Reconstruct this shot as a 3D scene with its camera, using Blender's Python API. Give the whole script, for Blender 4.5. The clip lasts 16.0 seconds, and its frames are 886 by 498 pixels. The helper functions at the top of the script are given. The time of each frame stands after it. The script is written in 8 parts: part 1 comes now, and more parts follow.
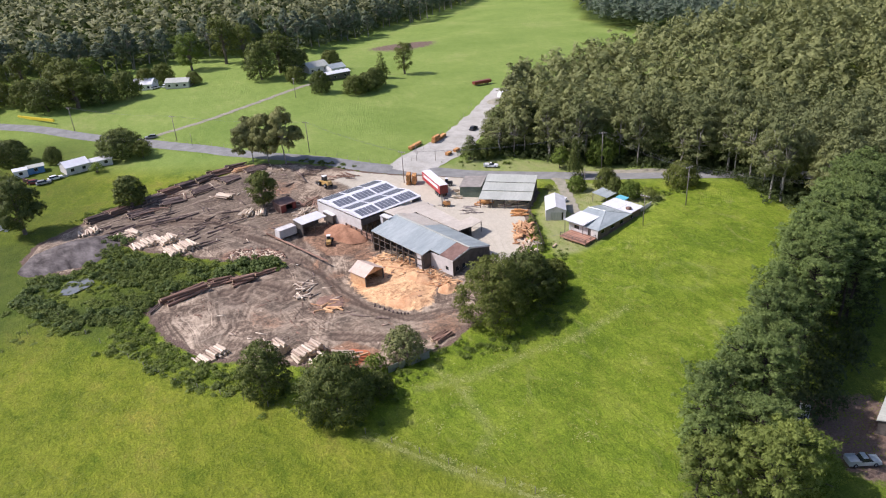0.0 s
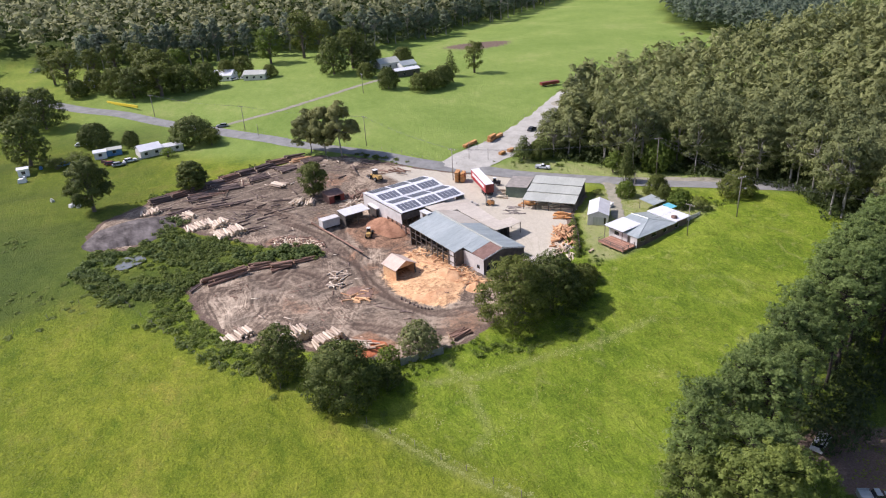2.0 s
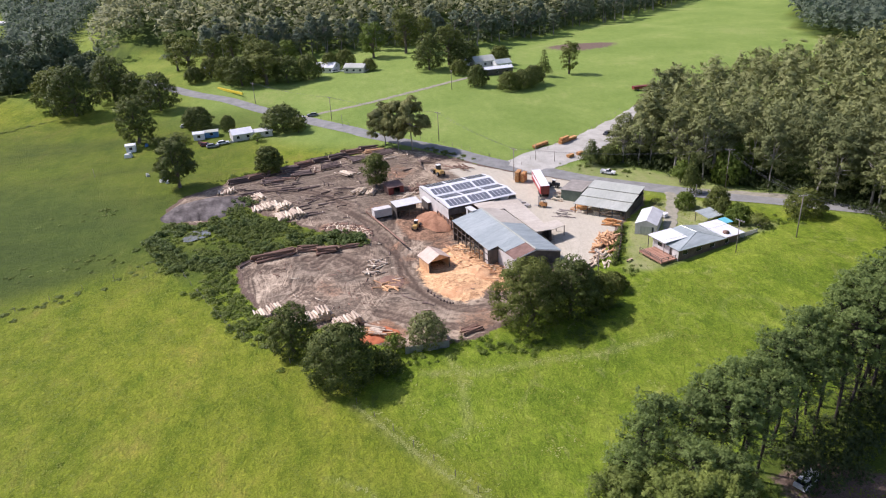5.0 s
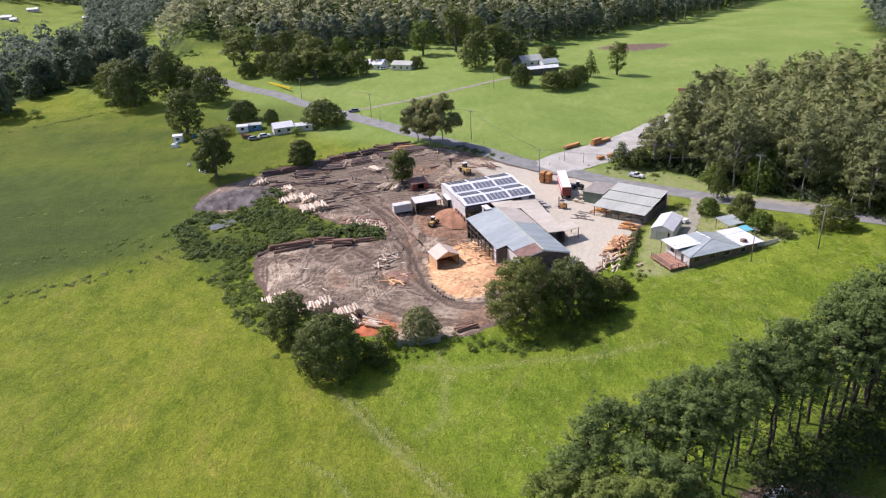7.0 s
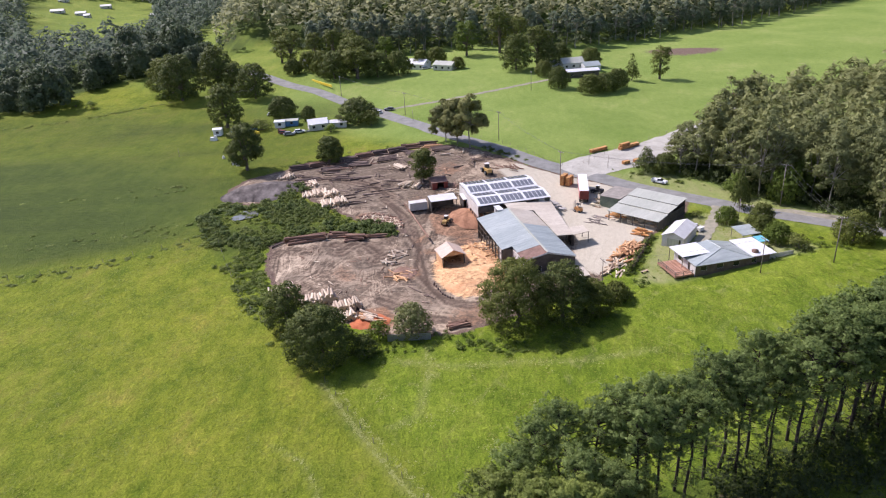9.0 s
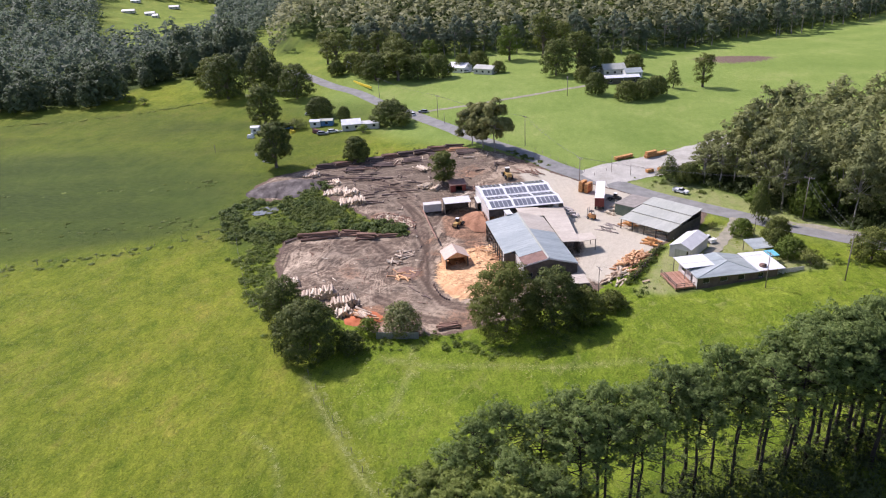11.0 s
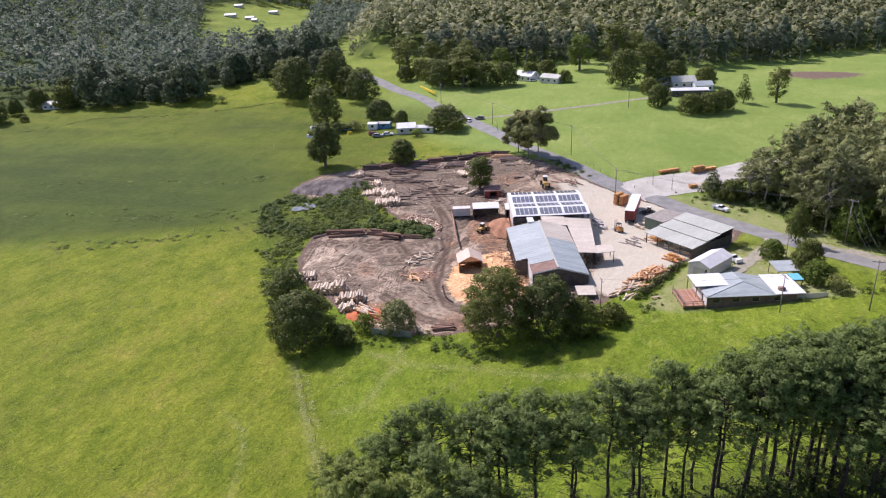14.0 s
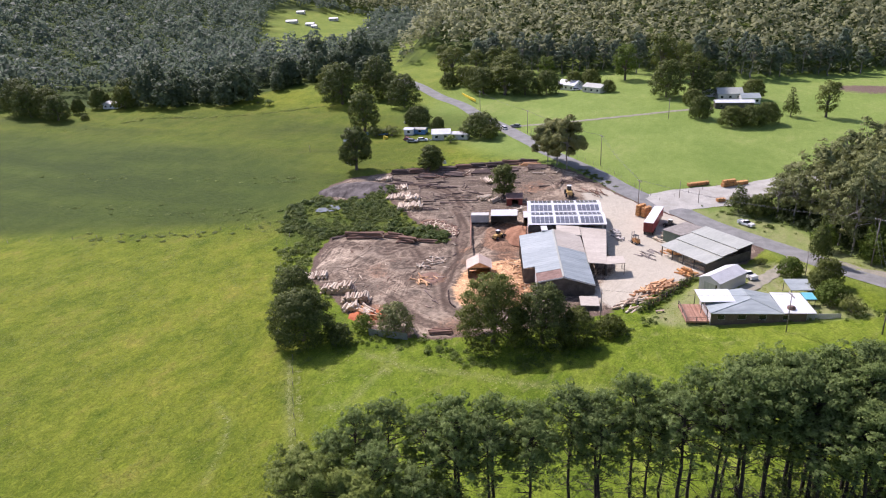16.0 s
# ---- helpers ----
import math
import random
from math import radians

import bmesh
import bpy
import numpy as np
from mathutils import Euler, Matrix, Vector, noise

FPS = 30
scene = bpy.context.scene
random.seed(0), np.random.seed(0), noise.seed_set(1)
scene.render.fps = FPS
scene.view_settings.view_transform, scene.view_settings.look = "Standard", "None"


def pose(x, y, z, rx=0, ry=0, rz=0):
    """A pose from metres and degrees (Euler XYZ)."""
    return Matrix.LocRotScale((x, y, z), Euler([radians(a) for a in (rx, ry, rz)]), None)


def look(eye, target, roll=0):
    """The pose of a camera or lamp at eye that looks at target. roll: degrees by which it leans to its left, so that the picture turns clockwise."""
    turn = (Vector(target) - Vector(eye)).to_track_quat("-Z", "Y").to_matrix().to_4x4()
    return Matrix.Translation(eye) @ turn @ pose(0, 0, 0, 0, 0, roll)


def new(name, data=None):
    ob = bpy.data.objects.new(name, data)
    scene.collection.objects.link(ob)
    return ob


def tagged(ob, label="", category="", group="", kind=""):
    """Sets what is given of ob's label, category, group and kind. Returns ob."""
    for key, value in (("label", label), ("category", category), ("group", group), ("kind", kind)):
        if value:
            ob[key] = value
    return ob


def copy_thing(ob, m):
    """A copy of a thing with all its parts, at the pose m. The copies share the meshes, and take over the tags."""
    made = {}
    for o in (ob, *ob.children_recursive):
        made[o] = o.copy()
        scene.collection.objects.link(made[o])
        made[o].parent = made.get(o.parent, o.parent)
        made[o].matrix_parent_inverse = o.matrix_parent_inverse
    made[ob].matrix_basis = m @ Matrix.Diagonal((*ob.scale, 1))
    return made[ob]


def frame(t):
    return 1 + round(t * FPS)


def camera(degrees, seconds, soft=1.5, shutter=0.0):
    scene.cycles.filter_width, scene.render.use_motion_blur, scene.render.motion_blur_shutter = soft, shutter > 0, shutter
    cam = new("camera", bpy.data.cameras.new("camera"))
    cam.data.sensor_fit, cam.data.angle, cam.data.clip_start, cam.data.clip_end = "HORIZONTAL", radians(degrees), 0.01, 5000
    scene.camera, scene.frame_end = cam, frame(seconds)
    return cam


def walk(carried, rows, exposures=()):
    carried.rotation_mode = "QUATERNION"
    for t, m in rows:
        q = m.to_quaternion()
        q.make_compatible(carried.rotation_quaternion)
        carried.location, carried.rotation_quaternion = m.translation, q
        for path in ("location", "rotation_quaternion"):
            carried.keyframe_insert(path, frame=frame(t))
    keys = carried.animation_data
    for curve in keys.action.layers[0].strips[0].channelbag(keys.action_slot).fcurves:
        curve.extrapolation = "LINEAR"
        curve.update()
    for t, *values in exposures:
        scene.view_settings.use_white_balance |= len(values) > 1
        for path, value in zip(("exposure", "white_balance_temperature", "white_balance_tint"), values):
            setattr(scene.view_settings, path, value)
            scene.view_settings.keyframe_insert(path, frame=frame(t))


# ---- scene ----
cam = camera(65.1, 16.0, 1.15)

# seconds, eye x y z, heading to the left, tilt up, lean (degrees)
PATH = [
    (0.0, -41.58, 13.78, 72.64, -24.117, -25.539, -3.593),
    (0.5, -39.16, 12.68, 72.41, -22.402, -25.464, -3.546),
    (1.0, -36.70, 11.54, 72.15, -20.479, -25.333, -3.521),
    (1.5, -34.05, 10.31, 71.88, -18.549, -25.232, -3.462),
    (2.0, -31.30, 9.07, 71.68, -16.646, -25.145, -3.421),
    (2.5, -28.44, 7.86, 71.53, -14.722, -25.062, -3.407),
    (3.0, -25.51, 6.61, 71.46, -12.860, -24.988, -3.369),
    (3.5, -22.54, 5.39, 71.40, -11.068, -24.915, -3.336),
    (4.0, -19.49, 4.24, 71.30, -9.288, -24.827, -3.309),
    (6.5, -3.01, 0.45, 70.83, -1.325, -24.586, -3.467),
    (7.0, 0.00, 0.00, 70.61, -0.000, -24.512, -3.451),
    (7.5, 3.04, -0.40, 70.42, 1.294, -24.425, -3.397),
    (8.0, 6.04, -0.70, 70.22, 2.573, -24.343, -3.374),
    (8.5, 9.06, -0.97, 70.06, 3.863, -24.257, -3.351),
    (9.0, 12.10, -1.16, 69.93, 5.170, -24.148, -3.281),
    (11.5, 28.20, -0.81, 69.18, 11.723, -23.450, -3.098),
    (12.0, 31.23, -0.46, 68.93, 13.079, -23.304, -3.057),
    (12.5, 34.18, -0.11, 68.70, 14.405, -23.146, -2.981),
    (13.0, 37.10, 0.29, 68.43, 15.739, -22.965, -2.921),
    (13.5, 40.01, 0.79, 68.19, 17.080, -22.768, -2.867),
    (14.0, 42.91, 1.31, 67.96, 18.387, -22.542, -2.816),
    (14.5, 45.78, 1.94, 67.80, 19.700, -22.338, -2.752),
    (15.0, 48.64, 2.62, 67.60, 20.985, -22.116, -2.679),
    (15.5, 51.42, 3.38, 67.43, 22.257, -21.923, -2.593),
    (16.0, 54.20, 4.22, 67.25, 23.500, -21.700, -2.573),
]

def aimed(x, y, z, yaw, tilt, lean):
    """Camera pose from an eye and heading, tilt and lean in degrees."""
    return pose(x, y, z, 0, 0, yaw) @ pose(0, 0, 0, 90 + tilt) @ pose(0, 0, 0, 0, 0, lean)


walk(cam, [(t, aimed(*q)) for t, *q in PATH], [(0.0, 0.28, 6120, 24), (16.0, 0.35, 6120, 29)])

# ---- light ----
SUN_AZ, SUN_EL = radians(150), radians(49)   # azimuth from +x, counter-clockwise
to_sun = Vector((math.cos(SUN_AZ) * math.cos(SUN_EL), math.sin(SUN_AZ) * math.cos(SUN_EL), math.sin(SUN_EL)))
world = bpy.data.worlds.new("sky")
scene.world = world
world.use_nodes = True
wn = world.node_tree
sky = wn.nodes.new("ShaderNodeTexSky")
sky.sky_type, sky.sun_disc = "NISHITA", False
sky.sun_elevation, sky.sun_rotation = SUN_EL, math.pi / 2 - SUN_AZ
sky.air_density, sky.dust_density = 1.0, 1.5
wn.links.new(sky.outputs[0], wn.nodes["Background"].inputs[0])
wn.nodes["Background"].inputs[1].default_value = 0.115
sun = new("sun", bpy.data.lights.new("sun", "SUN"))
sun.data.energy, sun.data.angle, sun.data.color = 4.2, radians(0.6), (1.0, 0.95, 0.87)
sun.matrix_world = look(to_sun * 300, (0, 0, 0))

# ---- materials ----


def node(nt, kind, **sets):
    n = nt.nodes.new(kind)
    for k, v in sets.items():
        n.inputs[k].default_value = v
    return n


def ramp(nt, fac, stops):
    r = nt.nodes.new("ShaderNodeValToRGB")
    while len(r.color_ramp.elements) < len(stops):
        r.color_ramp.elements.new(0.5)
    for e, (p, c) in zip(r.color_ramp.elements, stops):
        e.position, e.color = p, (*c, 1)
    nt.links.new(fac, r.inputs[0])
    return r.outputs[0]


def noise_tex(nt, scale, detail=4, rough=0.55, stretch=None, coord="Object"):
    tc = nt.nodes.new("ShaderNodeTexCoord")
    out = tc.outputs[coord]
    if stretch:
        mp = nt.nodes.new("ShaderNodeMapping")
        mp.inputs["Scale"].default_value = stretch[:3]
        if len(stretch) > 3:
            mp.inputs["Rotation"].default_value = (0, 0, stretch[3])
        nt.links.new(out, mp.inputs[0])
        out = mp.outputs[0]
    n = node(nt, "ShaderNodeTexNoise", Scale=scale, Detail=detail, Roughness=rough)
    nt.links.new(out, n.inputs["Vector"])
    return n.outputs["Fac"]


def mixc(nt, fac, a, b, mode="MIX"):
    m = nt.nodes.new("ShaderNodeMix")
    m.data_type, m.blend_type = "RGBA", mode
    if isinstance(fac, float):
        m.inputs[0].default_value = fac
    else:
        nt.links.new(fac, m.inputs[0])
    for i, v in ((6, a), (7, b)):
        if isinstance(v, tuple):
            m.inputs[i].default_value = (*v, 1)
        else:
            nt.links.new(v, m.inputs[i])
    return m.outputs[2]


def mathn(nt, op, a, b=0.0, clamp=False):
    m = nt.nodes.new("ShaderNodeMath")
    m.operation, m.use_clamp = op, clamp
    for i, v in ((0, a), (1, b)):
        if isinstance(v, (int, float)):
            m.inputs[i].default_value = v
        else:
            nt.links.new(v, m.inputs[i])
    return m.outputs[0]


def bump(nt, height, strength=0.3, dist=0.05):
    b = node(nt, "ShaderNodeBump", Strength=strength, Distance=dist)
    nt.links.new(height, b.inputs["Height"])
    return b.outputs[0]


def material(name):
    m = bpy.data.materials.new(name)
    m.use_nodes = True
    return m, m.node_tree, m.node_tree.nodes["Principled BSDF"]


def surface(name, a, b, scale=3.0, rough=0.7, metal=0.0, fine=None, bumpy=0.2, spec=0.4, stretch=None, island=0.0):
    """Two-tone weathered surface: large stains between colours a and b, fine grain, small relief."""
    m, nt, p = material(name)
    big = noise_tex(nt, scale, 4, 0.6, stretch)
    col = ramp(nt, big, [(0.3, a), (0.7, b)])
    grain = noise_tex(nt, fine or scale * 9, 3, 0.6, stretch)
    col = mixc(nt, 0.5, col, ramp(nt, grain, [(0.25, (0.35, 0.35, 0.35)), (0.75, (0.65, 0.65, 0.65))]), "OVERLAY")
    if island:
        g = nt.nodes.new("ShaderNodeNewGeometry")
        oi = nt.nodes.new("ShaderNodeObjectInfo")
        r = mathn(nt, "FRACT", mathn(nt, "ADD", g.outputs["Random Per Island"], oi.outputs["Random"]))
        col = mixc(nt, island, col, ramp(nt, r, [(0.0, (0.12, 0.12, 0.12)), (1.0, (0.88, 0.88, 0.88))]), "OVERLAY")
    nt.links.new(col, p.inputs["Base Color"])
    p.inputs["Roughness"].default_value, p.inputs["Metallic"].default_value = rough, metal
    p.inputs["Specular IOR Level"].default_value = spec
    nt.links.new(bump(nt, grain, bumpy, 0.02), p.inputs["Normal"])
    return m


def foliage(name, dark, mid, light, through_light=0.3, sprig=3.0, gaps=0.46, vary=0.32, warm=(0.70, 0.67, 0.54)):
    """Leaves: colour varies sprig by sprig, leaf by leaf and tree by tree; each spray is broken into leaves with gaps."""
    m, nt, p = material(name)
    g = nt.nodes.new("ShaderNodeNewGeometry")
    oi = nt.nodes.new("ShaderNodeObjectInfo")
    leafy = noise_tex(nt, sprig, 3, 0.65)
    pick = mathn(nt, "ADD", mathn(nt, "MULTIPLY", g.outputs["Random Per Island"], vary), mathn(nt, "MULTIPLY", mathn(nt, "SUBTRACT", leafy, 0.05 + vary * 0.4), 0.9))
    col = ramp(nt, pick, [(0.1, dark), (0.5, mid), (0.85, light)])
    big = noise_tex(nt, 0.22, 2, 0.5)
    tone = mathn(nt, "ADD", mathn(nt, "MULTIPLY", oi.outputs["Random"], 0.45), mathn(nt, "MULTIPLY", big, 0.55))
    col = mixc(nt, 0.7, col, ramp(nt, tone, [(0.15, (0.38, 0.40, 0.36)), (0.8, warm)]), "OVERLAY")
    nt.links.new(col, p.inputs["Base Color"])
    p.inputs["Roughness"].default_value = 0.6
    p.inputs["Specular IOR Level"].default_value = 0.2
    nt.links.new(bump(nt, leafy, 0.5, 0.3), p.inputs["Normal"])
    tr = nt.nodes.new("ShaderNodeBsdfTranslucent")
    nt.links.new(col, tr.inputs[0])
    mx = nt.nodes.new("ShaderNodeMixShader")
    mx.inputs[0].default_value = through_light
    nt.links.new(p.outputs[0], mx.inputs[1])
    nt.links.new(tr.outputs[0], mx.inputs[2])
    out = mx.outputs[0]
    if gaps:
        clear = nt.nodes.new("ShaderNodeBsdfTransparent")
        cut = nt.nodes.new("ShaderNodeMixShader")
        shape = noise_tex(nt, sprig * 1.35, 2, 0.6)
        nt.links.new(mathn(nt, "GREATER_THAN", shape, gaps), cut.inputs[0])
        nt.links.new(clear.outputs[0], cut.inputs[1])
        nt.links.new(out, cut.inputs[2])
        out = cut.outputs[0]
    nt.links.new(out, nt.nodes["Material Output"].inputs[0])
    return m




def attr(nt, name):
    n = nt.nodes.new("ShaderNodeAttribute")
    n.attribute_name = name
    return n.outputs["Fac"]


def swirl(nt, scale, dist, stretch=None, detail=5):
    tc = nt.nodes.new("ShaderNodeTexCoord")
    mp = nt.nodes.new("ShaderNodeMapping")
    s = stretch or (1, 1, 1, 0)
    mp.inputs["Scale"].default_value, mp.inputs["Rotation"].default_value = s[:3], (0, 0, s[3])
    nt.links.new(tc.outputs["Object"], mp.inputs[0])
    n = node(nt, "ShaderNodeTexNoise", Scale=scale, Detail=detail, Roughness=0.68, Distortion=dist)
    nt.links.new(mp.outputs[0], n.inputs["Vector"])
    return n.outputs["Fac"]


def ground_material():
    m, nt, p = material("meadow_grass")
    big = noise_tex(nt, 0.03, 5, 0.62)
    mid = noise_tex(nt, 0.38, 6, 0.7, (1.0, 0.5, 1.0, 0.9))
    drift = noise_tex(nt, 0.11, 6, 0.66, (1.0, 0.7, 1.0, 0.4))
    tuft = swirl(nt, 1.0, 1.4, (1.0, 0.7, 1.0, 0.7), 6)
    fine = noise_tex(nt, 3.4, 5, 0.75)
    lay = mathn(nt, "ADD", mathn(nt, "MULTIPLY", drift, 0.62), mathn(nt, "MULTIPLY", mid, 0.38))
    col = ramp(nt, lay, [(0.36, (0.108, 0.160, 0.015)), (0.46, (0.168, 0.212, 0.021)), (0.54, (0.212, 0.248, 0.030)), (0.63, (0.243, 0.242, 0.045)), (0.72, (0.264, 0.234, 0.078))])
    col = mixc(nt, 0.6, col, ramp(nt, big, [(0.32, (0.36, 0.41, 0.38)), (0.68, (0.62, 0.58, 0.5))]), "OVERLAY")
    # lush growth towards the pines, with lodged straw
    rich = ramp(nt, lay, [(0.36, (0.096, 0.156, 0.014)), (0.5, (0.168, 0.238, 0.022)), (0.64, (0.255, 0.310, 0.042))])
    straw = mathn(nt, "MULTIPLY", mathn(nt, "SUBTRACT", swirl(nt, 0.16, 2.6, (1.0, 0.6, 1.0, 0.3), 7), 0.56), 6.0, True)
    rich = mixc(nt, mathn(nt, "MULTIPLY", straw, 0.55), rich, (0.34, 0.33, 0.13))
    col = mixc(nt, attr(nt, "lush"), col, rich)
    col = mixc(nt, 0.7, col, ramp(nt, tuft, [(0.30, (0.26, 0.29, 0.26)), (0.5, (0.48, 0.49, 0.47)), (0.70, (0.78, 0.75, 0.68))]), "OVERLAY")
    col = mixc(nt, 0.7, col, ramp(nt, fine, [(0.3, (0.24, 0.26, 0.24)), (0.7, (0.76, 0.74, 0.68))]), "OVERLAY")
    # coarser grass of the back paddock, its darker colour holding cloud shade too
    coarse = ramp(nt, mathn(nt, "ADD", mathn(nt, "MULTIPLY", drift, 0.5), mathn(nt, "MULTIPLY", mid, 0.5)), [(0.36, (0.058, 0.096, 0.018)), (0.52, (0.096, 0.140, 0.027)), (0.68, (0.150, 0.190, 0.045))])
    col = mixc(nt, attr(nt, "paddock"), col, mixc(nt, 0.6, coarse, ramp(nt, fine, [(0.3, (0.30, 0.32, 0.30)), (0.7, (0.70, 0.68, 0.64))]), "OVERLAY"))
    # short grazed pasture beyond the road
    short = ramp(nt, mathn(nt, "ADD", mathn(nt, "MULTIPLY", big, 0.65), mathn(nt, "MULTIPLY", mid, 0.35)), [(0.35, (0.170, 0.255, 0.052)), (0.55, (0.235, 0.315, 0.076)), (0.7, (0.32, 0.355, 0.12))])
    short = mixc(nt, 0.4, short, ramp(nt, tuft, [(0.30, (0.28, 0.31, 0.28)), (0.70, (0.70, 0.68, 0.64))]), "OVERLAY")
    col = mixc(nt, attr(nt, "grazed"), col, short)
    # old wheel lines and the bare strip along the fence
    col = mixc(nt, mathn(nt, "MULTIPLY", attr(nt, "worn"), mathn(nt, "MULTIPLY", mathn(nt, "SUBTRACT", mathn(nt, "ADD", mid, mathn(nt, "MULTIPLY", fine, 0.5)), 0.45), 2.0, True), True), col, (0.36, 0.34, 0.17))
    # rank growth; the drawn-out bands also carry cloud shade as darker grass
    wide = noise_tex(nt, 0.02, 4, 0.6, (0.5, 2.2, 1.0))
    rk = mathn(nt, "MULTIPLY", attr(nt, "rank_and_shade"), mathn(nt, "MULTIPLY", mathn(nt, "SUBTRACT", mathn(nt, "ADD", wide, mathn(nt, "MULTIPLY", big, 0.6)), 0.36), 2.5), True)
    col = mixc(nt, rk, col, mixc(nt, 0.5, ramp(nt, noise_tex(nt, 0.7, 6, 0.75, (0.6, 1.3, 1.0, 0.5)), [(0.35, (0.024, 0.046, 0.010)), (0.65, (0.090, 0.126, 0.026))]), ramp(nt, fine, [(0.3, (0.022, 0.042, 0.009)), (0.7, (0.098, 0.138, 0.032))])))
    edge = mathn(nt, "ADD", attr(nt, "dirt"), mathn(nt, "MULTIPLY", mathn(nt, "SUBTRACT", noise_tex(nt, 0.6, 5, 0.7), 0.5), 1.1))
    edge = mathn(nt, "MULTIPLY", mathn(nt, "SUBTRACT", edge, 0.42), 5.0, True)
    soil = ramp(nt, fine, [(0.3, (0.105, 0.070, 0.050)), (0.7, (0.27, 0.20, 0.155))])
    col = mixc(nt, edge, col, soil)
    nt.links.new(col, p.inputs["Base Color"])
    p.inputs["Roughness"].default_value = 0.9
    p.inputs["Specular IOR Level"].default_value = 0.1
    h = mathn(nt, "ADD", mathn(nt, "MULTIPLY", tuft, 1.2), mathn(nt, "MULTIPLY", fine, 0.5))
    nt.links.new(bump(nt, h, 0.8, 0.55), p.inputs["Normal"])
    return m


def wheel_arcs(nt, centre, side, freq):
    """Streaks left by turning wheels: noise drawn out along circles about a point beside the yard."""
    tc = nt.nodes.new("ShaderNodeTexCoord")
    wob = node(nt, "ShaderNodeTexNoise", Scale=0.07, Detail=2.0)
    nt.links.new(tc.outputs["Object"], wob.inputs["Vector"])
    sp = nt.nodes.new("ShaderNodeSeparateXYZ")
    nt.links.new(tc.outputs["Object"], sp.inputs[0])
    dx = mathn(nt, "SUBTRACT", sp.outputs[0], float(centre[0]))
    dy = mathn(nt, "SUBTRACT", sp.outputs[1], float(centre[1]))
    rad = mathn(nt, "SQRT", mathn(nt, "ADD", mathn(nt, "MULTIPLY", dx, dx), mathn(nt, "MULTIPLY", dy, dy)))
    rad = mathn(nt, "ADD", rad, mathn(nt, "MULTIPLY", wob.outputs["Fac"], 6.0))
    if side == "up":
        ang = mathn(nt, "ARCTAN2", dx, dy)
    elif side == "left":
        ang = mathn(nt, "ARCTAN2", dy, mathn(nt, "MULTIPLY", dx, -1.0))
    else:
        ang = mathn(nt, "ARCTAN2", dy, dx)
    cb = nt.nodes.new("ShaderNodeCombineXYZ")
    nt.links.new(mathn(nt, "MULTIPLY", rad, freq), cb.inputs[0])
    nt.links.new(mathn(nt, "MULTIPLY", ang, 7.0), cb.inputs[1])
    n = node(nt, "ShaderNodeTexNoise", Scale=0.55, Detail=4.0, Roughness=0.65)
    nt.links.new(cb.outputs[0], n.inputs["Vector"])
    return n.outputs["Fac"]


def where_driven(nt, streaks, scale, shift):
    """Streaks in some places only, plain earth in the others."""
    spot = node(nt, "ShaderNodeTexNoise", Scale=scale, Detail=3.0, Roughness=0.6)
    tc = nt.nodes.new("ShaderNodeTexCoord")
    mp = nt.nodes.new("ShaderNodeMapping")
    mp.inputs["Location"].default_value = (shift, shift, 0)
    nt.links.new(tc.outputs["Object"], mp.inputs[0])
    nt.links.new(mp.outputs[0], spot.inputs["Vector"])
    k = mathn(nt, "MULTIPLY", mathn(nt, "SUBTRACT", spot.outputs["Fac"], 0.42), 5.0, True)
    return mathn(nt, "ADD", 0.5, mathn(nt, "MULTIPLY", k, mathn(nt, "SUBTRACT", streaks, 0.5)))


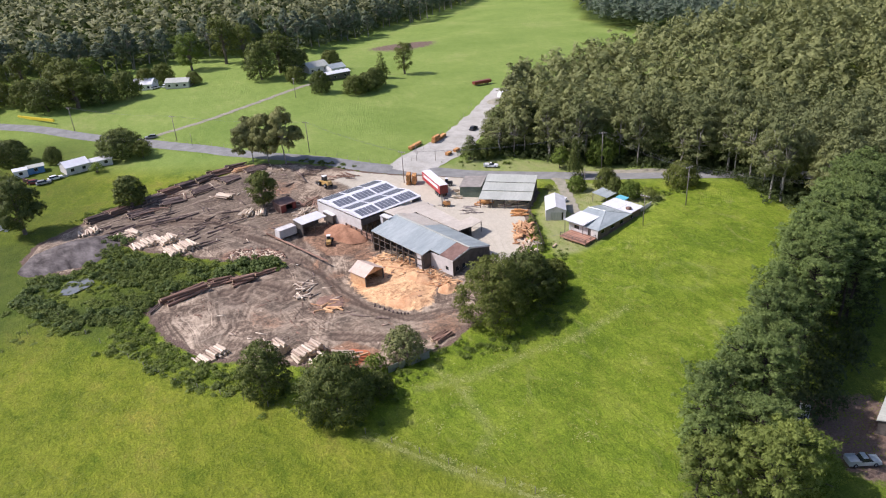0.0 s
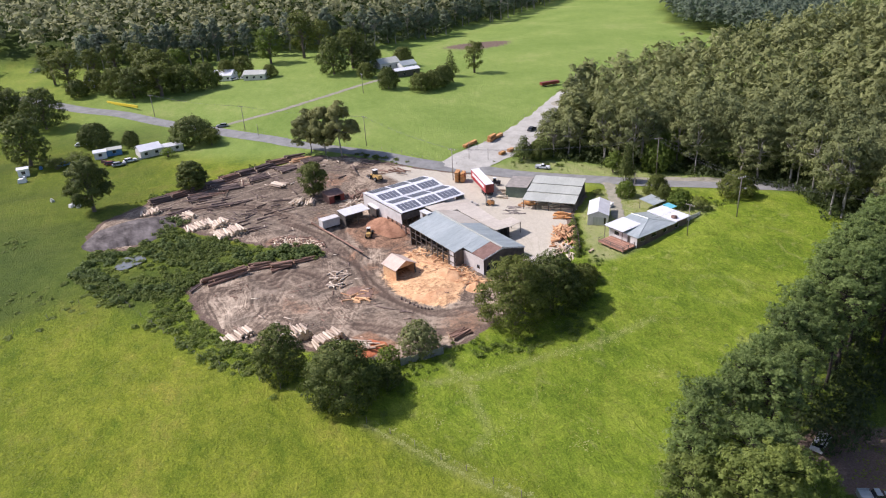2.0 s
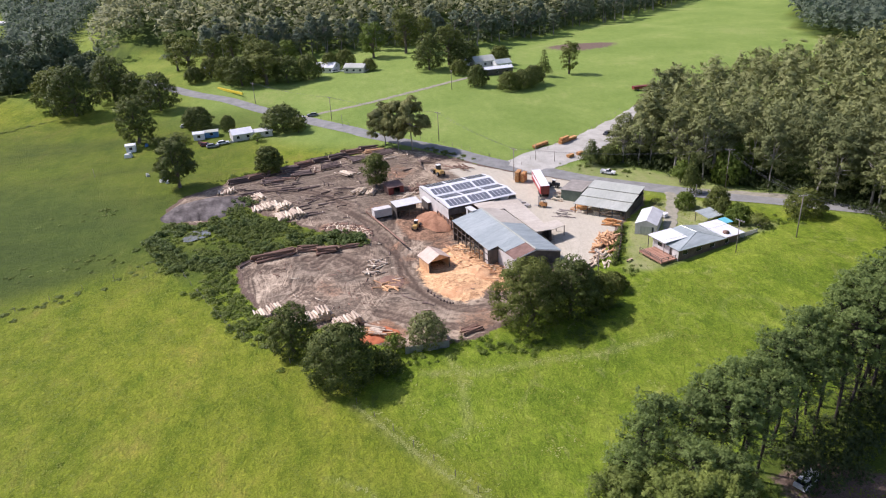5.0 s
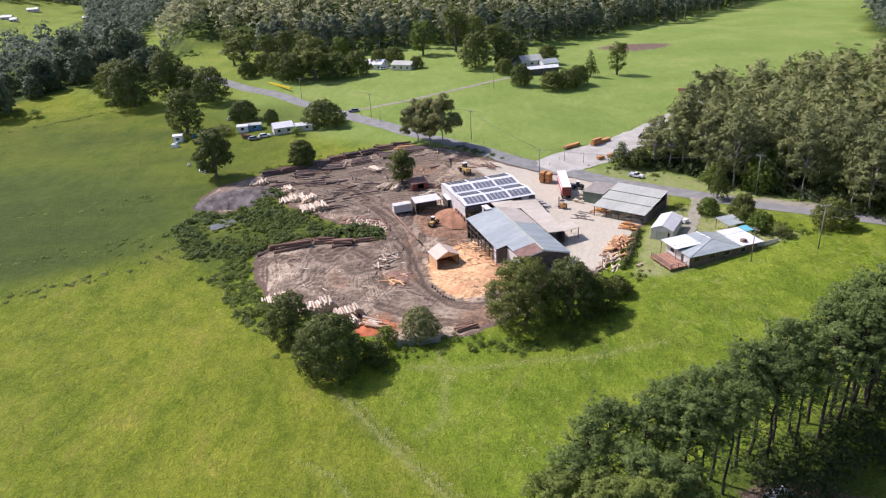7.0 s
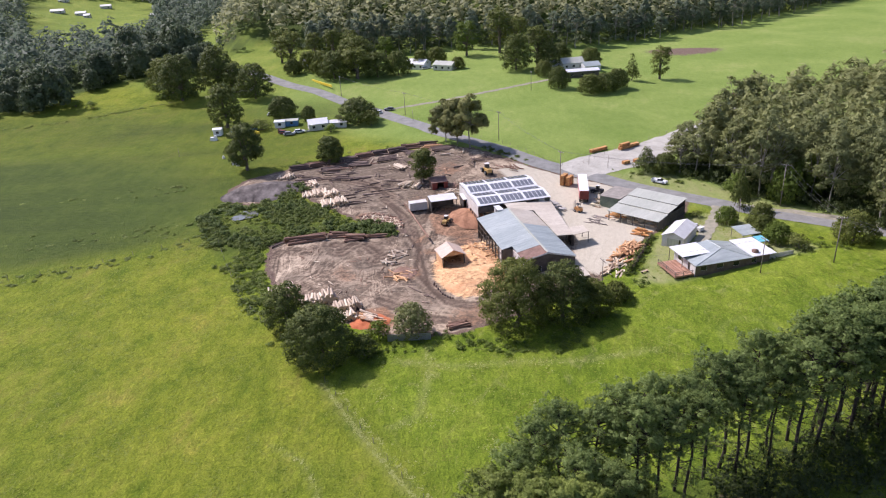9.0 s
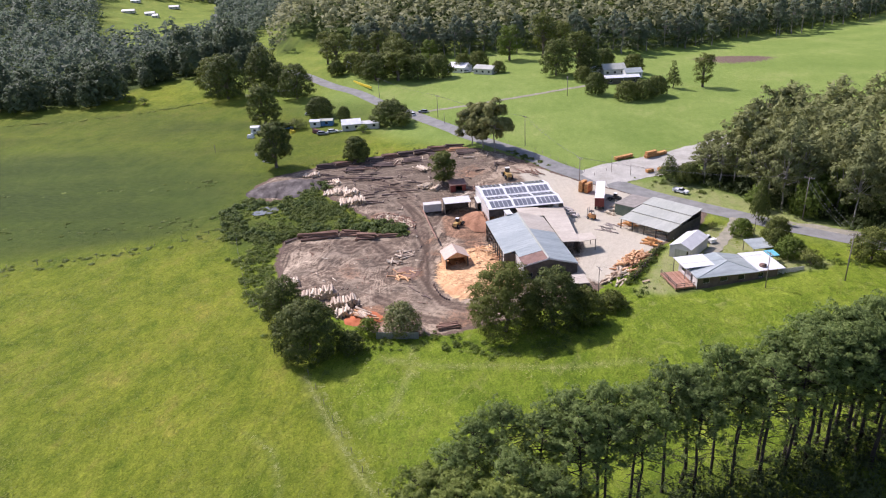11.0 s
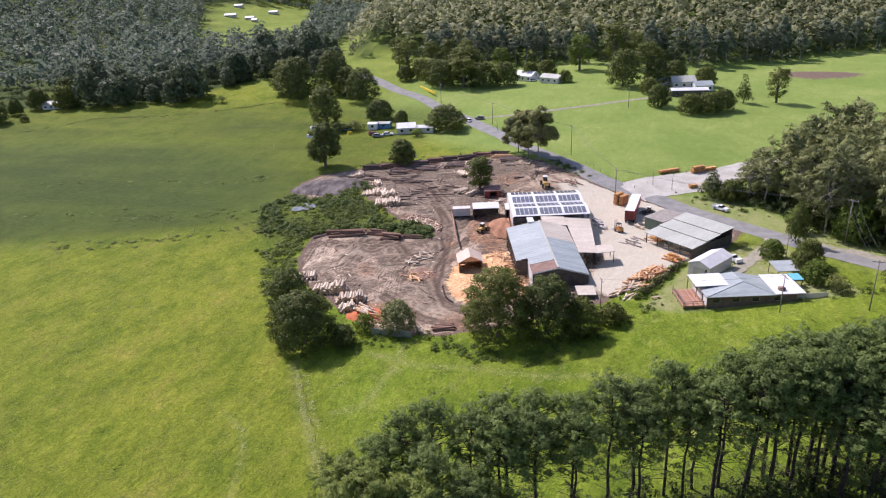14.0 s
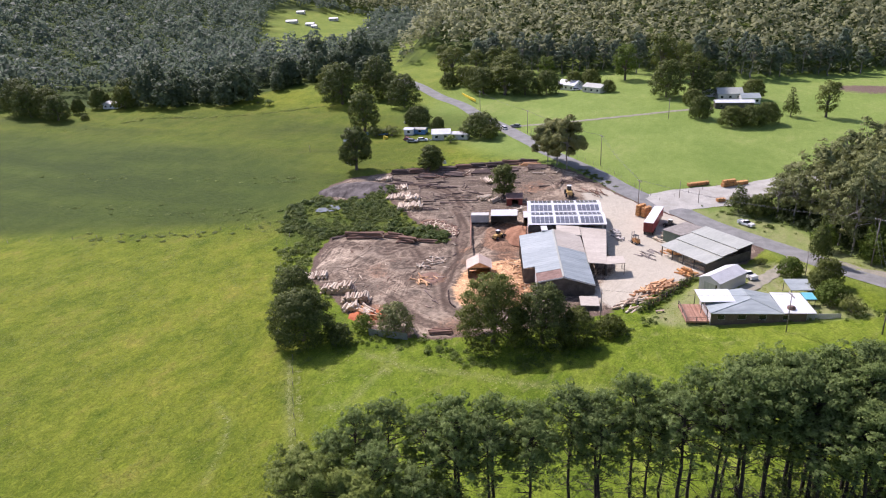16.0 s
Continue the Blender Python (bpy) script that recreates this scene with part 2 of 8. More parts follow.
def yard_material():
    m, nt, p = material("yard_dirt")
    big = swirl(nt, 0.055, 1.2)
    mid = swirl(nt, 0.33, 1.6)
    fine = noise_tex(nt, 1.9, 6, 0.75)
    ruts = wheel_arcs(nt, (-96, 172), "right", 3.0)
    ruts2 = wheel_arcs(nt, (-6, 78), "up", 2.8)
    arcs = wheel_arcs(nt, (62, 158), "left", 3.8)
    arcs, ruts = where_driven(nt, arcs, 0.09, 0.0), where_driven(nt, ruts, 0.075, 40.0)
    mixed = mathn(nt, "ADD", mathn(nt, "ADD", mathn(nt, "MULTIPLY", arcs, 0.36), mathn(nt, "MULTIPLY", mid, 0.30)), mathn(nt, "ADD", mathn(nt, "MULTIPLY", ruts, 0.34), mathn(nt, "MULTIPLY", fine, 0.20)))
    mixed = mathn(nt, "ADD", mixed, mathn(nt, "MULTIPLY", mathn(nt, "SUBTRACT", big, 0.5), 0.35))
    col = ramp(nt, mixed, [(0.515, (0.062, 0.046, 0.040)), (0.575, (0.180, 0.140, 0.114)), (0.625, (0.37, 0.305, 0.248)), (0.70, (0.60, 0.515, 0.43))])
    # bark and mud
    lay = mathn(nt, "ADD", mathn(nt, "MULTIPLY", big, 0.45), mathn(nt, "ADD", mathn(nt, "MULTIPLY", ruts2, 0.35), mathn(nt, "MULTIPLY", fine, 0.3)))
    b = mathn(nt, "ADD", attr(nt, "bark"), mathn(nt, "MULTIPLY", mathn(nt, "SUBTRACT", lay, 0.60), 4.0), True)
    barkc = ramp(nt, mathn(nt, "ADD", mathn(nt, "MULTIPLY", ruts2, 0.6), mathn(nt, "MULTIPLY", fine, 0.4)), [(0.42, (0.036, 0.029, 0.026)), (0.505, (0.105, 0.086, 0.073)), (0.58, (0.33, 0.276, 0.232))])
    col = mixc(nt, b, col, barkc)
    # wheel tracks
    tk = mathn(nt, "MULTIPLY", mathn(nt, "SUBTRACT", mathn(nt, "ADD", attr(nt, "track"), mathn(nt, "MULTIPLY", mathn(nt, "SUBTRACT", mathn(nt, "ADD", mathn(nt, "MULTIPLY", fine, 0.6), mathn(nt, "MULTIPLY", ruts2, 0.5)), 0.55), 2.6)), 0.30), 1.3, True)
    col = mixc(nt, tk, col, ramp(nt, mathn(nt, "ADD", mathn(nt, "MULTIPLY", fine, 0.5), mathn(nt, "MULTIPLY", arcs, 0.5)), [(0.42, (0.050, 0.036, 0.031)), (0.51, (0.125, 0.090, 0.076)), (0.61, (0.32, 0.245, 0.200))]))
    # deep wheel grooves with pale ridges
    wet = mathn(nt, "MULTIPLY", attr(nt, "groove"), mathn(nt, "MULTIPLY", mathn(nt, "SUBTRACT", fine, 0.28), 3.0, True), True)
    col = mixc(nt, mathn(nt, "MULTIPLY", wet, 0.85), col, (0.050, 0.037, 0.032))
    dry = mathn(nt, "MULTIPLY", attr(nt, "ridge"), mathn(nt, "MULTIPLY", mathn(nt, "SUBTRACT", mid, 0.35), 3.5, True), True)
    col = mixc(nt, mathn(nt, "MULTIPLY", dry, 0.7), col, (0.44, 0.365, 0.30))
    # sawdust and red soil
    o = mathn(nt, "ADD", attr(nt, "sawdust"), mathn(nt, "MULTIPLY", mathn(nt, "SUBTRACT", mid, 0.5), 1.5))
    o = mathn(nt, "MULTIPLY", mathn(nt, "SUBTRACT", o, 0.33), 3.5, True)
    col = mixc(nt, o, col, ramp(nt, mathn(nt, "ADD", mathn(nt, "MULTIPLY", mid, 0.5), mathn(nt, "MULTIPLY", fine, 0.5)), [(0.36, (0.24, 0.13, 0.075)), (0.45, (0.54, 0.32, 0.18)), (0.54, (0.70, 0.47, 0.28)), (0.64, (0.82, 0.64, 0.43))]))
    rd = mathn(nt, "ADD", attr(nt, "redsoil"), mathn(nt, "MULTIPLY", mathn(nt, "SUBTRACT", mid, 0.5), 1.2))
    rd = mathn(nt, "MULTIPLY", mathn(nt, "SUBTRACT", rd, 0.35), 3.0, True)
    col = mixc(nt, mathn(nt, "MULTIPLY", rd, 0.9), col, ramp(nt, mathn(nt, "ADD", mathn(nt, "MULTIPLY", fine, 0.45), mathn(nt, "MULTIPLY", mid, 0.55)), [(0.40, (0.095, 0.060, 0.044)), (0.50, (0.24, 0.142, 0.096)), (0.62, (0.44, 0.28, 0.195))]))
    g = mathn(nt, "ADD", attr(nt, "gravel"), mathn(nt, "MULTIPLY", mathn(nt, "SUBTRACT", mid, 0.5), 0.7))
    g = mathn(nt, "MULTIPLY", mathn(nt, "SUBTRACT", g, 0.35), 3.0, True)
    col = mixc(nt, g, col, ramp(nt, mathn(nt, "ADD", mathn(nt, "MULTIPLY", ruts, 0.5), mathn(nt, "MULTIPLY", fine, 0.5)), [(0.35, (0.425, 0.405, 0.355)), (0.5, (0.505, 0.485, 0.435)), (0.65, (0.575, 0.555, 0.505))]))
    col = mixc(nt, mathn(nt, "MULTIPLY", mathn(nt, "MULTIPLY", mathn(nt, "SUBTRACT", 0.53, mathn(nt, "ADD", mathn(nt, "MULTIPLY", arcs, 0.6), mathn(nt, "MULTIPLY", mid, 0.4))), 5.0, True), 0.35), col, (0.20, 0.175, 0.145))
    col = mixc(nt, 1.0, col, (1.02, 0.975, 0.850), "MULTIPLY")
    nt.links.new(col, p.inputs["Base Color"])
    p.inputs["Roughness"].default_value = 0.92
    p.inputs["Specular IOR Level"].default_value = 0.12
    h = mathn(nt, "ADD", fine, mathn(nt, "ADD", ruts2, mid))
    nt.links.new(bump(nt, h, 0.55, 0.3), p.inputs["Normal"])
    return m


M_GROUND, M_YARD = ground_material(), yard_material()
M_ASPHALT = surface("asphalt", (0.185, 0.187, 0.172), (0.275, 0.276, 0.258), 0.35, 0.85, 0, 4.0, 0.2, 0.2)
M_GRAVEL = surface("gravel_road", (0.355, 0.342, 0.292), (0.495, 0.482, 0.422), 0.3, 0.95, 0, 3.0, 0.3, 0.1)
M_LANE = surface("worn_lane", (0.22, 0.22, 0.15), (0.36, 0.33, 0.26), 0.5, 0.95, 0, 3.0, 0.3, 0.1)
M_ROOF_PALE = surface("pale_sheet_roof", (0.55, 0.55, 0.53), (0.70, 0.70, 0.68), 0.5, 0.45, 0.0, 6.0, 0.1, 0.5)
M_ROOF_GREY = surface("weathered_grey_sheet_roof", (0.375, 0.390, 0.328), (0.465, 0.478, 0.408), 0.6, 0.5, 0.0, 6.0, 0.1, 0.5, (0.7, 0.12, 0.12))
M_ROOF_BLUE = surface("blue_grey_sheet_roof", (0.285, 0.330, 0.318), (0.455, 0.500, 0.470), 0.8, 0.34, 0.1, 6.0, 0.05, 0.7, (0.12, 0.6, 0.12))
M_ROOF_BEIGE = surface("beige_dusty_roof", (0.44, 0.385, 0.30), (0.60, 0.545, 0.45), 0.6, 0.6, 0.0, 6.0, 0.12, 0.4, (0.2, 0.6, 0.2))
M_ROOF_WHITE = surface("white_sheet_roof", (0.62, 0.63, 0.64), (0.76, 0.77, 0.77), 0.5, 0.4, 0.0, 6.0, 0.08, 0.5)
M_RUST = surface("rusty_sheet", (0.16, 0.09, 0.068), (0.28, 0.175, 0.135), 0.7, 0.7, 0.1, 7.0, 0.2)
M_WALL_DARK = surface("dark_timber_wall", (0.07, 0.06, 0.05), (0.15, 0.13, 0.11), 0.8, 0.85, 0, 8.0, 0.3)
M_WALL_PALE = surface("pale_clad_wall", (0.52, 0.50, 0.46), (0.66, 0.64, 0.60), 0.5, 0.7, 0, 8.0, 0.2)
M_WALL_GREEN = surface("dull_green_wall", (0.10, 0.14, 0.10), (0.16, 0.20, 0.15), 0.6, 0.7, 0, 8.0, 0.2)
M_TIMBER = surface("raw_orange_timber", (0.46, 0.24, 0.11), (0.66, 0.42, 0.23), 1.2, 0.8, 0, 9.0, 0.3, 0.3, None, 0.5)
M_TIMBER_PALE = surface("pale_sawn_timber", (0.50, 0.40, 0.27), (0.68, 0.58, 0.43), 1.2, 0.8, 0, 9.0, 0.3, 0.3, None, 0.5)
M_LOG = surface("bark_brown_log", (0.17, 0.10, 0.07), (0.31, 0.20, 0.145), 1.2, 0.9, 0, 8.0, 0.5, 0.2, None, 0.5)
M_LOG_PALE = surface("debarked_pale_log", (0.46, 0.365, 0.265), (0.66, 0.565, 0.44), 1.2, 0.85, 0, 8.0, 0.4, 0.2, None, 0.5)
M_LOG_DARK = surface("old_dark_log", (0.09, 0.066, 0.055), (0.22, 0.165, 0.14), 1.2, 0.9, 0, 8.0, 0.5, 0.2, None, 0.5)
M_LOG_END = surface("log_end_grain", (0.50, 0.38, 0.24), (0.66, 0.53, 0.36), 2.0, 0.85, 0, 10.0, 0.3, 0.2)
M_TRUNK = surface("grey_brown_bark", (0.10, 0.08, 0.065), (0.22, 0.18, 0.15), 1.5, 0.9, 0, 8.0, 0.5, 0.2)
M_TRUNK_GUM = surface("pale_gum_bark", (0.22, 0.20, 0.175), (0.42, 0.39, 0.345), 1.2, 0.85, 0, 7.0, 0.4, 0.2)
M_TRUNK_PINE = surface("dark_pine_bark", (0.030, 0.025, 0.022), (0.072, 0.058, 0.048), 1.5, 0.9, 0, 8.0, 0.5, 0.2)
M_STEEL = surface("grey_steel", (0.30, 0.31, 0.32), (0.42, 0.43, 0.44), 1.0, 0.5, 0.6, 9.0, 0.1)
M_DARK = surface("dark_machinery", (0.025, 0.025, 0.027), (0.05, 0.05, 0.052), 1.0, 0.7, 0, 9.0, 0.2)
M_WHITE = surface("white_paint", (0.72, 0.72, 0.71), (0.82, 0.82, 0.81), 1.0, 0.4, 0, 8.0, 0.05)
M_RED = surface("red_paint", (0.36, 0.02, 0.025), (0.48, 0.04, 0.045), 0.6, 0.4, 0, 7.0, 0.1)
M_MAROON = surface("maroon_paint", (0.15, 0.025, 0.02), (0.22, 0.045, 0.035), 0.6, 0.5, 0, 7.0, 0.1)
M_YELLOW = surface("machine_yellow_paint", (0.50, 0.31, 0.09), (0.62, 0.42, 0.16), 0.8, 0.5, 0, 7.0, 0.1)
M_ORANGE = surface("orange_packs", (0.52, 0.245, 0.08), (0.66, 0.36, 0.15), 0.8, 0.7, 0, 7.0, 0.2, 0.3, None, 0.4)
M_BRIGHT_YELLOW = surface("bright_yellow_paint", (0.72, 0.52, 0.03), (0.80, 0.62, 0.06), 0.8, 0.6, 0, 7.0, 0.1)
M_BLUE = surface("blue_tarp", (0.05, 0.16, 0.36), (0.12, 0.27, 0.46), 0.8, 0.5, 0, 7.0, 0.2)
M_RUBBER = surface("black_rubber", (0.015, 0.015, 0.015), (0.03, 0.03, 0.03), 2.0, 0.8, 0, 9.0, 0.2)
# solar cells lifted to grey: some reflected sky is put into the colour
M_PANEL = surface("sky_paled_solar_cells", (0.12, 0.13, 0.15), (0.17, 0.18, 0.20), 0.5, 0.22, 0.0, 9.0, 0.0, 0.6)
M_POLE = surface("grey_pole_timber", (0.20, 0.17, 0.145), (0.32, 0.28, 0.25), 1.0, 0.85, 0, 9.0, 0.3)
M_HUT_ROOF = surface("dusty_pinkish_roof", (0.48, 0.365, 0.28), (0.62, 0.50, 0.40), 0.6, 0.6, 0, 6.0, 0.1)
M_BROWNSOIL = surface("red_brown_soil", (0.13, 0.078, 0.056), (0.33, 0.215, 0.16), 0.4, 0.95, 0, 3.0, 0.5, 0.1)
M_FRONT_RED = surface("bright_red_soil", (0.40, 0.12, 0.055), (0.58, 0.21, 0.10), 0.4, 0.95, 0, 3.0, 0.5, 0.1)
M_WIRE = surface("aluminium_cable", (0.15, 0.15, 0.15), (0.22, 0.22, 0.22), 1.0, 0.5, 0.5, 9.0, 0.0)
M_CONCRETE = surface("dusty_concrete", (0.42, 0.39, 0.35), (0.56, 0.53, 0.49), 0.6, 0.9, 0, 6.0, 0.2, 0.2)
M_POND = surface("murky_water", (0.14, 0.15, 0.13), (0.18, 0.19, 0.17), 0.4, 0.08, 0, 5.0, 0.02, 0.6)
M_GREYPILE = surface("grey_ash_heap", (0.045, 0.039, 0.036), (0.215, 0.192, 0.176), 0.42, 0.95, 0, 2.2, 1.0, 0.1, (1.0, 0.45, 1.0, 0.5))
M_SAWDUST = surface("orange_sawdust", (0.50, 0.26, 0.125), (0.70, 0.45, 0.25), 0.35, 0.95, 0, 3.0, 0.5, 0.1)
M_REDSOIL = surface("red_orange_soil", (0.23, 0.115, 0.068), (0.45, 0.25, 0.15), 0.4, 0.95, 0, 3.0, 0.5, 0.1)
M_GLASS, _nt, _p = material("dark_window_glass")
_p.inputs["Base Color"].default_value = (0.02, 0.025, 0.03, 1)
_p.inputs["Roughness"].default_value = 0.06
M_LEAF = foliage("broad_leaves", (0.062, 0.085, 0.018), (0.145, 0.175, 0.042), (0.27, 0.27, 0.09))
M_LEAF_DARK = foliage("dark_glossy_leaves", (0.036, 0.056, 0.016), (0.118, 0.150, 0.040), (0.29, 0.31, 0.095), 0.22)
M_LEAF_GUM = foliage("gum_leaves", (0.100, 0.122, 0.048), (0.198, 0.222, 0.094), (0.32, 0.332, 0.160), 0.25, 2.2, 0.45)
M_LEAF_GUM_PALE = foliage("pale_gum_leaves", (0.125, 0.145, 0.052), (0.225, 0.24, 0.096), (0.35, 0.345, 0.16), 0.3, 2.4, 0.46)
M_LEAF_PINE = foliage("pine_needles", (0.070, 0.108, 0.034), (0.188, 0.252, 0.082), (0.335, 0.405, 0.160), 0.42, 4.5, 0.46, 0.3, (0.66, 0.66, 0.54))
M_LEAF_PINE_LIGHT = foliage("young_pine_needles", (0.10, 0.135, 0.030), (0.225, 0.275, 0.070), (0.37, 0.41, 0.135), 0.38, 4.5, 0.46, 0.3, (0.64, 0.64, 0.52))
M_LEAF_LIME = foliage("light_green_leaves", (0.085, 0.13, 0.02), (0.15, 0.21, 0.035), (0.22, 0.27, 0.07))
# hill leaves: distance haze is put into the pale base colours
M_LEAF_FAR = foliage("haze_paled_forest_leaves", (0.225, 0.242, 0.148), (0.330, 0.345, 0.205), (0.42, 0.425, 0.250), 0.5, 0.8, 0.0, 0.2)
M_GRASS = foliage("grass_blades", (0.128, 0.178, 0.017), (0.202, 0.248, 0.027), (0.292, 0.310, 0.056), 0.3, 6.0, 0.0, 0.3, (0.62, 0.60, 0.5))
M_GRASS_PALE = foliage("seeding_grass_blades", (0.25, 0.29, 0.07), (0.35, 0.38, 0.12), (0.44, 0.46, 0.18), 0.3, 6.0, 0.0, 0.3, (0.56, 0.56, 0.52))
# valley leaves: blue-grey haze of the distance mixed into the colour
M_LEAF_VALLEY = foliage("haze_paled_valley_leaves", (0.132, 0.172, 0.130), (0.166, 0.210, 0.156), (0.205, 0.250, 0.182), 0.5, 0.8, 0.0, 0.12)

# ---- building blocks ----


class Shape:
    """Collects points and faces of one mesh."""

    def __init__(self):
        self.v, self.f = [], []

    def add(self, pts, faces):
        n = len(self.v)
        self.v += [tuple(p) for p in pts]
        self.f += [tuple(i + n for i in f) for f in faces]
        return self

    def hexa(self, low, high):
        """A six-sided solid from four low corners and the four high ones above them."""
        return self.add(list(low) + list(high), [(3, 2, 1, 0), (4, 5, 6, 7), (0, 1, 5, 4), (1, 2, 6, 5), (2, 3, 7, 6), (3, 0, 4, 7)])

    def box(self, c, s, rz=0.0, taper=1.0):
        x, y, z = c
        a, b, h = s[0] / 2, s[1] / 2, s[2] / 2
        cs, sn = math.cos(rz), math.sin(rz)
        r = lambda u, v, w: (x + u * cs - v * sn, y + u * sn + v * cs, z + w)
        k = taper
        return self.hexa([r(-a, -b, -h), r(a, -b, -h), r(a, b, -h), r(-a, b, -h)], [r(-a * k, -b * k, h), r(a * k, -b * k, h), r(a * k, b * k, h), r(-a * k, b * k, h)])

    def tube(self, p, q, r0, r1=None, n=8, caps=True):
        p, q = Vector(p), Vector(q)
        r1 = r0 if r1 is None else r1
        d = (q - p).normalized()
        u = d.orthogonal().normalized()
        w = d.cross(u)
        ring = [(math.cos(2 * math.pi * i / n), math.sin(2 * math.pi * i / n)) for i in range(n)]
        pts = [p + (u * c + w * s) * r0 for c, s in ring] + [q + (u * c + w * s) * r1 for c, s in ring]
        faces = [(i, (i + 1) % n, n + (i + 1) % n, n + i) for i in range(n)]
        if caps:
            faces += [tuple(range(n - 1, -1, -1)), tuple(range(n, 2 * n))]
        return self.add(pts, faces)

    def slab(self, corners, t):
        """A plate of thickness t under the four given top corners (counter-clockwise from above)."""
        return self.hexa([(x, y, z - t) for x, y, z in corners], corners)

    def make(self, name, mat, parent=None, label="", smooth=False):
        me = bpy.data.meshes.new(name)
        me.from_pydata(self.v, [], self.f)
        me.materials.append(mat)
        if smooth:
            me.polygons.foreach_set("use_smooth", [True] * len(me.polygons))
        me.update()
        ob = new(name, me)
        if parent is not None:
            ob.parent = parent
        return tagged(ob, label)


def part(name, shape, mat, parent, label="", smooth=False):
    return shape.make(name, mat, parent, label, smooth)


def thing(name, x, y, z, rz=0.0, label="", category="", group="", kind=""):
    """An empty at a thing's base, to which its parts are parented."""
    e = new(name)
    e.empty_display_size = 0.5
    e.matrix_basis = pose(x, y, z, 0, 0, rz)
    return tagged(e, label, category, group, kind)


def array_mesh(name, verts, faces, mat, smooth=False):
    """A mesh from arrays of points (with normals, where six numbers wide) and of faces that all have the same number of corners."""
    me = bpy.data.meshes.new(name)
    k = faces.shape[1]
    verts = np.asarray(verts, np.float32)
    me.vertices.add(len(verts))
    me.vertices.foreach_set("co", np.ascontiguousarray(verts[:, :3]).ravel())
    me.loops.add(faces.size)
    me.loops.foreach_set("vertex_index", faces.astype(np.int32).ravel())
    me.polygons.add(len(faces))
    me.polygons.foreach_set("loop_start", np.arange(0, faces.size, k, dtype=np.int32))
    me.polygons.foreach_set("loop_total", np.full(len(faces), k, np.int32))
    if smooth:
        me.polygons.foreach_set("use_smooth", np.ones(len(faces), bool))
    me.materials.append(mat)
    me.update()
    me.validate()
    if verts.shape[1] == 6:
        soft = me.attributes.new("custom_normal", "FLOAT_VECTOR", "POINT")
        soft.data.foreach_set("vector", np.ascontiguousarray(verts[:, 3:]).ravel())
    return me


# ---- lie of the land ----


def S(t):
    t = np.clip(t, 0, 1)
    return t * t * (3 - 2 * t)


def back_edge(x):
    """How far off the foot of the wooded back hills lies."""
    x = np.asarray(x, float)
    return 432 + 0.85 * np.clip(x - 70, 0, 500) + 430 * S((-x - 150) / 130)


def land(x, y):
    x, y = np.asarray(x, float), np.asarray(y, float)
    z = -1.9 * np.exp(-((x + 12) / 42) ** 2 - ((y - 147) / 24) ** 2)
    z = z + 3.0 * S((y - 195) / 40) * (0.4 + 0.6 * S((x + 50) / 45)) * (1 - 0.45 * S((x - 30) / 60))
    z = z + 6.3 * S((y - 235) / 190) * (1 - 0.55 * S((x - 20) / 80)) * (1 + 0.35 * S((-x - 30) / 60))
    z = z + 2.6 * np.exp(-((x - 92) / 34) ** 2 - ((y - 132) / 30) ** 2)
    z = z + 16 * S((x - 98) / 120) * S((y - 120) / 70) * (1 - S((y - 215) / 90))
    d = np.clip(y - back_edge(x), 0, None)
    z = z + 120 * (1 - np.exp(-d / 330))
    z = z + 70 * S((-x - 330) / 420) * S((y - 100) / 300)
    z = z + 60 * S((x - 300) / 400)
    near = np.hypot(x, y - 160)
    z = z + S((near - 90) / 150) * (0.9 * np.sin(x * 0.021 + 1.3) * np.sin(y * 0.027) + 0.5 * np.sin(x * 0.06 + y * 0.05))
    return z


def gz(x, y):
    return float(land(x, y))


def inside(px, py, poly):
    """For arrays of points: whether each lies in the polygon, and how far it is from its edge."""
    px, py = np.asarray(px, float), np.asarray(py, float)
    ins = np.zeros(px.shape, bool)
    dist = np.full(px.shape, 1e9)
    n = len(poly)
    for i in range(n):
        (x0, y0), (x1, y1) = poly[i], poly[(i + 1) % n]
        cross = ((y0 > py) != (y1 > py)) & (px < (x1 - x0) * (py - y0) / (y1 - y0 + 1e-12) + x0)
        ins ^= cross
        l2 = (x1 - x0) ** 2 + (y1 - y0) ** 2
        t = np.clip(((px - x0) * (x1 - x0) + (py - y0) * (y1 - y0)) / l2, 0, 1)
        dist = np.minimum(dist, np.hypot(px - x0 - t * (x1 - x0), py - y0 - t * (y1 - y0)))
    return ins, dist


def signed(px, py, poly):
    ins, d = inside(px, py, poly)
    return np.where(ins, d, -d)


YARD = [(-45.6, 149.1), (-38.5, 133.8), (-27.3, 126.4), (-16.1, 117.2), (-8.0, 112.9), (4.0, 114.4), (12.1, 119.6), (24.2, 127.9), (33.2, 135.9), (37.2, 141.9), (44.2, 151.7), (50.1, 160.4), (60.0, 171.1), (64.0, 182.0),
        (52.0, 193.0), (41.9, 201.4), (32.7, 207.2), (22.6, 214.9), (5.8, 230.6), (-6.8, 237.9), (-16.5, 234.5), (-33.5, 231.3), (-48.5, 228.9), (-59.5, 220.2), (-70.6, 211.9), (-73.9, 202.7), (-70.0, 191.0),
        (-62.0, 188.1), (-55.0, 195.0), (-51.9, 203.6), (-45.0, 192.1), (-34.1, 181.9), (-27.2, 175.1), (-18.2, 171.6), (-14.2, 168.1), (-19.3, 165.8), (-28.3, 167.8), (-40.3, 166.9), (-47.5, 160.5)]
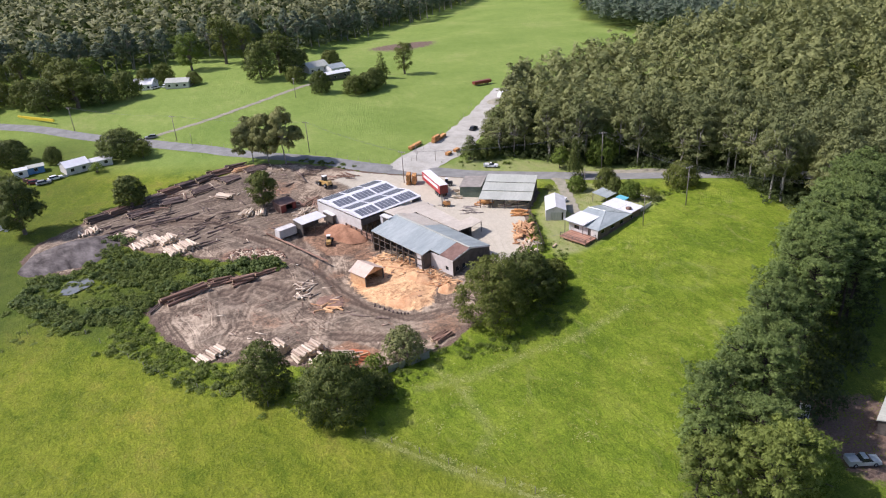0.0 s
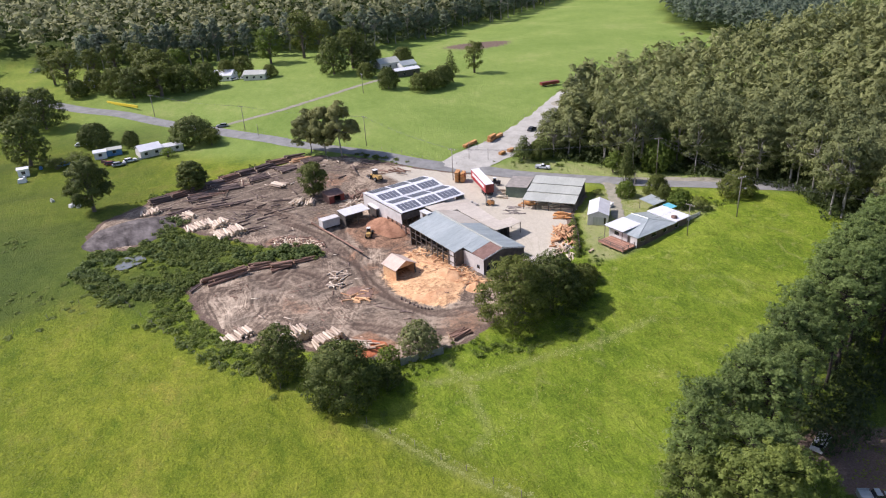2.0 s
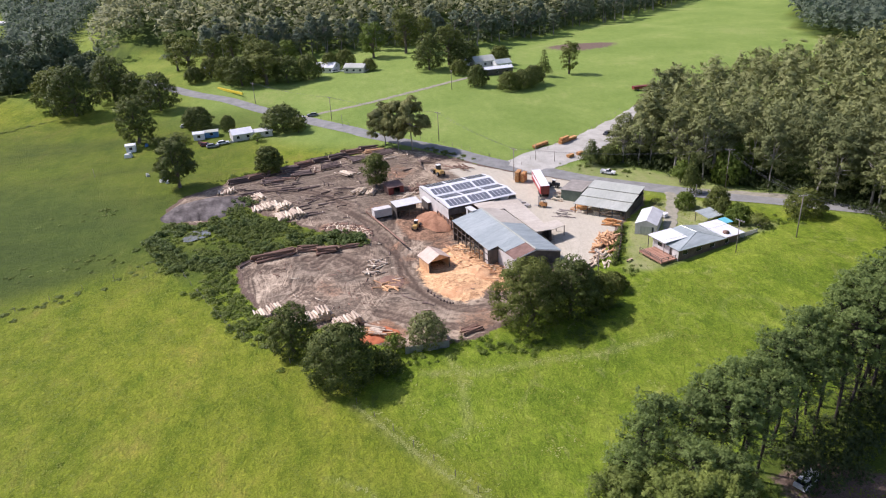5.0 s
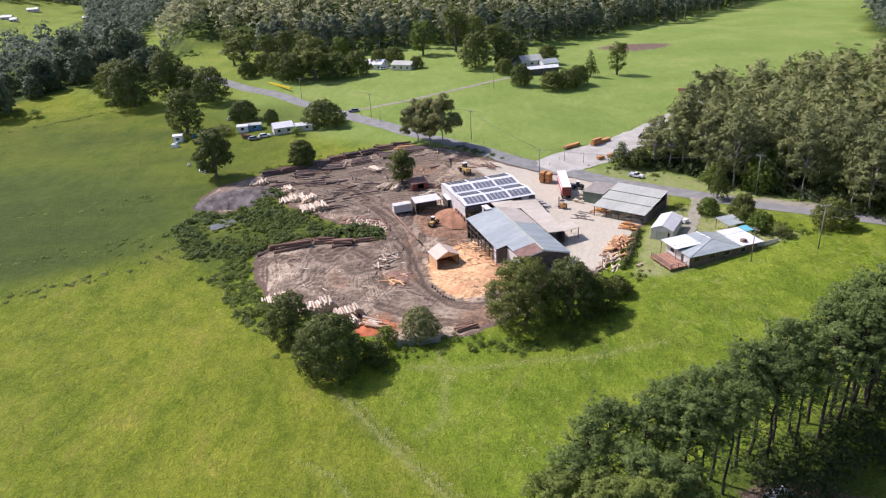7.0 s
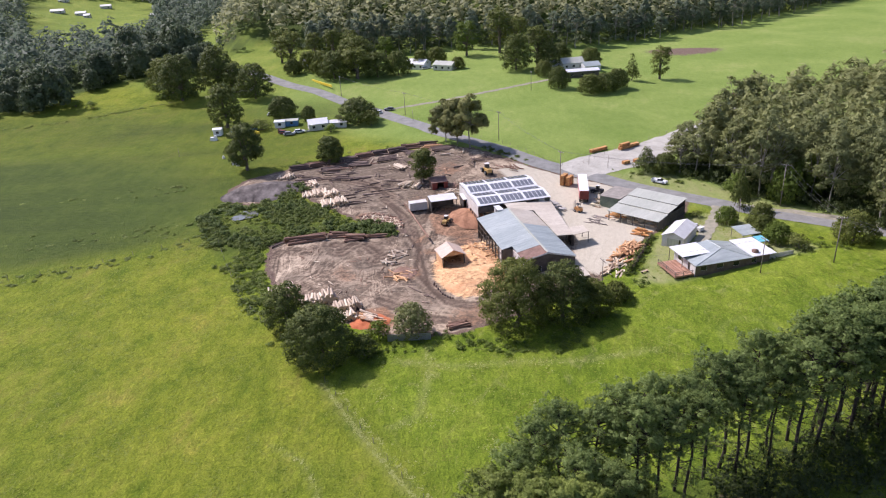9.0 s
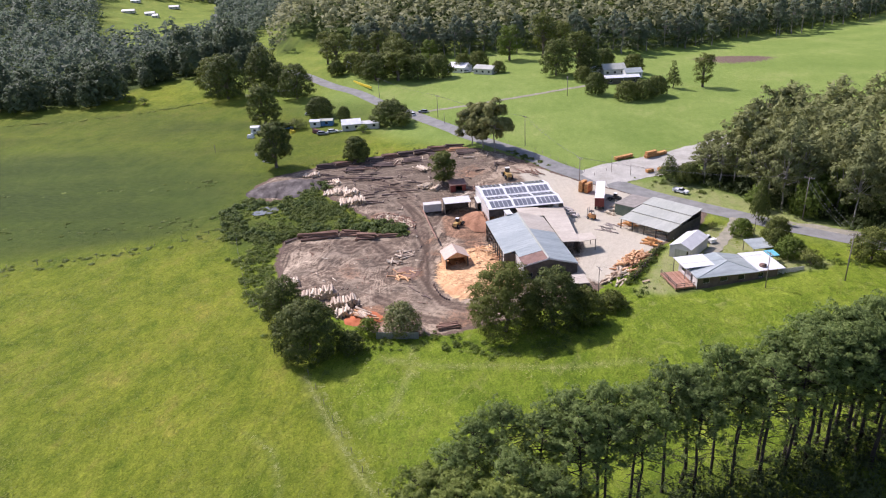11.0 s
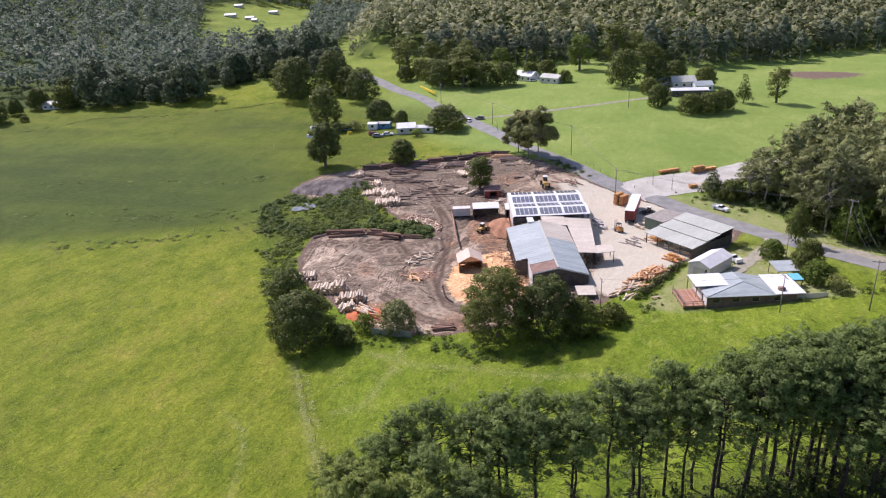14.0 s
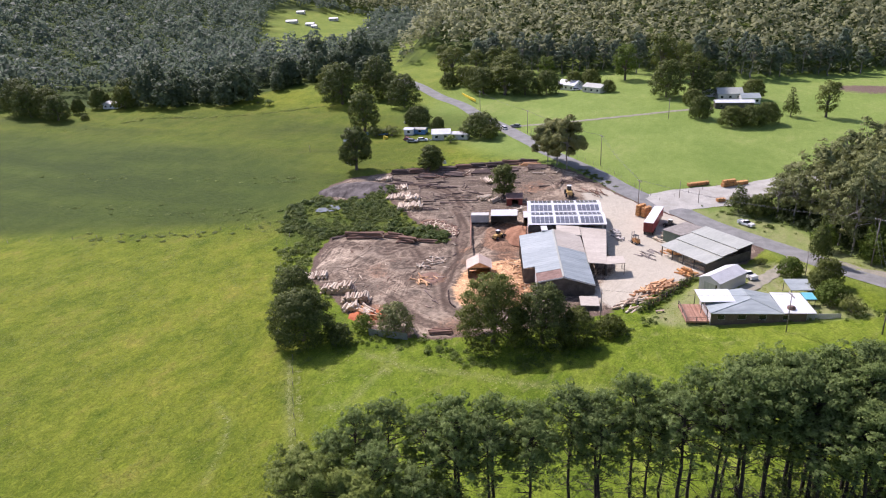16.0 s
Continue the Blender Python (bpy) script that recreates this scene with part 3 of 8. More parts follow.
SAWDUST = [(-2.9, 141.1), (-4.0, 148.8), (-2.6, 154.6), (2.1, 158.6), (8.4, 160.4), (12.6, 153.0), (15.6, 142.5), (11.2, 137.0), (8.0, 132.0), (4.2, 130.4), (-0.2, 134.7)]
PIT = [(-7.5, 177.0), (-4.0, 182.5), (2.0, 184.4), (6.0, 176.8), (7.1, 165.9), (2.0, 163.0), (-5.1, 166.3)]
GRAVEL = [(16.5, 201.0), (12.0, 212.5), (18.5, 217.5), (23.0, 213.5), (32.0, 206.8), (41.9, 202.3), (60.0, 180.0), (58.0, 170.1), (44.2, 150.7), (34.2, 139.0), (28.3, 143.5), (31.2, 161.1), (24.1, 178.4)]
BARK = [(-71.8, 204.5), (-49.5, 225.9), (-9.7, 232.7), (3.9, 225.2), (-2.0, 203.9), (-8.0, 190.2), (-9.1, 173.4), (-6.1, 153.7), (2.0, 128.7), (-4.0, 123.2), (-12.3, 143.7), (-15.1, 171.6), (-30.1, 185.3), (-47.8, 207.3)]
REDDISH = [(-19.2, 125.4), (-12.2, 126.6), (-8.1, 119.9), (-11.1, 115.6), (-17.1, 118.2)]

# the ground: one sheet, fine near the yard, coarse towards the hills


def graded(lo, hi, a, b, step, grow):
    mid = list(np.arange(a, b + step / 2, step))
    s, left = step, []
    while (left[-1] if left else a) > lo:
        s *= grow
        left.append((left[-1] if left else a) - s)
    s, right = step, []
    while (right[-1] if right else b) < hi:
        s *= grow
        right.append((right[-1] if right else b) + s)
    return np.array(left[::-1] + mid + right)


gxs, gys = graded(-1500, 1500, -112, 112, 0.95, 1.085), graded(-300, 2200, 56, 180, 0.95, 1.06)
gx, gy = np.meshgrid(gxs, gys)
gzv = land(gx, gy)
rough = np.sin(gx * 0.9 + 2 * np.sin(gy * 0.31)) * np.sin(gy * 0.83 + 1.7 * np.sin(gx * 0.27))
fine_zone = S((125 - np.abs(gx)) / 30) * S((200 - gy) / 30) * S((gy - 40) / 15)
gzv = gzv + 0.06 * rough + fine_zone * (0.05 * np.sin(2.3 * gx + 1.9 * np.sin(1.1 * gy)) * np.sin(2.7 * gy + 2.2 * np.sin(0.9 * gx)) + np.random.default_rng(3).normal(size=gx.shape) * 0.045)
nx, ny = len(gxs), len(gys)
idx = np.arange(nx * ny).reshape(ny, nx)
quads = np.stack([idx[:-1, :-1], idx[:-1, 1:], idx[1:, 1:], idx[1:, :-1]], -1).reshape(-1, 4)
sd_yard = signed(gx, gy, YARD)
gzv = gzv - 0.25 * S((sd_yard - 1.0) / 2.0)
ground_mesh = array_mesh("ground", np.stack([gx, gy, gzv], -1).reshape(-1, 3), quads, M_GROUND, True)
ground = tagged(new("ground", ground_mesh), "rolling green pasture of long grass", "ground", "", "structure")


def point_attr(me, name, values):
    a = me.attributes.new(name, "FLOAT", "POINT")
    a.data.foreach_set("value", np.asarray(values, np.float32).ravel())


WEDGE = [(-66.2, 165.5), (-73.0, 178.1), (-70.0, 190.0), (-60.0, 188.1), (-55.5, 196.0), (-52.6, 205.5), (-49.0, 203.0), (-45.0, 192.1), (-35.1, 180.5), (-26.2, 174.2), (-17.2, 170.7), (-16.2, 165.4), (-27.3, 168.7), (-41.3, 167.3), (-48.5, 159.5), (-46.6, 148.0), (-40.5, 133.6), (-31.2, 123.0), (-37.2, 119.6), (-52.5, 141.4), (-60.4, 153.0)]
TRACKS = [([(-22.0, 190.2), (-15.1, 178.8), (-11.1, 168.1), (-8.2, 158.3), (-7.2, 149.0), (-5.6, 141.5), (-2.9, 134.0), (1.0, 128.6), (6.0, 127.0), (12.1, 126.0)], 1.9), ([(-59.8, 206.4), (-41.8, 210.8), (-27.9, 204.2), (-20.0, 192.1)], 3.0), ([(-30.5, 160.6), (-22.4, 160.9), (-17.4, 155.5)], 2.6), ([(-24.4, 162.6), (-28.5, 157.0)], 3.0), ([(-14.2, 130.1), (-2.0, 120.9), (8.0, 118.6)], 2.0), ([(-18.5, 151.7), (-15.4, 155.6)], 2.6), ([(-6.0, 186.3), (-9.1, 173.4)], 2.0)]


def near_line(px, py, line):
    d = np.full(np.shape(px), 1e9)
    for (x0, y0), (x1, y1) in zip(line, line[1:]):
        t = np.clip(((px - x0) * (x1 - x0) + (py - y0) * (y1 - y0)) / ((x1 - x0) ** 2 + (y1 - y0) ** 2), 0, 1)
        d = np.minimum(d, np.hypot(px - x0 - t * (x1 - x0), py - y0 - t * (y1 - y0)))
    return d


PADDOCK = [(-500, -20), (-119.0, 135.0), (-93.1, 146.1), (-64.2, 163.6), (-62.0, 190.0), (-75.6, 212.8), (-95.2, 234.1), (-149.5, 245.1), (-229.2, 245.1), (-600, 230)]
FOREST_R = [(60.2, 209.5), (71.9, 198.9), (82.0, 184.0), (94.0, 173.0), (103.0, 158.0), (107.0, 145.0), (101.0, 128.0), (108.0, 112.0), (150, 95), (420, 60), (460, 215), (300, 226), (200, 240), (160, 250), (135, 254), (112, 252), (97.0, 247.0), (84.5, 234.5), (74.0, 221.5)]
FAR_BLOCK = [(242, 379), (268, 440), (317, 524), (420, 600), (520, 600), (520, 215), (320, 228), (262, 280)]
LEFTWOOD = [(-420, 262), (-263.2, 293.3), (-227.0, 301.4), (-198.8, 315.3), (-205.4, 340.7), (-171.6, 371.2), (-149.8, 365.5), (-132.0, 356.0), (-137.4, 383.3), (-173.0, 435.0), (-215, 540), (-290, 860), (-700, 860), (-900, 500), (-700, 262)]
CLEAR = [(-250, 498), (-262, 520), (-299, 646), (-341, 750), (-400, 855), (-495, 805), (-480, 735), (-400, 612), (-330, 503)]
CORRIDOR = [(-102, 374), (-110, 397), (-128, 452), (-156, 460), (-137, 396), (-122, 372)]
under_pines = [(12, 66), (98, 113), (130, 120), (140, -40), (10, -40), (6, 40)]
pd_ = signed(gx, gy, PADDOCK)
front = near_line(gx, gy, PADDOCK[:5])
# paddock: cloud shade put into the grass colour, fading towards the back
pad_soft = np.where(pd_ > 0, np.minimum(S(front / 13.0), 0.25 + 0.75 * S(near_line(gx, gy, PADDOCK[4:]) / 45)), 0.0) * 0.75
rank_and_shade = np.maximum(0.7 * S((signed(gx, gy, WEDGE) + 2) / 4) * (0.2 + 0.8 * S((gy + 0.15 * gx - 140) / 14)), pad_soft)
rank_and_shade = np.maximum(rank_and_shade, 0.55 * S((-gx - 48) / 30) * S((gy + 0.55 * gx - 108) / 30) * S((232 - gy) / 25))
# ground beneath pines and woods darkened to hold the shade there
rank_and_shade = np.maximum(rank_and_shade, 0.6 * S((signed(gx, gy, under_pines)) / 8))
rank_and_shade = np.maximum(rank_and_shade, S((gy - back_edge(gx)) / 8))
rank_and_shade = np.maximum(rank_and_shade, np.maximum(S(signed(gx, gy, LEFTWOOD) / 6), S(signed(gx, gy, FOREST_R) / 4)))
rank_and_shade = np.maximum(rank_and_shade, S(signed(gx, gy, FAR_BLOCK) / 4))
rank_and_shade = np.maximum(rank_and_shade, 0.5 * S((-gx - 40) / 25) * S((gy - 200) / 30) * S((330 - gy) / 40))
mown = np.maximum(S(signed(gx, gy, CLEAR) / 4), S(signed(gx, gy, CORRIDOR) / 4))
rank_and_shade = rank_and_shade * (1 - mown)
lawn = S((signed(gx, gy, [(41, 134), (50, 158), (62, 172), (72, 176), (80, 160), (84, 146), (70, 140), (48, 133)]) + 1) / 3)
grazed = S((gy - 0.72 * (60 - gx) - 172) / 25) * (1 - 0.55 * S((-gx - 75) / 30))
verge = 0.55 * S((signed(gx, gy, [(40, 206), (60, 210), (72, 199), (84, 183), (97, 170), (93, 163), (70, 182), (50, 197)]) + 1) / 3)
grazed = grazed * (1 - 0.35 * S((-gx - 40) / 25) * S((330 - gy) / 40))
grazed = np.maximum(grazed, np.maximum(0.8 * lawn, verge)) * (1 - np.where(rank_and_shade > 0.9, 1.0, 0.0))
trail = near_line(gx, gy, [(-19.5, 98), (-11, 85.5), (-3, 74.5), (8, 61)])
dirt = S((sd_yard + 2.2) / 4.0)
clearing = [(38, 71), (46, 72), (55, 67), (56, 54), (46, 47), (38, 55)]
dirt = np.maximum(dirt, 1.0 * S((signed(gx, gy, clearing) + 4) / 8))
plough = np.exp(-(((gx - 117) / 25) ** 2 + ((gy - 404) / 12) ** 2) ** 2)
dirt = np.maximum(dirt, np.maximum(plough, np.maximum(0.55 * verge, 0.33 * lawn)))
point_attr(ground_mesh, "rank_and_shade", rank_and_shade)
side = (gx + 19.5) * 0.80 + (gy - 98.0) * 0.60      # from the fence towards the pines
lush = (0.25 + 0.75 * S(side / 8)) * S((side + 3) / 4) * S((175 - gy) / 30)
point_attr(ground_mesh, "lush", lush)
worn = 0.9 * np.exp(-(trail / 0.9) ** 2)
for line, w in (([(-23.4, 81.6), (-17.8, 78.1), (-14.3, 72.2), (-11.0, 64.0)], 0.5), ([(-7.3, 104.8), (4, 103.2), (16.2, 104.5), (25.2, 104.3), (40, 108)], 0.9), ([(-2, 110), (-0.8, 101), (-1.6, 89), (-5.8, 86)], 0.8)):
    worn = np.maximum(worn, 0.7 * np.exp(-(near_line(gx, gy, line) / w) ** 2))
ring = np.abs(np.hypot((gx - 58) / 1.0, (gy - 112) / 1.0) - 5.5)
worn = np.maximum(worn, 0.45 * np.exp(-(ring / 0.6) ** 2))
point_attr(ground_mesh, "worn", np.maximum(0.4 * worn, 0.85 * np.maximum(lawn, 1.5 * verge)))
point_attr(ground_mesh, "paddock", 0.85 * S((pd_ + 10) / 34))
point_attr(ground_mesh, "dirt", dirt)
point_attr(ground_mesh, "grazed", grazed)

# the yard: trodden earth with ruts, bark and sawdust
yx, yy = np.meshgrid(np.arange(-78, 68, 0.6), np.arange(106.5, 246.5, 0.6))
ysd = signed(yx, yy, YARD)
rut = np.sin(yx * 0.7 + 1.5 * np.sin(yy * 0.21)) * np.sin(yy * 0.55 + 1.3 * np.sin(yx * 0.17)) + 0.5 * np.sin(2.1 * yx + 1.2 * yy) * np.sin(1.3 * yx - 1.9 * yy)
flat_part = S((signed(yx, yy, GRAVEL) + 3) / 6)
yz = land(yx, yy) - 0.12 + 0.18 * S(ysd / 2.5) + 0.13 * rut * S(ysd / 5) * (1 - flat_part)
heap = S(signed(yx, yy, SAWDUST) / 5) * S((np.hypot(yx - 0.1, yy - 150.2) - 2.6) / 3.5)
yz = yz + 0.7 * heap
track, groove, ridge = np.zeros_like(yx), np.zeros_like(yx), np.zeros_like(yx)
for line, w in TRACKS:
    d_ = near_line(yx, yy, line)
    track = np.maximum(track, np.exp(-(d_ / w) ** 4))
    d_ = np.abs(d_ - 0.5 * np.sin(yx * 0.35) - 0.4 * np.sin(yy * 0.27))
    groove = np.maximum(groove, np.exp(-((d_ - 0.9) / 0.45) ** 2) + 0.7 * np.exp(-((d_ - 2.7) / 0.4) ** 2))
    ridge = np.maximum(ridge, np.exp(-((d_ - 1.8) / 0.4) ** 2) + 0.6 * np.exp(-(d_ / 0.35) ** 2) + 0.7 * np.exp(-((d_ - 3.6) / 0.5) ** 2))
    yz = yz - 0.16 * np.exp(-((d_ - 0.9) / 0.45) ** 2) + 0.10 * np.exp(-((d_ - 1.7) / 0.4) ** 2)
keep = (ysd > -0.4)
yn = yx.shape
yi = np.arange(yn[0] * yn[1]).reshape(yn)
cells = keep[:-1, :-1] & keep[:-1, 1:] & keep[1:, 1:] & keep[1:, :-1]
yq = np.stack([yi[:-1, :-1], yi[:-1, 1:], yi[1:, 1:], yi[1:, :-1]], -1)[cells]
used, inv = np.unique(yq, return_inverse=True)
def patches(spots):
    """Soft round patches (x, y, radius, amount) on the yard."""
    out = np.zeros_like(yx)
    for px, py, pr, amount in spots:
        out = np.maximum(out, amount * np.exp(-((yx - px) ** 2 + (yy - py) ** 2) / pr ** 2))
    return out


red_spots = patches([(-10.5, 144, 5.0, 0.75), (-7.5, 163, 4, 0.6), (-5.4, 156, 2.6, 0.65), (-26, 146, 4.5, 0.5), (-19.5, 173.0, 6, 0.75), (-26.0, 177.5, 5, 0.6), (-24, 143, 4, 0.55), (6, 122, 7, 0.6), (-4, 214, 8, 0.55), (-12, 190, 5, 0.5), (3, 162, 5, 0.7)])
bark_spots = patches([(-29, 158, 6, 1.35), (-20, 150, 4.5, 1.3), (-23, 134, 5, 1.15), (-36, 142, 3.5, 0.8), (-11, 135, 4, 0.95), (-31, 150, 3.5, 0.85), (-13, 127, 3, 0.7), (-8.5, 145, 3, 0.9), (9, 123, 5, 0.7), (14, 206, 8, 0.8), (-2, 226, 7, 0.7)])
yard_mesh = array_mesh("yard_ground", np.stack([yx, yy, yz], -1).reshape(-1, 3)[used], inv.reshape(-1, 4), M_YARD, True)
point_attr(yard_mesh, "sawdust", S((signed(yx, yy, SAWDUST) + 2) / 4).ravel()[used])
point_attr(yard_mesh, "redsoil", np.maximum(0.95 * S((signed(yx, yy, PIT) + 2) / 4), np.maximum(red_spots, 0.95 * S((signed(yx, yy, REDDISH) + 2) / 4))).ravel()[used])
point_attr(yard_mesh, "track", track.ravel()[used])
point_attr(yard_mesh, "groove", np.clip(groove, 0, 1).ravel()[used])
point_attr(yard_mesh, "ridge", np.clip(ridge, 0, 1).ravel()[used])
point_attr(yard_mesh, "bark", np.maximum(0.92 * S((signed(yx, yy, BARK) + 4) / 8), bark_spots).ravel()[used])
point_attr(yard_mesh, "gravel", flat_part.ravel()[used])
yard = tagged(new("yard_ground", yard_mesh), "bare rutted earth yard with bark and sawdust", "yard", "", "structure")


def strip(name, line, width, mat, label, lift=0.07, step=2.0, wobble=0.0):
    """A road laid over the land along a smooth line."""
    pts = [Vector((*p, 0)) for p in line]
    path = []
    for i in range(len(pts) - 1):
        p0, p1, p2, p3 = pts[max(i - 1, 0)], pts[i], pts[i + 1], pts[min(i + 2, len(pts) - 1)]
        n = max(2, int((p2 - p1).length / step))
        for k in range(n):
            t = k / n
            path.append(0.5 * ((2 * p1) + (p2 - p0) * t + (2 * p0 - 5 * p1 + 4 * p2 - p3) * t * t + (3 * p1 - p0 - 3 * p2 + p3) * t ** 3))
    path.append(pts[-1])
    verts, rows = [], 7
    for i, p in enumerate(path):
        d = (path[min(i + 1, len(path) - 1)] - path[max(i - 1, 0)]).normalized()
        nrm = Vector((-d.y, d.x, 0))
        for k in range(rows):
            u = (k / (rows - 1) - 0.5)
            w = width[i * len(width) // len(path)] if isinstance(width, list) else width
            q = p + nrm * (u * w + (wobble * math.sin(i * 1.7 + k) * abs(u) * 2 if wobble else 0))
            crown = lift * (1 - (2 * abs(u)) ** 4) - 0.03
            verts.append((q.x, q.y, gz(q.x, q.y) + 0.10 + crown))
    faces = np.array([(i * rows + k, i * rows + k + 1, (i + 1) * rows + k + 1, (i + 1) * rows + k) for i in range(len(path) - 1) for k in range(rows - 1)])[:, ::-1]
    return tagged(new(name, array_mesh(name, np.array(verts), faces, mat, True)), label, "road", "", "structure")


road = strip("road", [(-168, 392), (-146, 386), (-128, 379), (-114.5, 368.5), (-91.5, 345.0), (-74.4, 331.0), (-57.2, 311.3), (-41.7, 295.3), (-29.5, 280.0), (-17.0, 264.3), (-10.5, 255.0), (7.0, 236.3), (16.0, 226.5), (23.0, 218.8), (32.5, 210.8), (41.8, 204.8), (51.0, 196.5), (63.0, 187.0), (72.0, 180.0), (80.0, 173.0), (92.0, 164.0), (110.0, 150.0), (150.0, 122.0)], 6.6, M_ASPHALT, "grey sealed country road")
strip("gravel_road", [(34.5, 208.0), (42.5, 214.0), (58.7, 223.2), (72.0, 237.0), (86.5, 254.5), (99.0, 269.0), (112.5, 284.0)], [15, 15, 13, 11, 8, 7, 6], M_GRAVEL, "pale gravel side road with stacked timber", 0.1, 2.0, 0.2)
lay_by = strip("lay_by", [(79.0, 177.5), (88.0, 170.5), (96.0, 165.0), (103.0, 160.0)], [3, 6, 7, 5], M_LANE, "bare gravel lay-by beside the road", 0.04, 2.0, 0.3)
lane = strip("farm_lane", [(-37.2, 292.7), (-33.1, 295.1), (-12.5, 300.6), (5.4, 311.6), (28.3, 327.1), (43.8, 335.4)], 2.6, M_LANE, "pale worn farm lane across pasture", 0.05, 2.0, 0.25)
strip("driveway", [(71.0, 180.0), (69.0, 173.0), (65.0, 164.6), (61.1, 156.7), (59.1, 152.2)], 3.2, M_LANE, "pale gravel driveway", 0.05, 1.0, 0.2)

# ---- buildings ----
RZ = 17.0                       # the mill's buildings and the house stand in this direction
MILL = Vector((6.6, 162.3, 0))  # far corner of the long shed


def roof_plate(name, parent, mat, corners, label="", thick=0.12, pitch=0.9, high=0.025, turn=False):
    """One sheet of roofing with standing ribs, running from edge a-b to edge d-c."""
    a, b, c, d = (Vector(p) for p in (list(corners[3:]) + list(corners[:3]) if turn else corners))
    n = max(2, int((b - a).length / pitch))
    cols = []
    for i in range(n + 1):
        t, e = i / n, 0.06 / max(0.5, (b - a).length)
        cols += [(max(0, t - e), 0.0), (t, high), (min(1, t + e), 0.0)]
    k = len(cols)
    up = Vector((0, 0, 1))
    top = [a.lerp(b, t) + up * h for t, h in cols] + [d.lerp(c, t) + up * h for t, h in cols]
    low = [a - up * thick, b - up * thick, c - up * thick, d - up * thick]
    q = 2 * k
    faces = [(i, i + 1, k + i + 1, k + i) for i in range(k - 1)]
    faces += [(q + 3, q + 2, q + 1, q), (q, q + 1, *range(k - 1, -1, -1)), (q + 2, q + 3, *range(k, 2 * k)), (q + 1, q + 2, 2 * k - 1, k - 1), (q + 3, q, 0, k)]
    return part(name, Shape().add(top + low, faces), mat, parent, label)


def post(parent, x, y, z0, z1, w=0.18, mat=None, name="post"):
    return part(name, Shape().box((x, y, (z0 + z1) / 2), (w, w, z1 - z0)), mat or M_WALL_DARK, parent)


def wall(parent, x0, y0, x1, y1, z0, z1, mat, t=0.12, name="wall", openings=()):
    """An upright wall from one point to another, with openings (from, to, sill, head) cut through."""
    p, q = Vector((x0, y0, 0)), Vector((x1, y1, 0))
    ln = (q - p).length
    d = (q - p) / ln
    rz = math.atan2(d.y, d.x)
    sh = Shape()

    def piece(a, b, lo, hi):
        if b - a > 0.01 and hi - lo > 0.01:
            m = p + d * (a + b) / 2
            sh.box((m.x, m.y, (lo + hi) / 2), (b - a, t, hi - lo), rz)
    at = 0.0
    for a, b, lo, hi in sorted(openings):
        piece(at, a, z0, z1)
        piece(a, b, z0, lo)
        piece(a, b, hi, z1)
        at = b
    piece(at, ln, z0, z1)
    return part(name, sh, mat, parent)


def pane(parent, x, y, z, w, h, rz, t=0.05):
    """A window: frame with a dark pane in it."""
    win = part("window", Shape().box((x, y, z + h / 2), (w + 0.12, t, 0.07), rz).box((x, y, z - h / 2), (w + 0.12, t, 0.07), rz)
               .box((x + math.cos(rz) * w / 2, y + math.sin(rz) * w / 2, z), (0.07, t, h), rz).box((x - math.cos(rz) * w / 2, y - math.sin(rz) * w / 2, z), (0.07, t, h), rz), M_WHITE, parent)
    part("pane", Shape().box((x, y, z), (w, 0.02, h), rz), M_GLASS, win)
    return win


def local_thing(name, origin, rz, label, category, base=None):
    z = gz(origin[0], origin[1]) if base is None else base
    return thing(name, origin[0], origin[1], z, rz, label, category)


# long mill shed, built down the slope: local x across, local y away from the meadow; origin at its far corner
mill = local_thing("mill_shed", (6.6, 162.5), 19.8, "long open-sided mill shed with blue-grey sheet roof", "shed", 0.0)
XR, XE, L = 8.4, 15.4, 24.4


def fall(x, y, z):
    """Roof heights drop towards the meadow with the ground."""
    return (x, y, z + 0.072 * y)


EAVE, RIDGE, EAVE2 = 4.25, 5.75, 3.7
roof_plate("roof", mill, M_ROOF_BLUE, [fall(0, -17.2, EAVE), fall(XR, -17.2, RIDGE), fall(XR, 0.8, RIDGE), fall(0, 0.8, EAVE)], "pale blue-grey sheet roof slope", turn=True)
roof_plate("roof_middle", mill, M_ROOF_BLUE, [fall(2.6, -20.4, EAVE + 0.45), fall(XR, -20.4, RIDGE), fall(XR, -17.2, RIDGE), fall(2.6, -17.2, EAVE + 0.45)], "pale roof section", turn=True)
roof_plate("roof_end", mill, M_RUST, [fall(2.6, -L, EAVE + 0.4), fall(XR, -L, RIDGE - 0.05), fall(XR, -20.4, RIDGE - 0.05), fall(2.6, -20.4, EAVE + 0.4)], "rusty brown roof section", turn=True)
roof_plate("roof_back", mill, M_ROOF_BLUE, [fall(XR, -L, RIDGE), fall(XE, -L, EAVE2), fall(XE, -8.5, EAVE2), fall(XR, -8.5, RIDGE)], "blue-grey sheet roof slope", turn=True)
roof_plate("roof_dusty", mill, M_ROOF_BEIGE, [fall(XR, -8.5, RIDGE), fall(XE, -8.5, EAVE2), fall(XE, 1.2, EAVE2), fall(XR, 1.2, RIDGE)], "dusty beige roof section", turn=True)
part("ridge_cap", Shape().hexa([fall(XR - 0.25, -L, RIDGE), fall(XR + 0.25, -L, RIDGE), fall(XR + 0.25, 0.8, RIDGE), fall(XR - 0.25, 0.8, RIDGE)], [fall(XR - 0.2, -L, RIDGE + 0.12), fall(XR + 0.2, -L, RIDGE + 0.12), fall(XR + 0.2, 0.8, RIDGE + 0.12), fall(XR - 0.2, 0.8, RIDGE + 0.12)]), M_ROOF_GREY, mill)
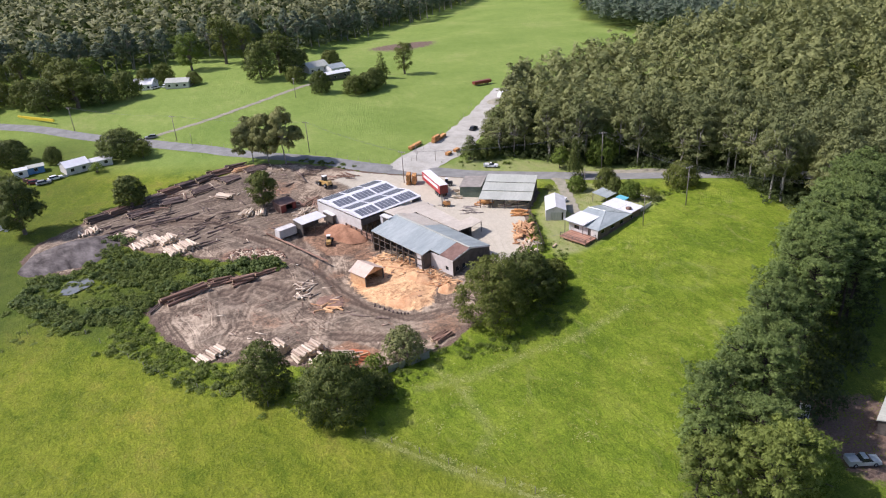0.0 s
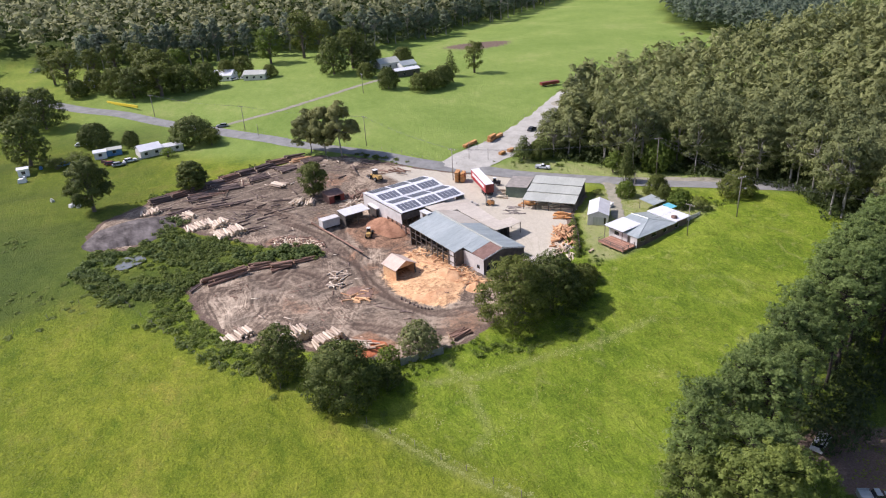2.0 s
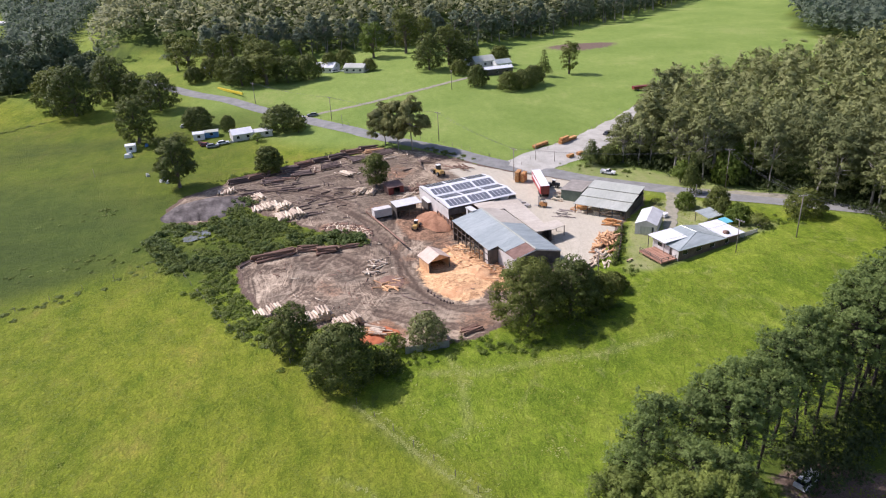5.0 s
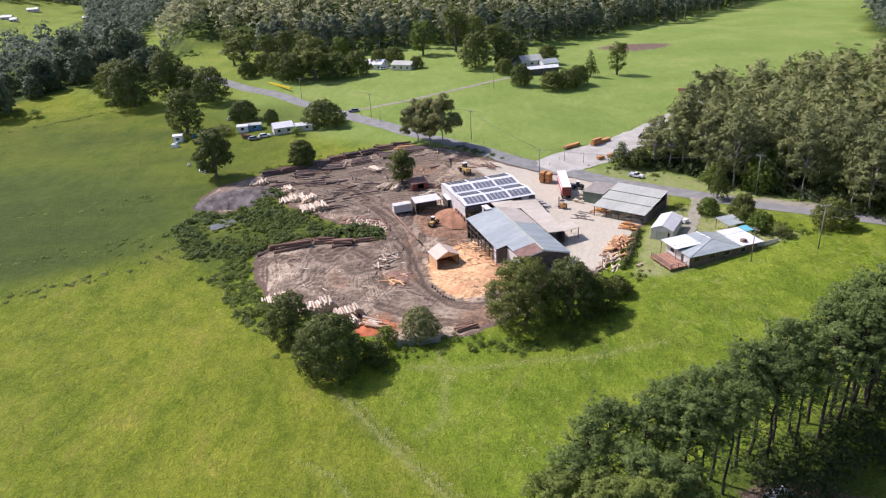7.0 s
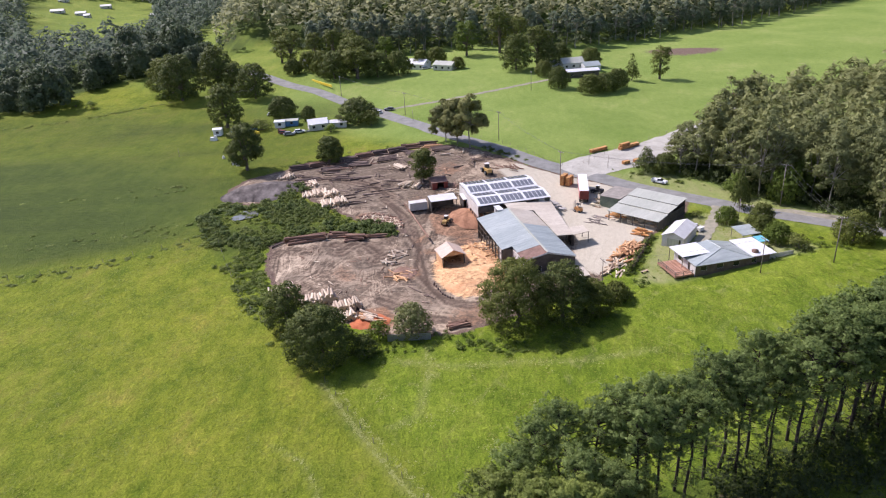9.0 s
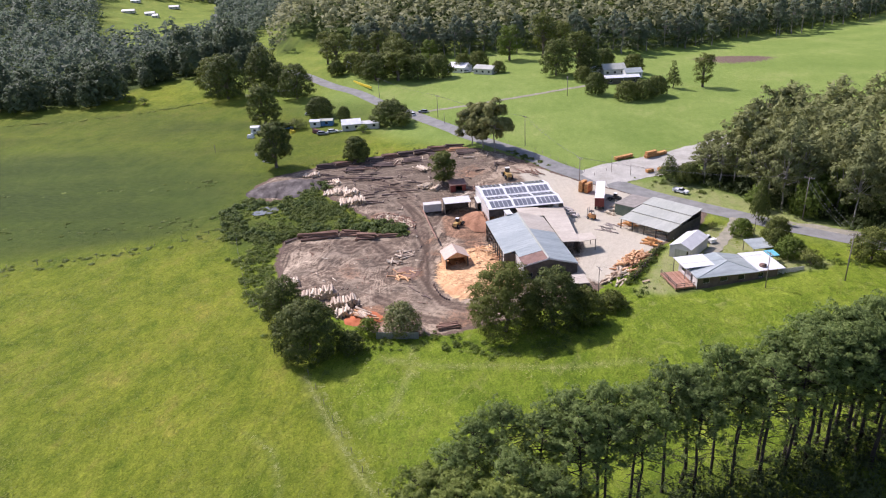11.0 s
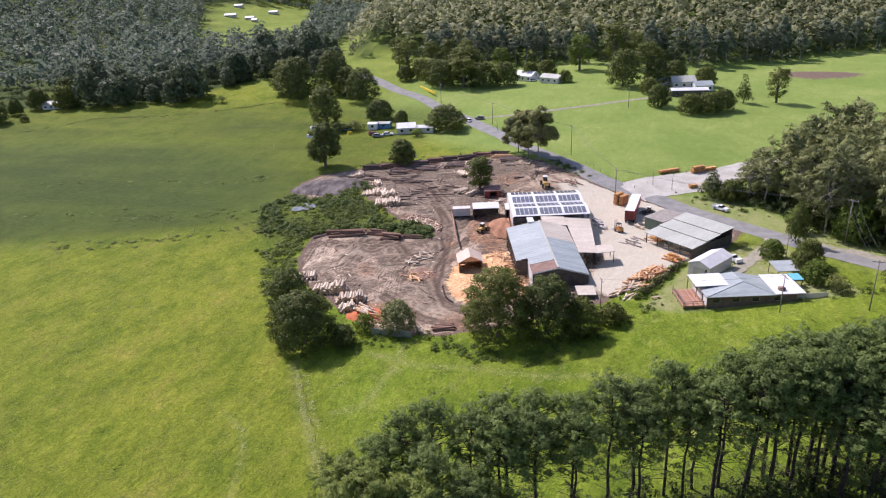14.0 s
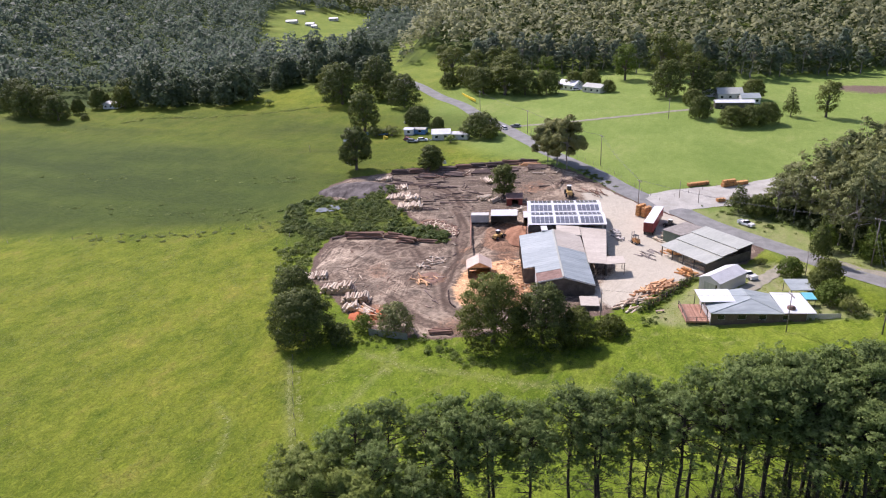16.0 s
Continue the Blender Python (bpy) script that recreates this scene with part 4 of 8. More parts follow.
part("chimney_hood", Shape().box((6.4, 2.2, 5.6), (1.6, 3.4, 0.25)).box((6.4, 3.4, 4.6), (1.2, 1.0, 2.0)), M_ROOF_PALE, mill, "pale sheet hood rising beside the ridge")
for i in range(9):
    y = 0.3 - i * 2.15
    post(mill, 0.12, y, -2.4, EAVE - 0.12 + 0.072 * y, 0.22)
    if i < 8:
        part("girt", Shape().box((0.12, y - 1.07, 2.75 + 0.072 * y), (0.1, 2.0, 0.16)), M_WALL_DARK, mill)
        part("low_girt", Shape().box((0.12, y - 1.07, 1.1 + 0.072 * y), (0.1, 2.0, 0.14)), M_WALL_DARK, mill)
wall(mill, 0.3, -14.6, 0.3, -17.0, -2.4, 2.9, M_WALL_PALE, 0.1)
wall(mill, 0.2, 0.6, XE, 0.6, -1.5, 3.7, M_WALL_DARK)
# end wall and gable: their shade is put into the dark wall colour
wall(mill, 2.7, -L + 0.15, XE - 0.2, -L + 0.15, -2.5, 1.85, M_WALL_DARK, 0.14, "wall", ((0.8, 2.0, -0.3, 0.8), (3.0, 4.2, -0.3, 0.8)))
pane(mill, 2.7 + 1.4, -L + 0.15, 0.25, 1.2, 1.1, 0)
pane(mill, 2.7 + 3.6, -L + 0.15, 0.25, 1.2, 1.1, 0)
gy0, gy1 = -L + 0.09, -L + 0.21
zl, zr_, ze_ = EAVE + 0.3 - 0.072 * L, RIDGE - 0.2 - 0.072 * L, EAVE2 - 0.1 - 0.072 * L
part("gable", Shape().add([(2.7, gy0, 1.86), (XE - 0.2, gy0, 1.86), (XR, gy0, zr_), (2.7, gy0, zl), (2.7, gy1, 1.86), (XE - 0.2, gy1, 1.86), (XR, gy1, zr_), (2.7, gy1, zl)],
                          [(0, 1, 2, 3), (7, 6, 5, 4), (0, 3, 7, 4), (3, 2, 6, 7), (2, 1, 5, 6), (1, 0, 4, 5)]), M_WALL_DARK, mill)
for xa, za, xb, zb_ in ((2.5, EAVE + 0.38, XR, RIDGE - 0.06), (XR, RIDGE - 0.02, XE, EAVE2 - 0.02)):
    part("fascia", Shape().hexa([fall(xa, -L - 0.06, za - 0.30), fall(xb, -L - 0.06, zb_ - 0.30), fall(xb, -L - 0.01, zb_ - 0.30), fall(xa, -L - 0.01, za - 0.30)], [fall(xa, -L - 0.06, za), fall(xb, -L - 0.06, zb_), fall(xb, -L - 0.01, zb_), fall(xa, -L - 0.01, za)]), M_WHITE, mill, "white painted barge board")
wall(mill, 2.7, -L + 0.1, 2.7, -17.2, -2.5, zl, M_WALL_PALE, 0.12, "wall", ((1.4, 2.4, -0.2, 0.8),))
pane(mill, 2.7, -L + 2.0, 0.3, 1.0, 1.0, math.pi / 2)
wall(mill, 0.2, -17.2, 2.7, -17.2, -2.4, EAVE - 1.35, M_WALL_DARK)
wall(mill, XE - 0.15, -L + 0.2, XE - 0.15, -12, -2.4, 1.75, M_WALL_DARK)
part("saw_bench", Shape().box((4.5, -8, -0.2), (1.2, 9, 0.5)).box((4.5, -4.5, -0.7), (0.8, 0.4, 1.0)).box((4.5, -11.5, -0.9), (0.8, 0.4, 1.2)), M_DARK, mill)
tool = local_thing("tool_shed", (MILL.x, MILL.y), RZ, "small beige-roofed shed at the mill's end", "shed", -1.6)
roof_plate("roof", tool, M_ROOF_BEIGE, [(12.8, -31.0, 2.2), (16.8, -31.0, 2.1), (16.8, -27.0, 2.4), (12.8, -27.0, 2.5)], "", 0.12, 1.0)
for a, b, c_, d in ((13, -30.8, 16.6, -30.8), (16.6, -30.8, 16.6, -27.2), (16.6, -27.2, 13, -27.2), (13, -27.2, 13, -30.8)):
    wall(tool, a, b, c_, d, -0.4, 2.05, M_WALL_DARK)

# low dusty roof between the long shed and the open ground
lean = local_thing("lean_to_roof", (MILL.x, MILL.y), RZ, "low flat dusty beige lean-to roof beside the mill", "shed", 0.0)
roof_plate("roof", lean, M_ROOF_BEIGE, [(XE + 0.6, -13.4, 3.0), (20.2, -13.4, 2.7), (22.6, 8.2, 3.5), (XE + 0.3, 8.2, 4.0)], "", 0.14, 1.6)
roof_plate("roof_upper", lean, M_ROOF_BEIGE, [(9.6, 1.8, 4.4), (XE + 0.2, 1.8, 4.1), (XE + 0.2, 8.2, 4.2), (9.6, 8.2, 4.5)], "", 0.14, 1.6)
for k in range(6):
    post(lean, 20.0 + 0.42 * k, -13.0 + 4.1 * k, -1.5, 2.6 + 0.14 * k, 0.16)
wall(lean, XE + 0.4, 8.0, 22.4, 8.0, -0.4, 3.35, M_WALL_DARK)
canopy = local_thing("open_canopy", (MILL.x, MILL.y), RZ, "small open canopy with flat dusty roof and dark interior", "shed", 0.0)
roof_plate("roof", canopy, M_ROOF_BEIGE, [(20.0, -13.6, 2.65), (24.6, -13.0, 2.7), (24.6, -9.0, 2.8), (20.4, -9.0, 2.75)], "", 0.12, 1.2)
for x, y in ((20.3, -13.3), (24.4, -12.8), (24.4, -9.2), (20.6, -9.2)):
    post(canopy, x, y, -1.2, 2.6, 0.14)
wall(canopy, 20.2, -13.3, 20.6, -9.2, -1.2, 2.5, M_WALL_DARK)

# the shed with solar panels: two long gables side by side
solar = local_thing("solar_shed", (MILL.x, MILL.y), RZ, "wide white twin-gabled shed covered with solar panels", "shed", 0.0)
SX0, SX1 = 2.4, 22.8
for yf, yr, yn in ((28.6, 23.6, 18.3), (18.1, 13.5, 8.3)):
    ze, zr = 4.65, 5.4
    roof_plate("roof", solar, M_ROOF_WHITE, [(SX0, yn, ze), (SX1, yn, ze), (SX1, yr, zr), (SX0, yr, zr)], "white sheet roof slope")
    roof_plate("roof", solar, M_ROOF_WHITE, [(SX0, yr, zr), (SX1, yr, zr), (SX1, yf, ze), (SX0, yf, ze)], "white sheet roof slope")
    for x in (SX0 + 0.1, SX1 - 0.1):
        part("gable", Shape().add([(x - 0.06, yf, ze - 0.1), (x - 0.06, yn, ze - 0.1), (x - 0.06, yr, zr - 0.15), (x + 0.06, yf, ze - 0.1), (x + 0.06, yn, ze - 0.1), (x + 0.06, yr, zr - 0.15)],
                                  [(0, 1, 2), (5, 4, 3), (0, 3, 4, 1), (1, 4, 5, 2), (2, 5, 3, 0)]), M_WHITE, solar)
    for side, (y0, z0, y1, z1) in enumerate(((yn, ze, yr, zr), (yf, ze, yr, zr))):
        ln = math.hypot(y1 - y0, z1 - z0)
        dy, dz = (y1 - y0) / ln, (z1 - z0) / ln
        nrm = Vector((0, -dz, dy)) if side == 0 else Vector((0, -dz, dy))
        nrm = nrm if nrm.z > 0 else -nrm
        rows = 2
        for g in range(3):
            for c in range(5):
                for r in range(rows):
                    x0 = SX0 + 0.95 + g * 6.45 + c * 1.18
                    s0 = (0.8 if side == 0 else 0.6) + r * 1.8
                    a = Vector((0, y0 + dy * s0, z0 + dz * s0)) + nrm * 0.12
                    b = Vector((0, y0 + dy * (s0 + 1.72), z0 + dz * (s0 + 1.72))) + nrm * 0.12
                    q = [(x0, a.y, a.z), (x0 + 1.02, a.y, a.z), (x0 + 1.02, b.y, b.z), (x0, b.y, b.z)]
                    if side:
                        q = [q[1], q[0], q[3], q[2]]
                    part("solar_panel", Shape().slab(q, 0.05), M_PANEL, solar)
wall(solar, SX0 + 0.1, 8.4, SX0 + 0.1, 28.5, 0, 4.2, M_WALL_PALE)
wall(solar, SX1 - 0.1, 8.4, SX1 - 0.1, 28.5, 0, 4.2, M_WALL_PALE, 0.12, "wall", ((4, 9, 0, 3.2), (12, 17, 0, 3.2)))
wall(solar, SX0, 28.5, SX1, 28.5, 0, 4.2, M_WALL_PALE)
wall(solar, SX0, 8.4, 9.0, 8.4, 2.6, 4.2, M_WALL_DARK)
for k in range(5):
    post(solar, SX0 + 0.2 + k * 1.6, 8.45, -0.4, 4.2, 0.18)

# sheds and container on the pit's edge
box = local_thing("shipping_container", (-10.8, 181.4), RZ, "white corrugated container on dark stumps", "container")
sh = Shape().box((0, 0, 1.75), (5.0, 2.4, 2.2))
for i in range(22):
    sh.box((-2.40 + i * 0.228, -1.22, 1.75), (0.1, 0.05, 2.0))
part("body", sh, M_WALL_PALE, box)
for x in (-2.2, 2.2):
    part("stump", Shape().box((x * 0.9, 0, 0.3), (0.8, 2.1, 0.7)), M_DARK, box)
for (x, y, w, d, z, m, lb) in ((-3.9, 182.5, 7.5, 4.6, 3.6, M_ROOF_PALE, "open lean-to with pale sheet roof over the pit"), (4.0, 184.8, 5.6, 4.6, 3.0, M_ROOF_PALE, "small open shed with pale flat roof")):
    s = local_thing("pit_shed", (x, y), RZ, lb, "shed")
    roof_plate("roof", s, m, [(-w / 2, -d / 2, z - 0.25), (w / 2, -d / 2, z - 0.25), (w / 2, d / 2, z), (-w / 2, d / 2, z)])
    for px_ in (-w / 2 + 0.15, 0, w / 2 - 0.15):
        for py_ in (-d / 2 + 0.15, d / 2 - 0.15):
            post(s, px_, py_, 0, z - 0.3, 0.16)
    wall(s, -w / 2 + 0.1, d / 2 - 0.2, w / 2 - 0.1, d / 2 - 0.2, 0, z - 0.15, M_WALL_DARK)
    wall(s, -w / 2 + 0.1, d / 2 - 0.2, -w / 2 + 0.1, -d / 2 + 0.2, 0, z - 0.4, M_WALL_DARK)

# sawdust hut
hut = local_thing("sawdust_hut", (0.1, 150.2), 21.5, "open-fronted timber sawdust hut with pale gable roof", "shed", -1.55)
hw, hd, he, hr = 2.75, 2.5, 2.75, 4.2
for s in (-1, 1):
    q = [(s * (hw + 0.35), -hd - 0.35, he - 0.15), (0, -hd - 0.35, hr), (0, hd + 0.35, hr), (s * (hw + 0.35), hd + 0.35, he - 0.15)]
    roof_plate("roof", hut, M_HUT_ROOF, q if s < 0 else q[::-1], "pale dusty sheet roof slope", 0.1, 0.8)
    wall(hut, s * hw, -hd, s * hw, hd, 0, he, M_TIMBER, 0.14)
    post(hut, s * (hw - 0.1), -hd, 0, he, 0.25)
wall(hut, -hw, hd, hw, hd, 0, he, M_TIMBER, 0.14)
for y in (-hd + 0.05, hd):
    part("gable", Shape().add([(-hw, y - 0.05, he - 0.1), (hw, y - 0.05, he - 0.1), (0, y - 0.05, hr - 0.12), (-hw, y + 0.05, he - 0.1), (hw, y + 0.05, he - 0.1), (0, y + 0.05, hr - 0.12)], [(0, 1, 2), (5, 4, 3), (0, 3, 4, 1), (1, 4, 5, 2), (2, 5, 3, 0)]), M_TIMBER, hut)

# drying shed with the big grey roof
KR = -39.0
kiln = local_thing("drying_shed", (50.7, 172.3), KR, "large open timber store with grey banded roof", "shed", -0.2)
kw, kd = 7.2, 7.8
zf, zb = 2.95, 4.85
for i in range(3):
    y0, y1 = -kd + i * (2 * kd / 3), -kd + (i + 1) * (2 * kd / 3)
    za, zc = zf + (zb - zf) * i / 3, zf + (zb - zf) * (i + 1) / 3
    roof_plate("roof", kiln, M_ROOF_GREY, [(-kw, y0 - 0.12, za), (kw, y0 - 0.12, za), (kw, y1 - 0.1, zc - 0.22), (-kw, y1 - 0.1, zc - 0.22)], "", 0.12, 1.5, 0.02)
wall(kiln, -kw + 0.3, kd - 0.4, kw - 0.3, kd - 0.4, 0, zb - 0.5, M_WALL_DARK)
wall(kiln, kw - 0.25, kd - 0.4, kw - 0.25, -kd + 0.4, -0.3, zf - 0.2, M_WALL_DARK)
wall(kiln, -kw + 0.25, kd - 0.4, -kw + 0.25, 1, 0, zf + 0.2, M_WALL_DARK)
for i in range(5):
    post(kiln, -kw + 0.4 + i * (2 * kw - 0.8) / 4, -kd + 0.3, 0, zf - 0.15, 0.2)
annex = local_thing("green_shed", (44.6, 182.2), KR, "small green-walled shed with brown-grey flat roof", "shed", 0.0)
roof_plate("roof", annex, surface("brown_grey_sheet_roof", (0.22, 0.20, 0.17), (0.34, 0.31, 0.265), 0.6, 0.7, 0.0, 6.0, 0.15), [(-3.2, -4.2, 3.2), (3.2, -4.2, 3.4), (3.2, 4.2, 3.7), (-3.2, 4.2, 3.5)], "weathered brown-grey flat roof")
for a, b, c, d in ((-3, -3.9, 3, -3.9), (3, -3.9, 3, 3.9), (3, 3.9, -3, 3.9), (-3, 3.9, -3, -3.9)):
    wall(annex, a, b, c, d, 0, 3.15, M_WALL_GREEN)

# garage
gar = local_thing("garage", (55.1, 155.8), -32.0, "white gabled garage with sheet roof", "garage")
gw, gd, ge, gr = 2.5, 4.8, 2.8, 3.9
for s in (-1, 1):
    q = [(s * (gw + 0.2), -gd - 0.2, ge), (0, -gd - 0.2, gr), (0, gd + 0.2, gr), (s * (gw + 0.2), gd + 0.2, ge)]
    roof_plate("roof", gar, M_ROOF_PALE, q if s < 0 else q[::-1], "white sheet roof slope", 0.1, 0.8)
    wall(gar, s * gw, -gd, s * gw, gd, 0, ge, M_WALL_PALE)
wall(gar, -gw, -gd, gw, -gd, 0, ge, M_WALL_PALE, 0.12, "wall", ((1.2, 4.4, 0, 2.2),))
wall(gar, -gw, gd, gw, gd, 0, ge, M_WALL_PALE)
part("roller_door", Shape().box((-0.1, -gd + 0.02, 1.1), (3.2, 0.06, 2.2)), M_ROOF_GREY, gar)
for y in (-gd, gd):
    part("gable", Shape().add([(-gw, y - 0.05, ge - 0.05), (gw, y - 0.05, ge - 0.05), (0, y - 0.05, gr - 0.12), (-gw, y + 0.05, ge - 0.05), (gw, y + 0.05, ge - 0.05), (0, y + 0.05, gr - 0.12)], [(0, 1, 2), (5, 4, 3), (0, 3, 4, 1), (1, 4, 5, 2), (2, 5, 3, 0)]), M_WALL_PALE, gar)

# house: hipped main roof, white carport, white rear roof, deck
house = local_thing("house", (53.7, 135.65), RZ, "low house with blue-grey hipped roof, white carport and deck", "house", 0.9)
he_, hr_, hb = 2.35, 3.5, 8.9
AP = (8.5, 4.0, hr_)
BK = (8.0, hb, hr_)


def tri_plate(name, parent, mat, corners, label="", t=0.1):
    n = len(corners)
    sh = Shape().add([(x, y, z - t) for x, y, z in corners] + list(corners), [tuple(range(n - 1, -1, -1)), tuple(range(n, 2 * n))] + [(i, (i + 1) % n, n + (i + 1) % n, n + i) for i in range(n)])
    return part(name, sh, mat, parent, label)


tri_plate("roof", house, M_ROOF_BLUE, [(-0.3, -0.35, he_), (13.6, -0.35, he_), AP], "blue-grey front slope of the hipped roof")
tri_plate("roof", house, M_ROOF_BLUE, [(13.6, -0.35, he_), (13.6, hb, he_), BK, AP], "blue-grey side slope of the hipped roof")
tri_plate("roof", house, M_ROOF_BLUE, [(-0.3, hb, he_), (-0.3, -0.35, he_), AP, BK], "blue-grey side slope of the hipped roof")
for a, b in (((-0.3, -0.35, he_), AP), ((13.6, -0.35, he_), AP), (AP, BK)):
    part("ridge_cap", Shape().tube((a[0], a[1], a[2] + 0.03), (b[0], b[1], b[2] + 0.03), 0.07, 0.07, 6), M_ROOF_BLUE, house)
roof_plate("rear_roof", house, M_ROOF_WHITE, [(13.65, 0.1, 2.3), (19.8, 0.3, 2.2), (19.6, 8.9, 2.5), (13.65, 8.9, 2.6)], "white sheet roof")
roof_plate("carport_roof", house, M_ROOF_WHITE, [(-1.2, 3.5, 3.0), (5.5, 3.5, 3.1), (5.5, 9.3, 3.15), (-1.2, 9.3, 3.05)], "bright white flat carport roof", 0.1, 0.8)
# front wall brick: shade below the eave is put into its deeper brown
M_BRICK = surface("shaded_brick_wall", (0.13, 0.09, 0.07), (0.22, 0.165, 0.13), 0.8, 0.9, 0, 8.0, 0.3)
wall(house, 0, 0, 17.8, 0, -0.4, 2.25, M_BRICK, 0.16, "wall", ((1.2, 2.6, 0.9, 1.9), (5.0, 6.6, 0.9, 1.9), (9.0, 10.4, 0.9, 1.9), (13.5, 14.6, 0.9, 1.9)))
for x, w in ((1.9, 1.4), (5.8, 1.6), (9.7, 1.4), (14.05, 1.1)):
    pane(house, x, 0.0, 1.4, w, 1.0, 0)
wall(house, 0, 0, 0, hb - 0.3, -0.4, 2.3, M_WALL_PALE, 0.16, "wall", ((2.0, 2.9, 0.05, 2.05), (5.5, 7.0, 0.9, 1.9)))
part("door", Shape().box((0.0, 2.45, 1.05), (0.06, 0.86, 2.0)), M_WALL_DARK, house)
pane(house, 0.0, 6.25, 1.4, 1.5, 1.0, math.pi / 2)
wall(house, 17.8, 0.1, 17.8, 8.5, -0.4, 2.15, M_WALL_PALE)
wall(house, 0, hb - 0.3, 17.8, 8.6, -0.4, 2.25, M_WALL_PALE)
for x, y in ((-1.0, 3.7), (-1.0, 9.1)):
    post(house, x, y, -0.3, 3.0, 0.12, M_WALL_DARK)
part("water_tank", Shape().tube((15.6, 2.0, 2.3), (15.6, 2.0, 2.75), 0.75, 0.75, 16).tube((15.6, 2.0, 2.75), (15.6, 2.0, 2.9), 0.75, 0.15, 16), M_RUST, house, "round rusty vent on the white roof", True)
M_DECK = surface("red_brown_deck", (0.30, 0.155, 0.10), (0.42, 0.245, 0.17), 0.8, 0.8, 0, 8.0, 0.3, 0.3, None, 0.3)
deck = part("deck", Shape().box((-2.4, 4.0, 0.15), (4.4, 7.6, 0.3)), M_DECK, house, "reddish timber deck")
for i in range(16):
    part("board", Shape().box((-4.5 + i * 0.28, 4.0, 0.33), (0.25, 7.6, 0.05)), M_DECK, deck)
for x, y in ((-4.5, 0.3), (-4.5, 4.0), (-4.5, 7.7), (-2.6, 0.3), (-0.6, 0.3)):
    post(deck, x, y, -0.6, 1.25, 0.1, M_WALL_DARK)
part("rail", Shape().box((-4.5, 4.0, 1.2), (0.08, 7.4, 0.08)).box((-2.4, 0.3, 1.2), (4.2, 0.08, 0.08)).box((-4.5, 4.0, 0.8), (0.05, 7.4, 0.06)).box((-2.4, 0.3, 0.8), (4.2, 0.05, 0.06)), M_WALL_DARK, deck)
shade = local_thing("shade_sail_shed", (70.0, 154.4), RZ, "blue-grey-roofed garden shelter behind the house", "shed")
roof_plate("roof", shade, M_ROOF_BLUE, [(-2.4, -2.4, 2.2), (2.4, -2.4, 2.2), (2.4, 2.4, 2.6), (-2.4, 2.4, 2.6)])
for x in (-2.2, 2.2):
    for y in (-2.2, 2.2):
        post(shade, x, y, -0.3, 2.2, 0.12)
tarp = local_thing("blue_shelter", (71.6, 149.0), RZ, "turquoise tarpaulin shelter beside the house", "shelter")
roof_plate("cover", tarp, surface("turquoise_tarp", (0.10, 0.42, 0.50), (0.18, 0.52, 0.58), 0.8, 0.5, 0, 7.0, 0.1), [(-1.2, -1.4, 2.0), (1.0, -1.4, 2.0), (1.0, 1.4, 2.2), (-1.2, 1.4, 2.2)])
for x in (-1.0, 0.8):
    for y in (-1.2, 1.2):
        post(tarp, x, y, -0.3, 2.0, 0.08)

# ---- trees ----


def tri_cards(centres, normals, size, r, jitter=0.45, soft=0.7):
    """One bent leaf cluster at each centre, lying roughly across its normal, with a normal softened towards that of its clump."""
    n = len(centres)
    a = r.normal(size=(n, 3))
    nn = normals + jitter * r.normal(size=(n, 3))
    nn /= np.linalg.norm(nn, axis=1, keepdims=True) + 1e-9
    t = np.cross(nn, a)
    t /= np.linalg.norm(t, axis=1, keepdims=True) + 1e-9
    b = np.cross(nn, t)
    s = size * r.uniform(0.6, 1.35, (n, 1))
    w = r.uniform(0.35, 0.6, (n, 1))
    v = np.stack([centres - b * s * w - nn * s * 0.2, centres + t * s, centres + b * s * w - nn * s * 0.2, centres - t * s], 1)
    k = soft * normals + (1 - soft) * nn
    k /= np.linalg.norm(k, axis=1, keepdims=True) + 1e-9
    v = np.concatenate([v, np.repeat(k[:, None, :], 4, 1)], 2)
    f = np.arange(4 * n).reshape(n, 4)
    return v.reshape(-1, 6), f


def blob_points(c, rad, n, r, squash=0.8, top=-0.5):
    d = r.normal(size=(n, 3))
    d /= np.linalg.norm(d, axis=1, keepdims=True)
    d[:, 2] = np.where(d[:, 2] < top, -d[:, 2], d[:, 2])
    rr = rad * r.uniform(0.55, 1.08, (n, 1))
    return c + d * rr * np.array([1, 1, squash]), d


def crown(clumps, per, size, r, squash=0.8, middle=None, jitter=0.45, soft=0.7):
    """Leaf clusters round each clump; normals lean outwards from the clump and from the crown's middle."""
    vs, fs, k = [], [], 0
    for c, rad in clumps:
        n = max(4, int(per * rad * rad))
        p, d = blob_points(np.array(c), rad, n, r, squash)
        if middle is not None:
            out = p - np.array(middle)
            out /= np.linalg.norm(out, axis=1, keepdims=True) + 1e-9
            d = 0.72 * d + 0.5 * out
            d /= np.linalg.norm(d, axis=1, keepdims=True) + 1e-9
        v, f = tri_cards(p, d, size, r, jitter, soft)
        vs.append(v)
        fs.append(f + k)
        k += len(v)
    return np.concatenate(vs), np.concatenate(fs)


def limb(sh, p, q, r0, r1, r, bends=3, n=7, crook=0.045):
    p, q = Vector(p), Vector(q)
    last, lr = p, r0
    for i in range(1, bends + 1):
        t = i / bends
        x = p.lerp(q, t)
        if i < bends:
            x += Vector(r.normal(size=3)) * (q - p).length * crook
        rr = r0 + (r1 - r0) * t
        sh.tube(last, x, lr, rr, n, False)
        last, lr = x, rr


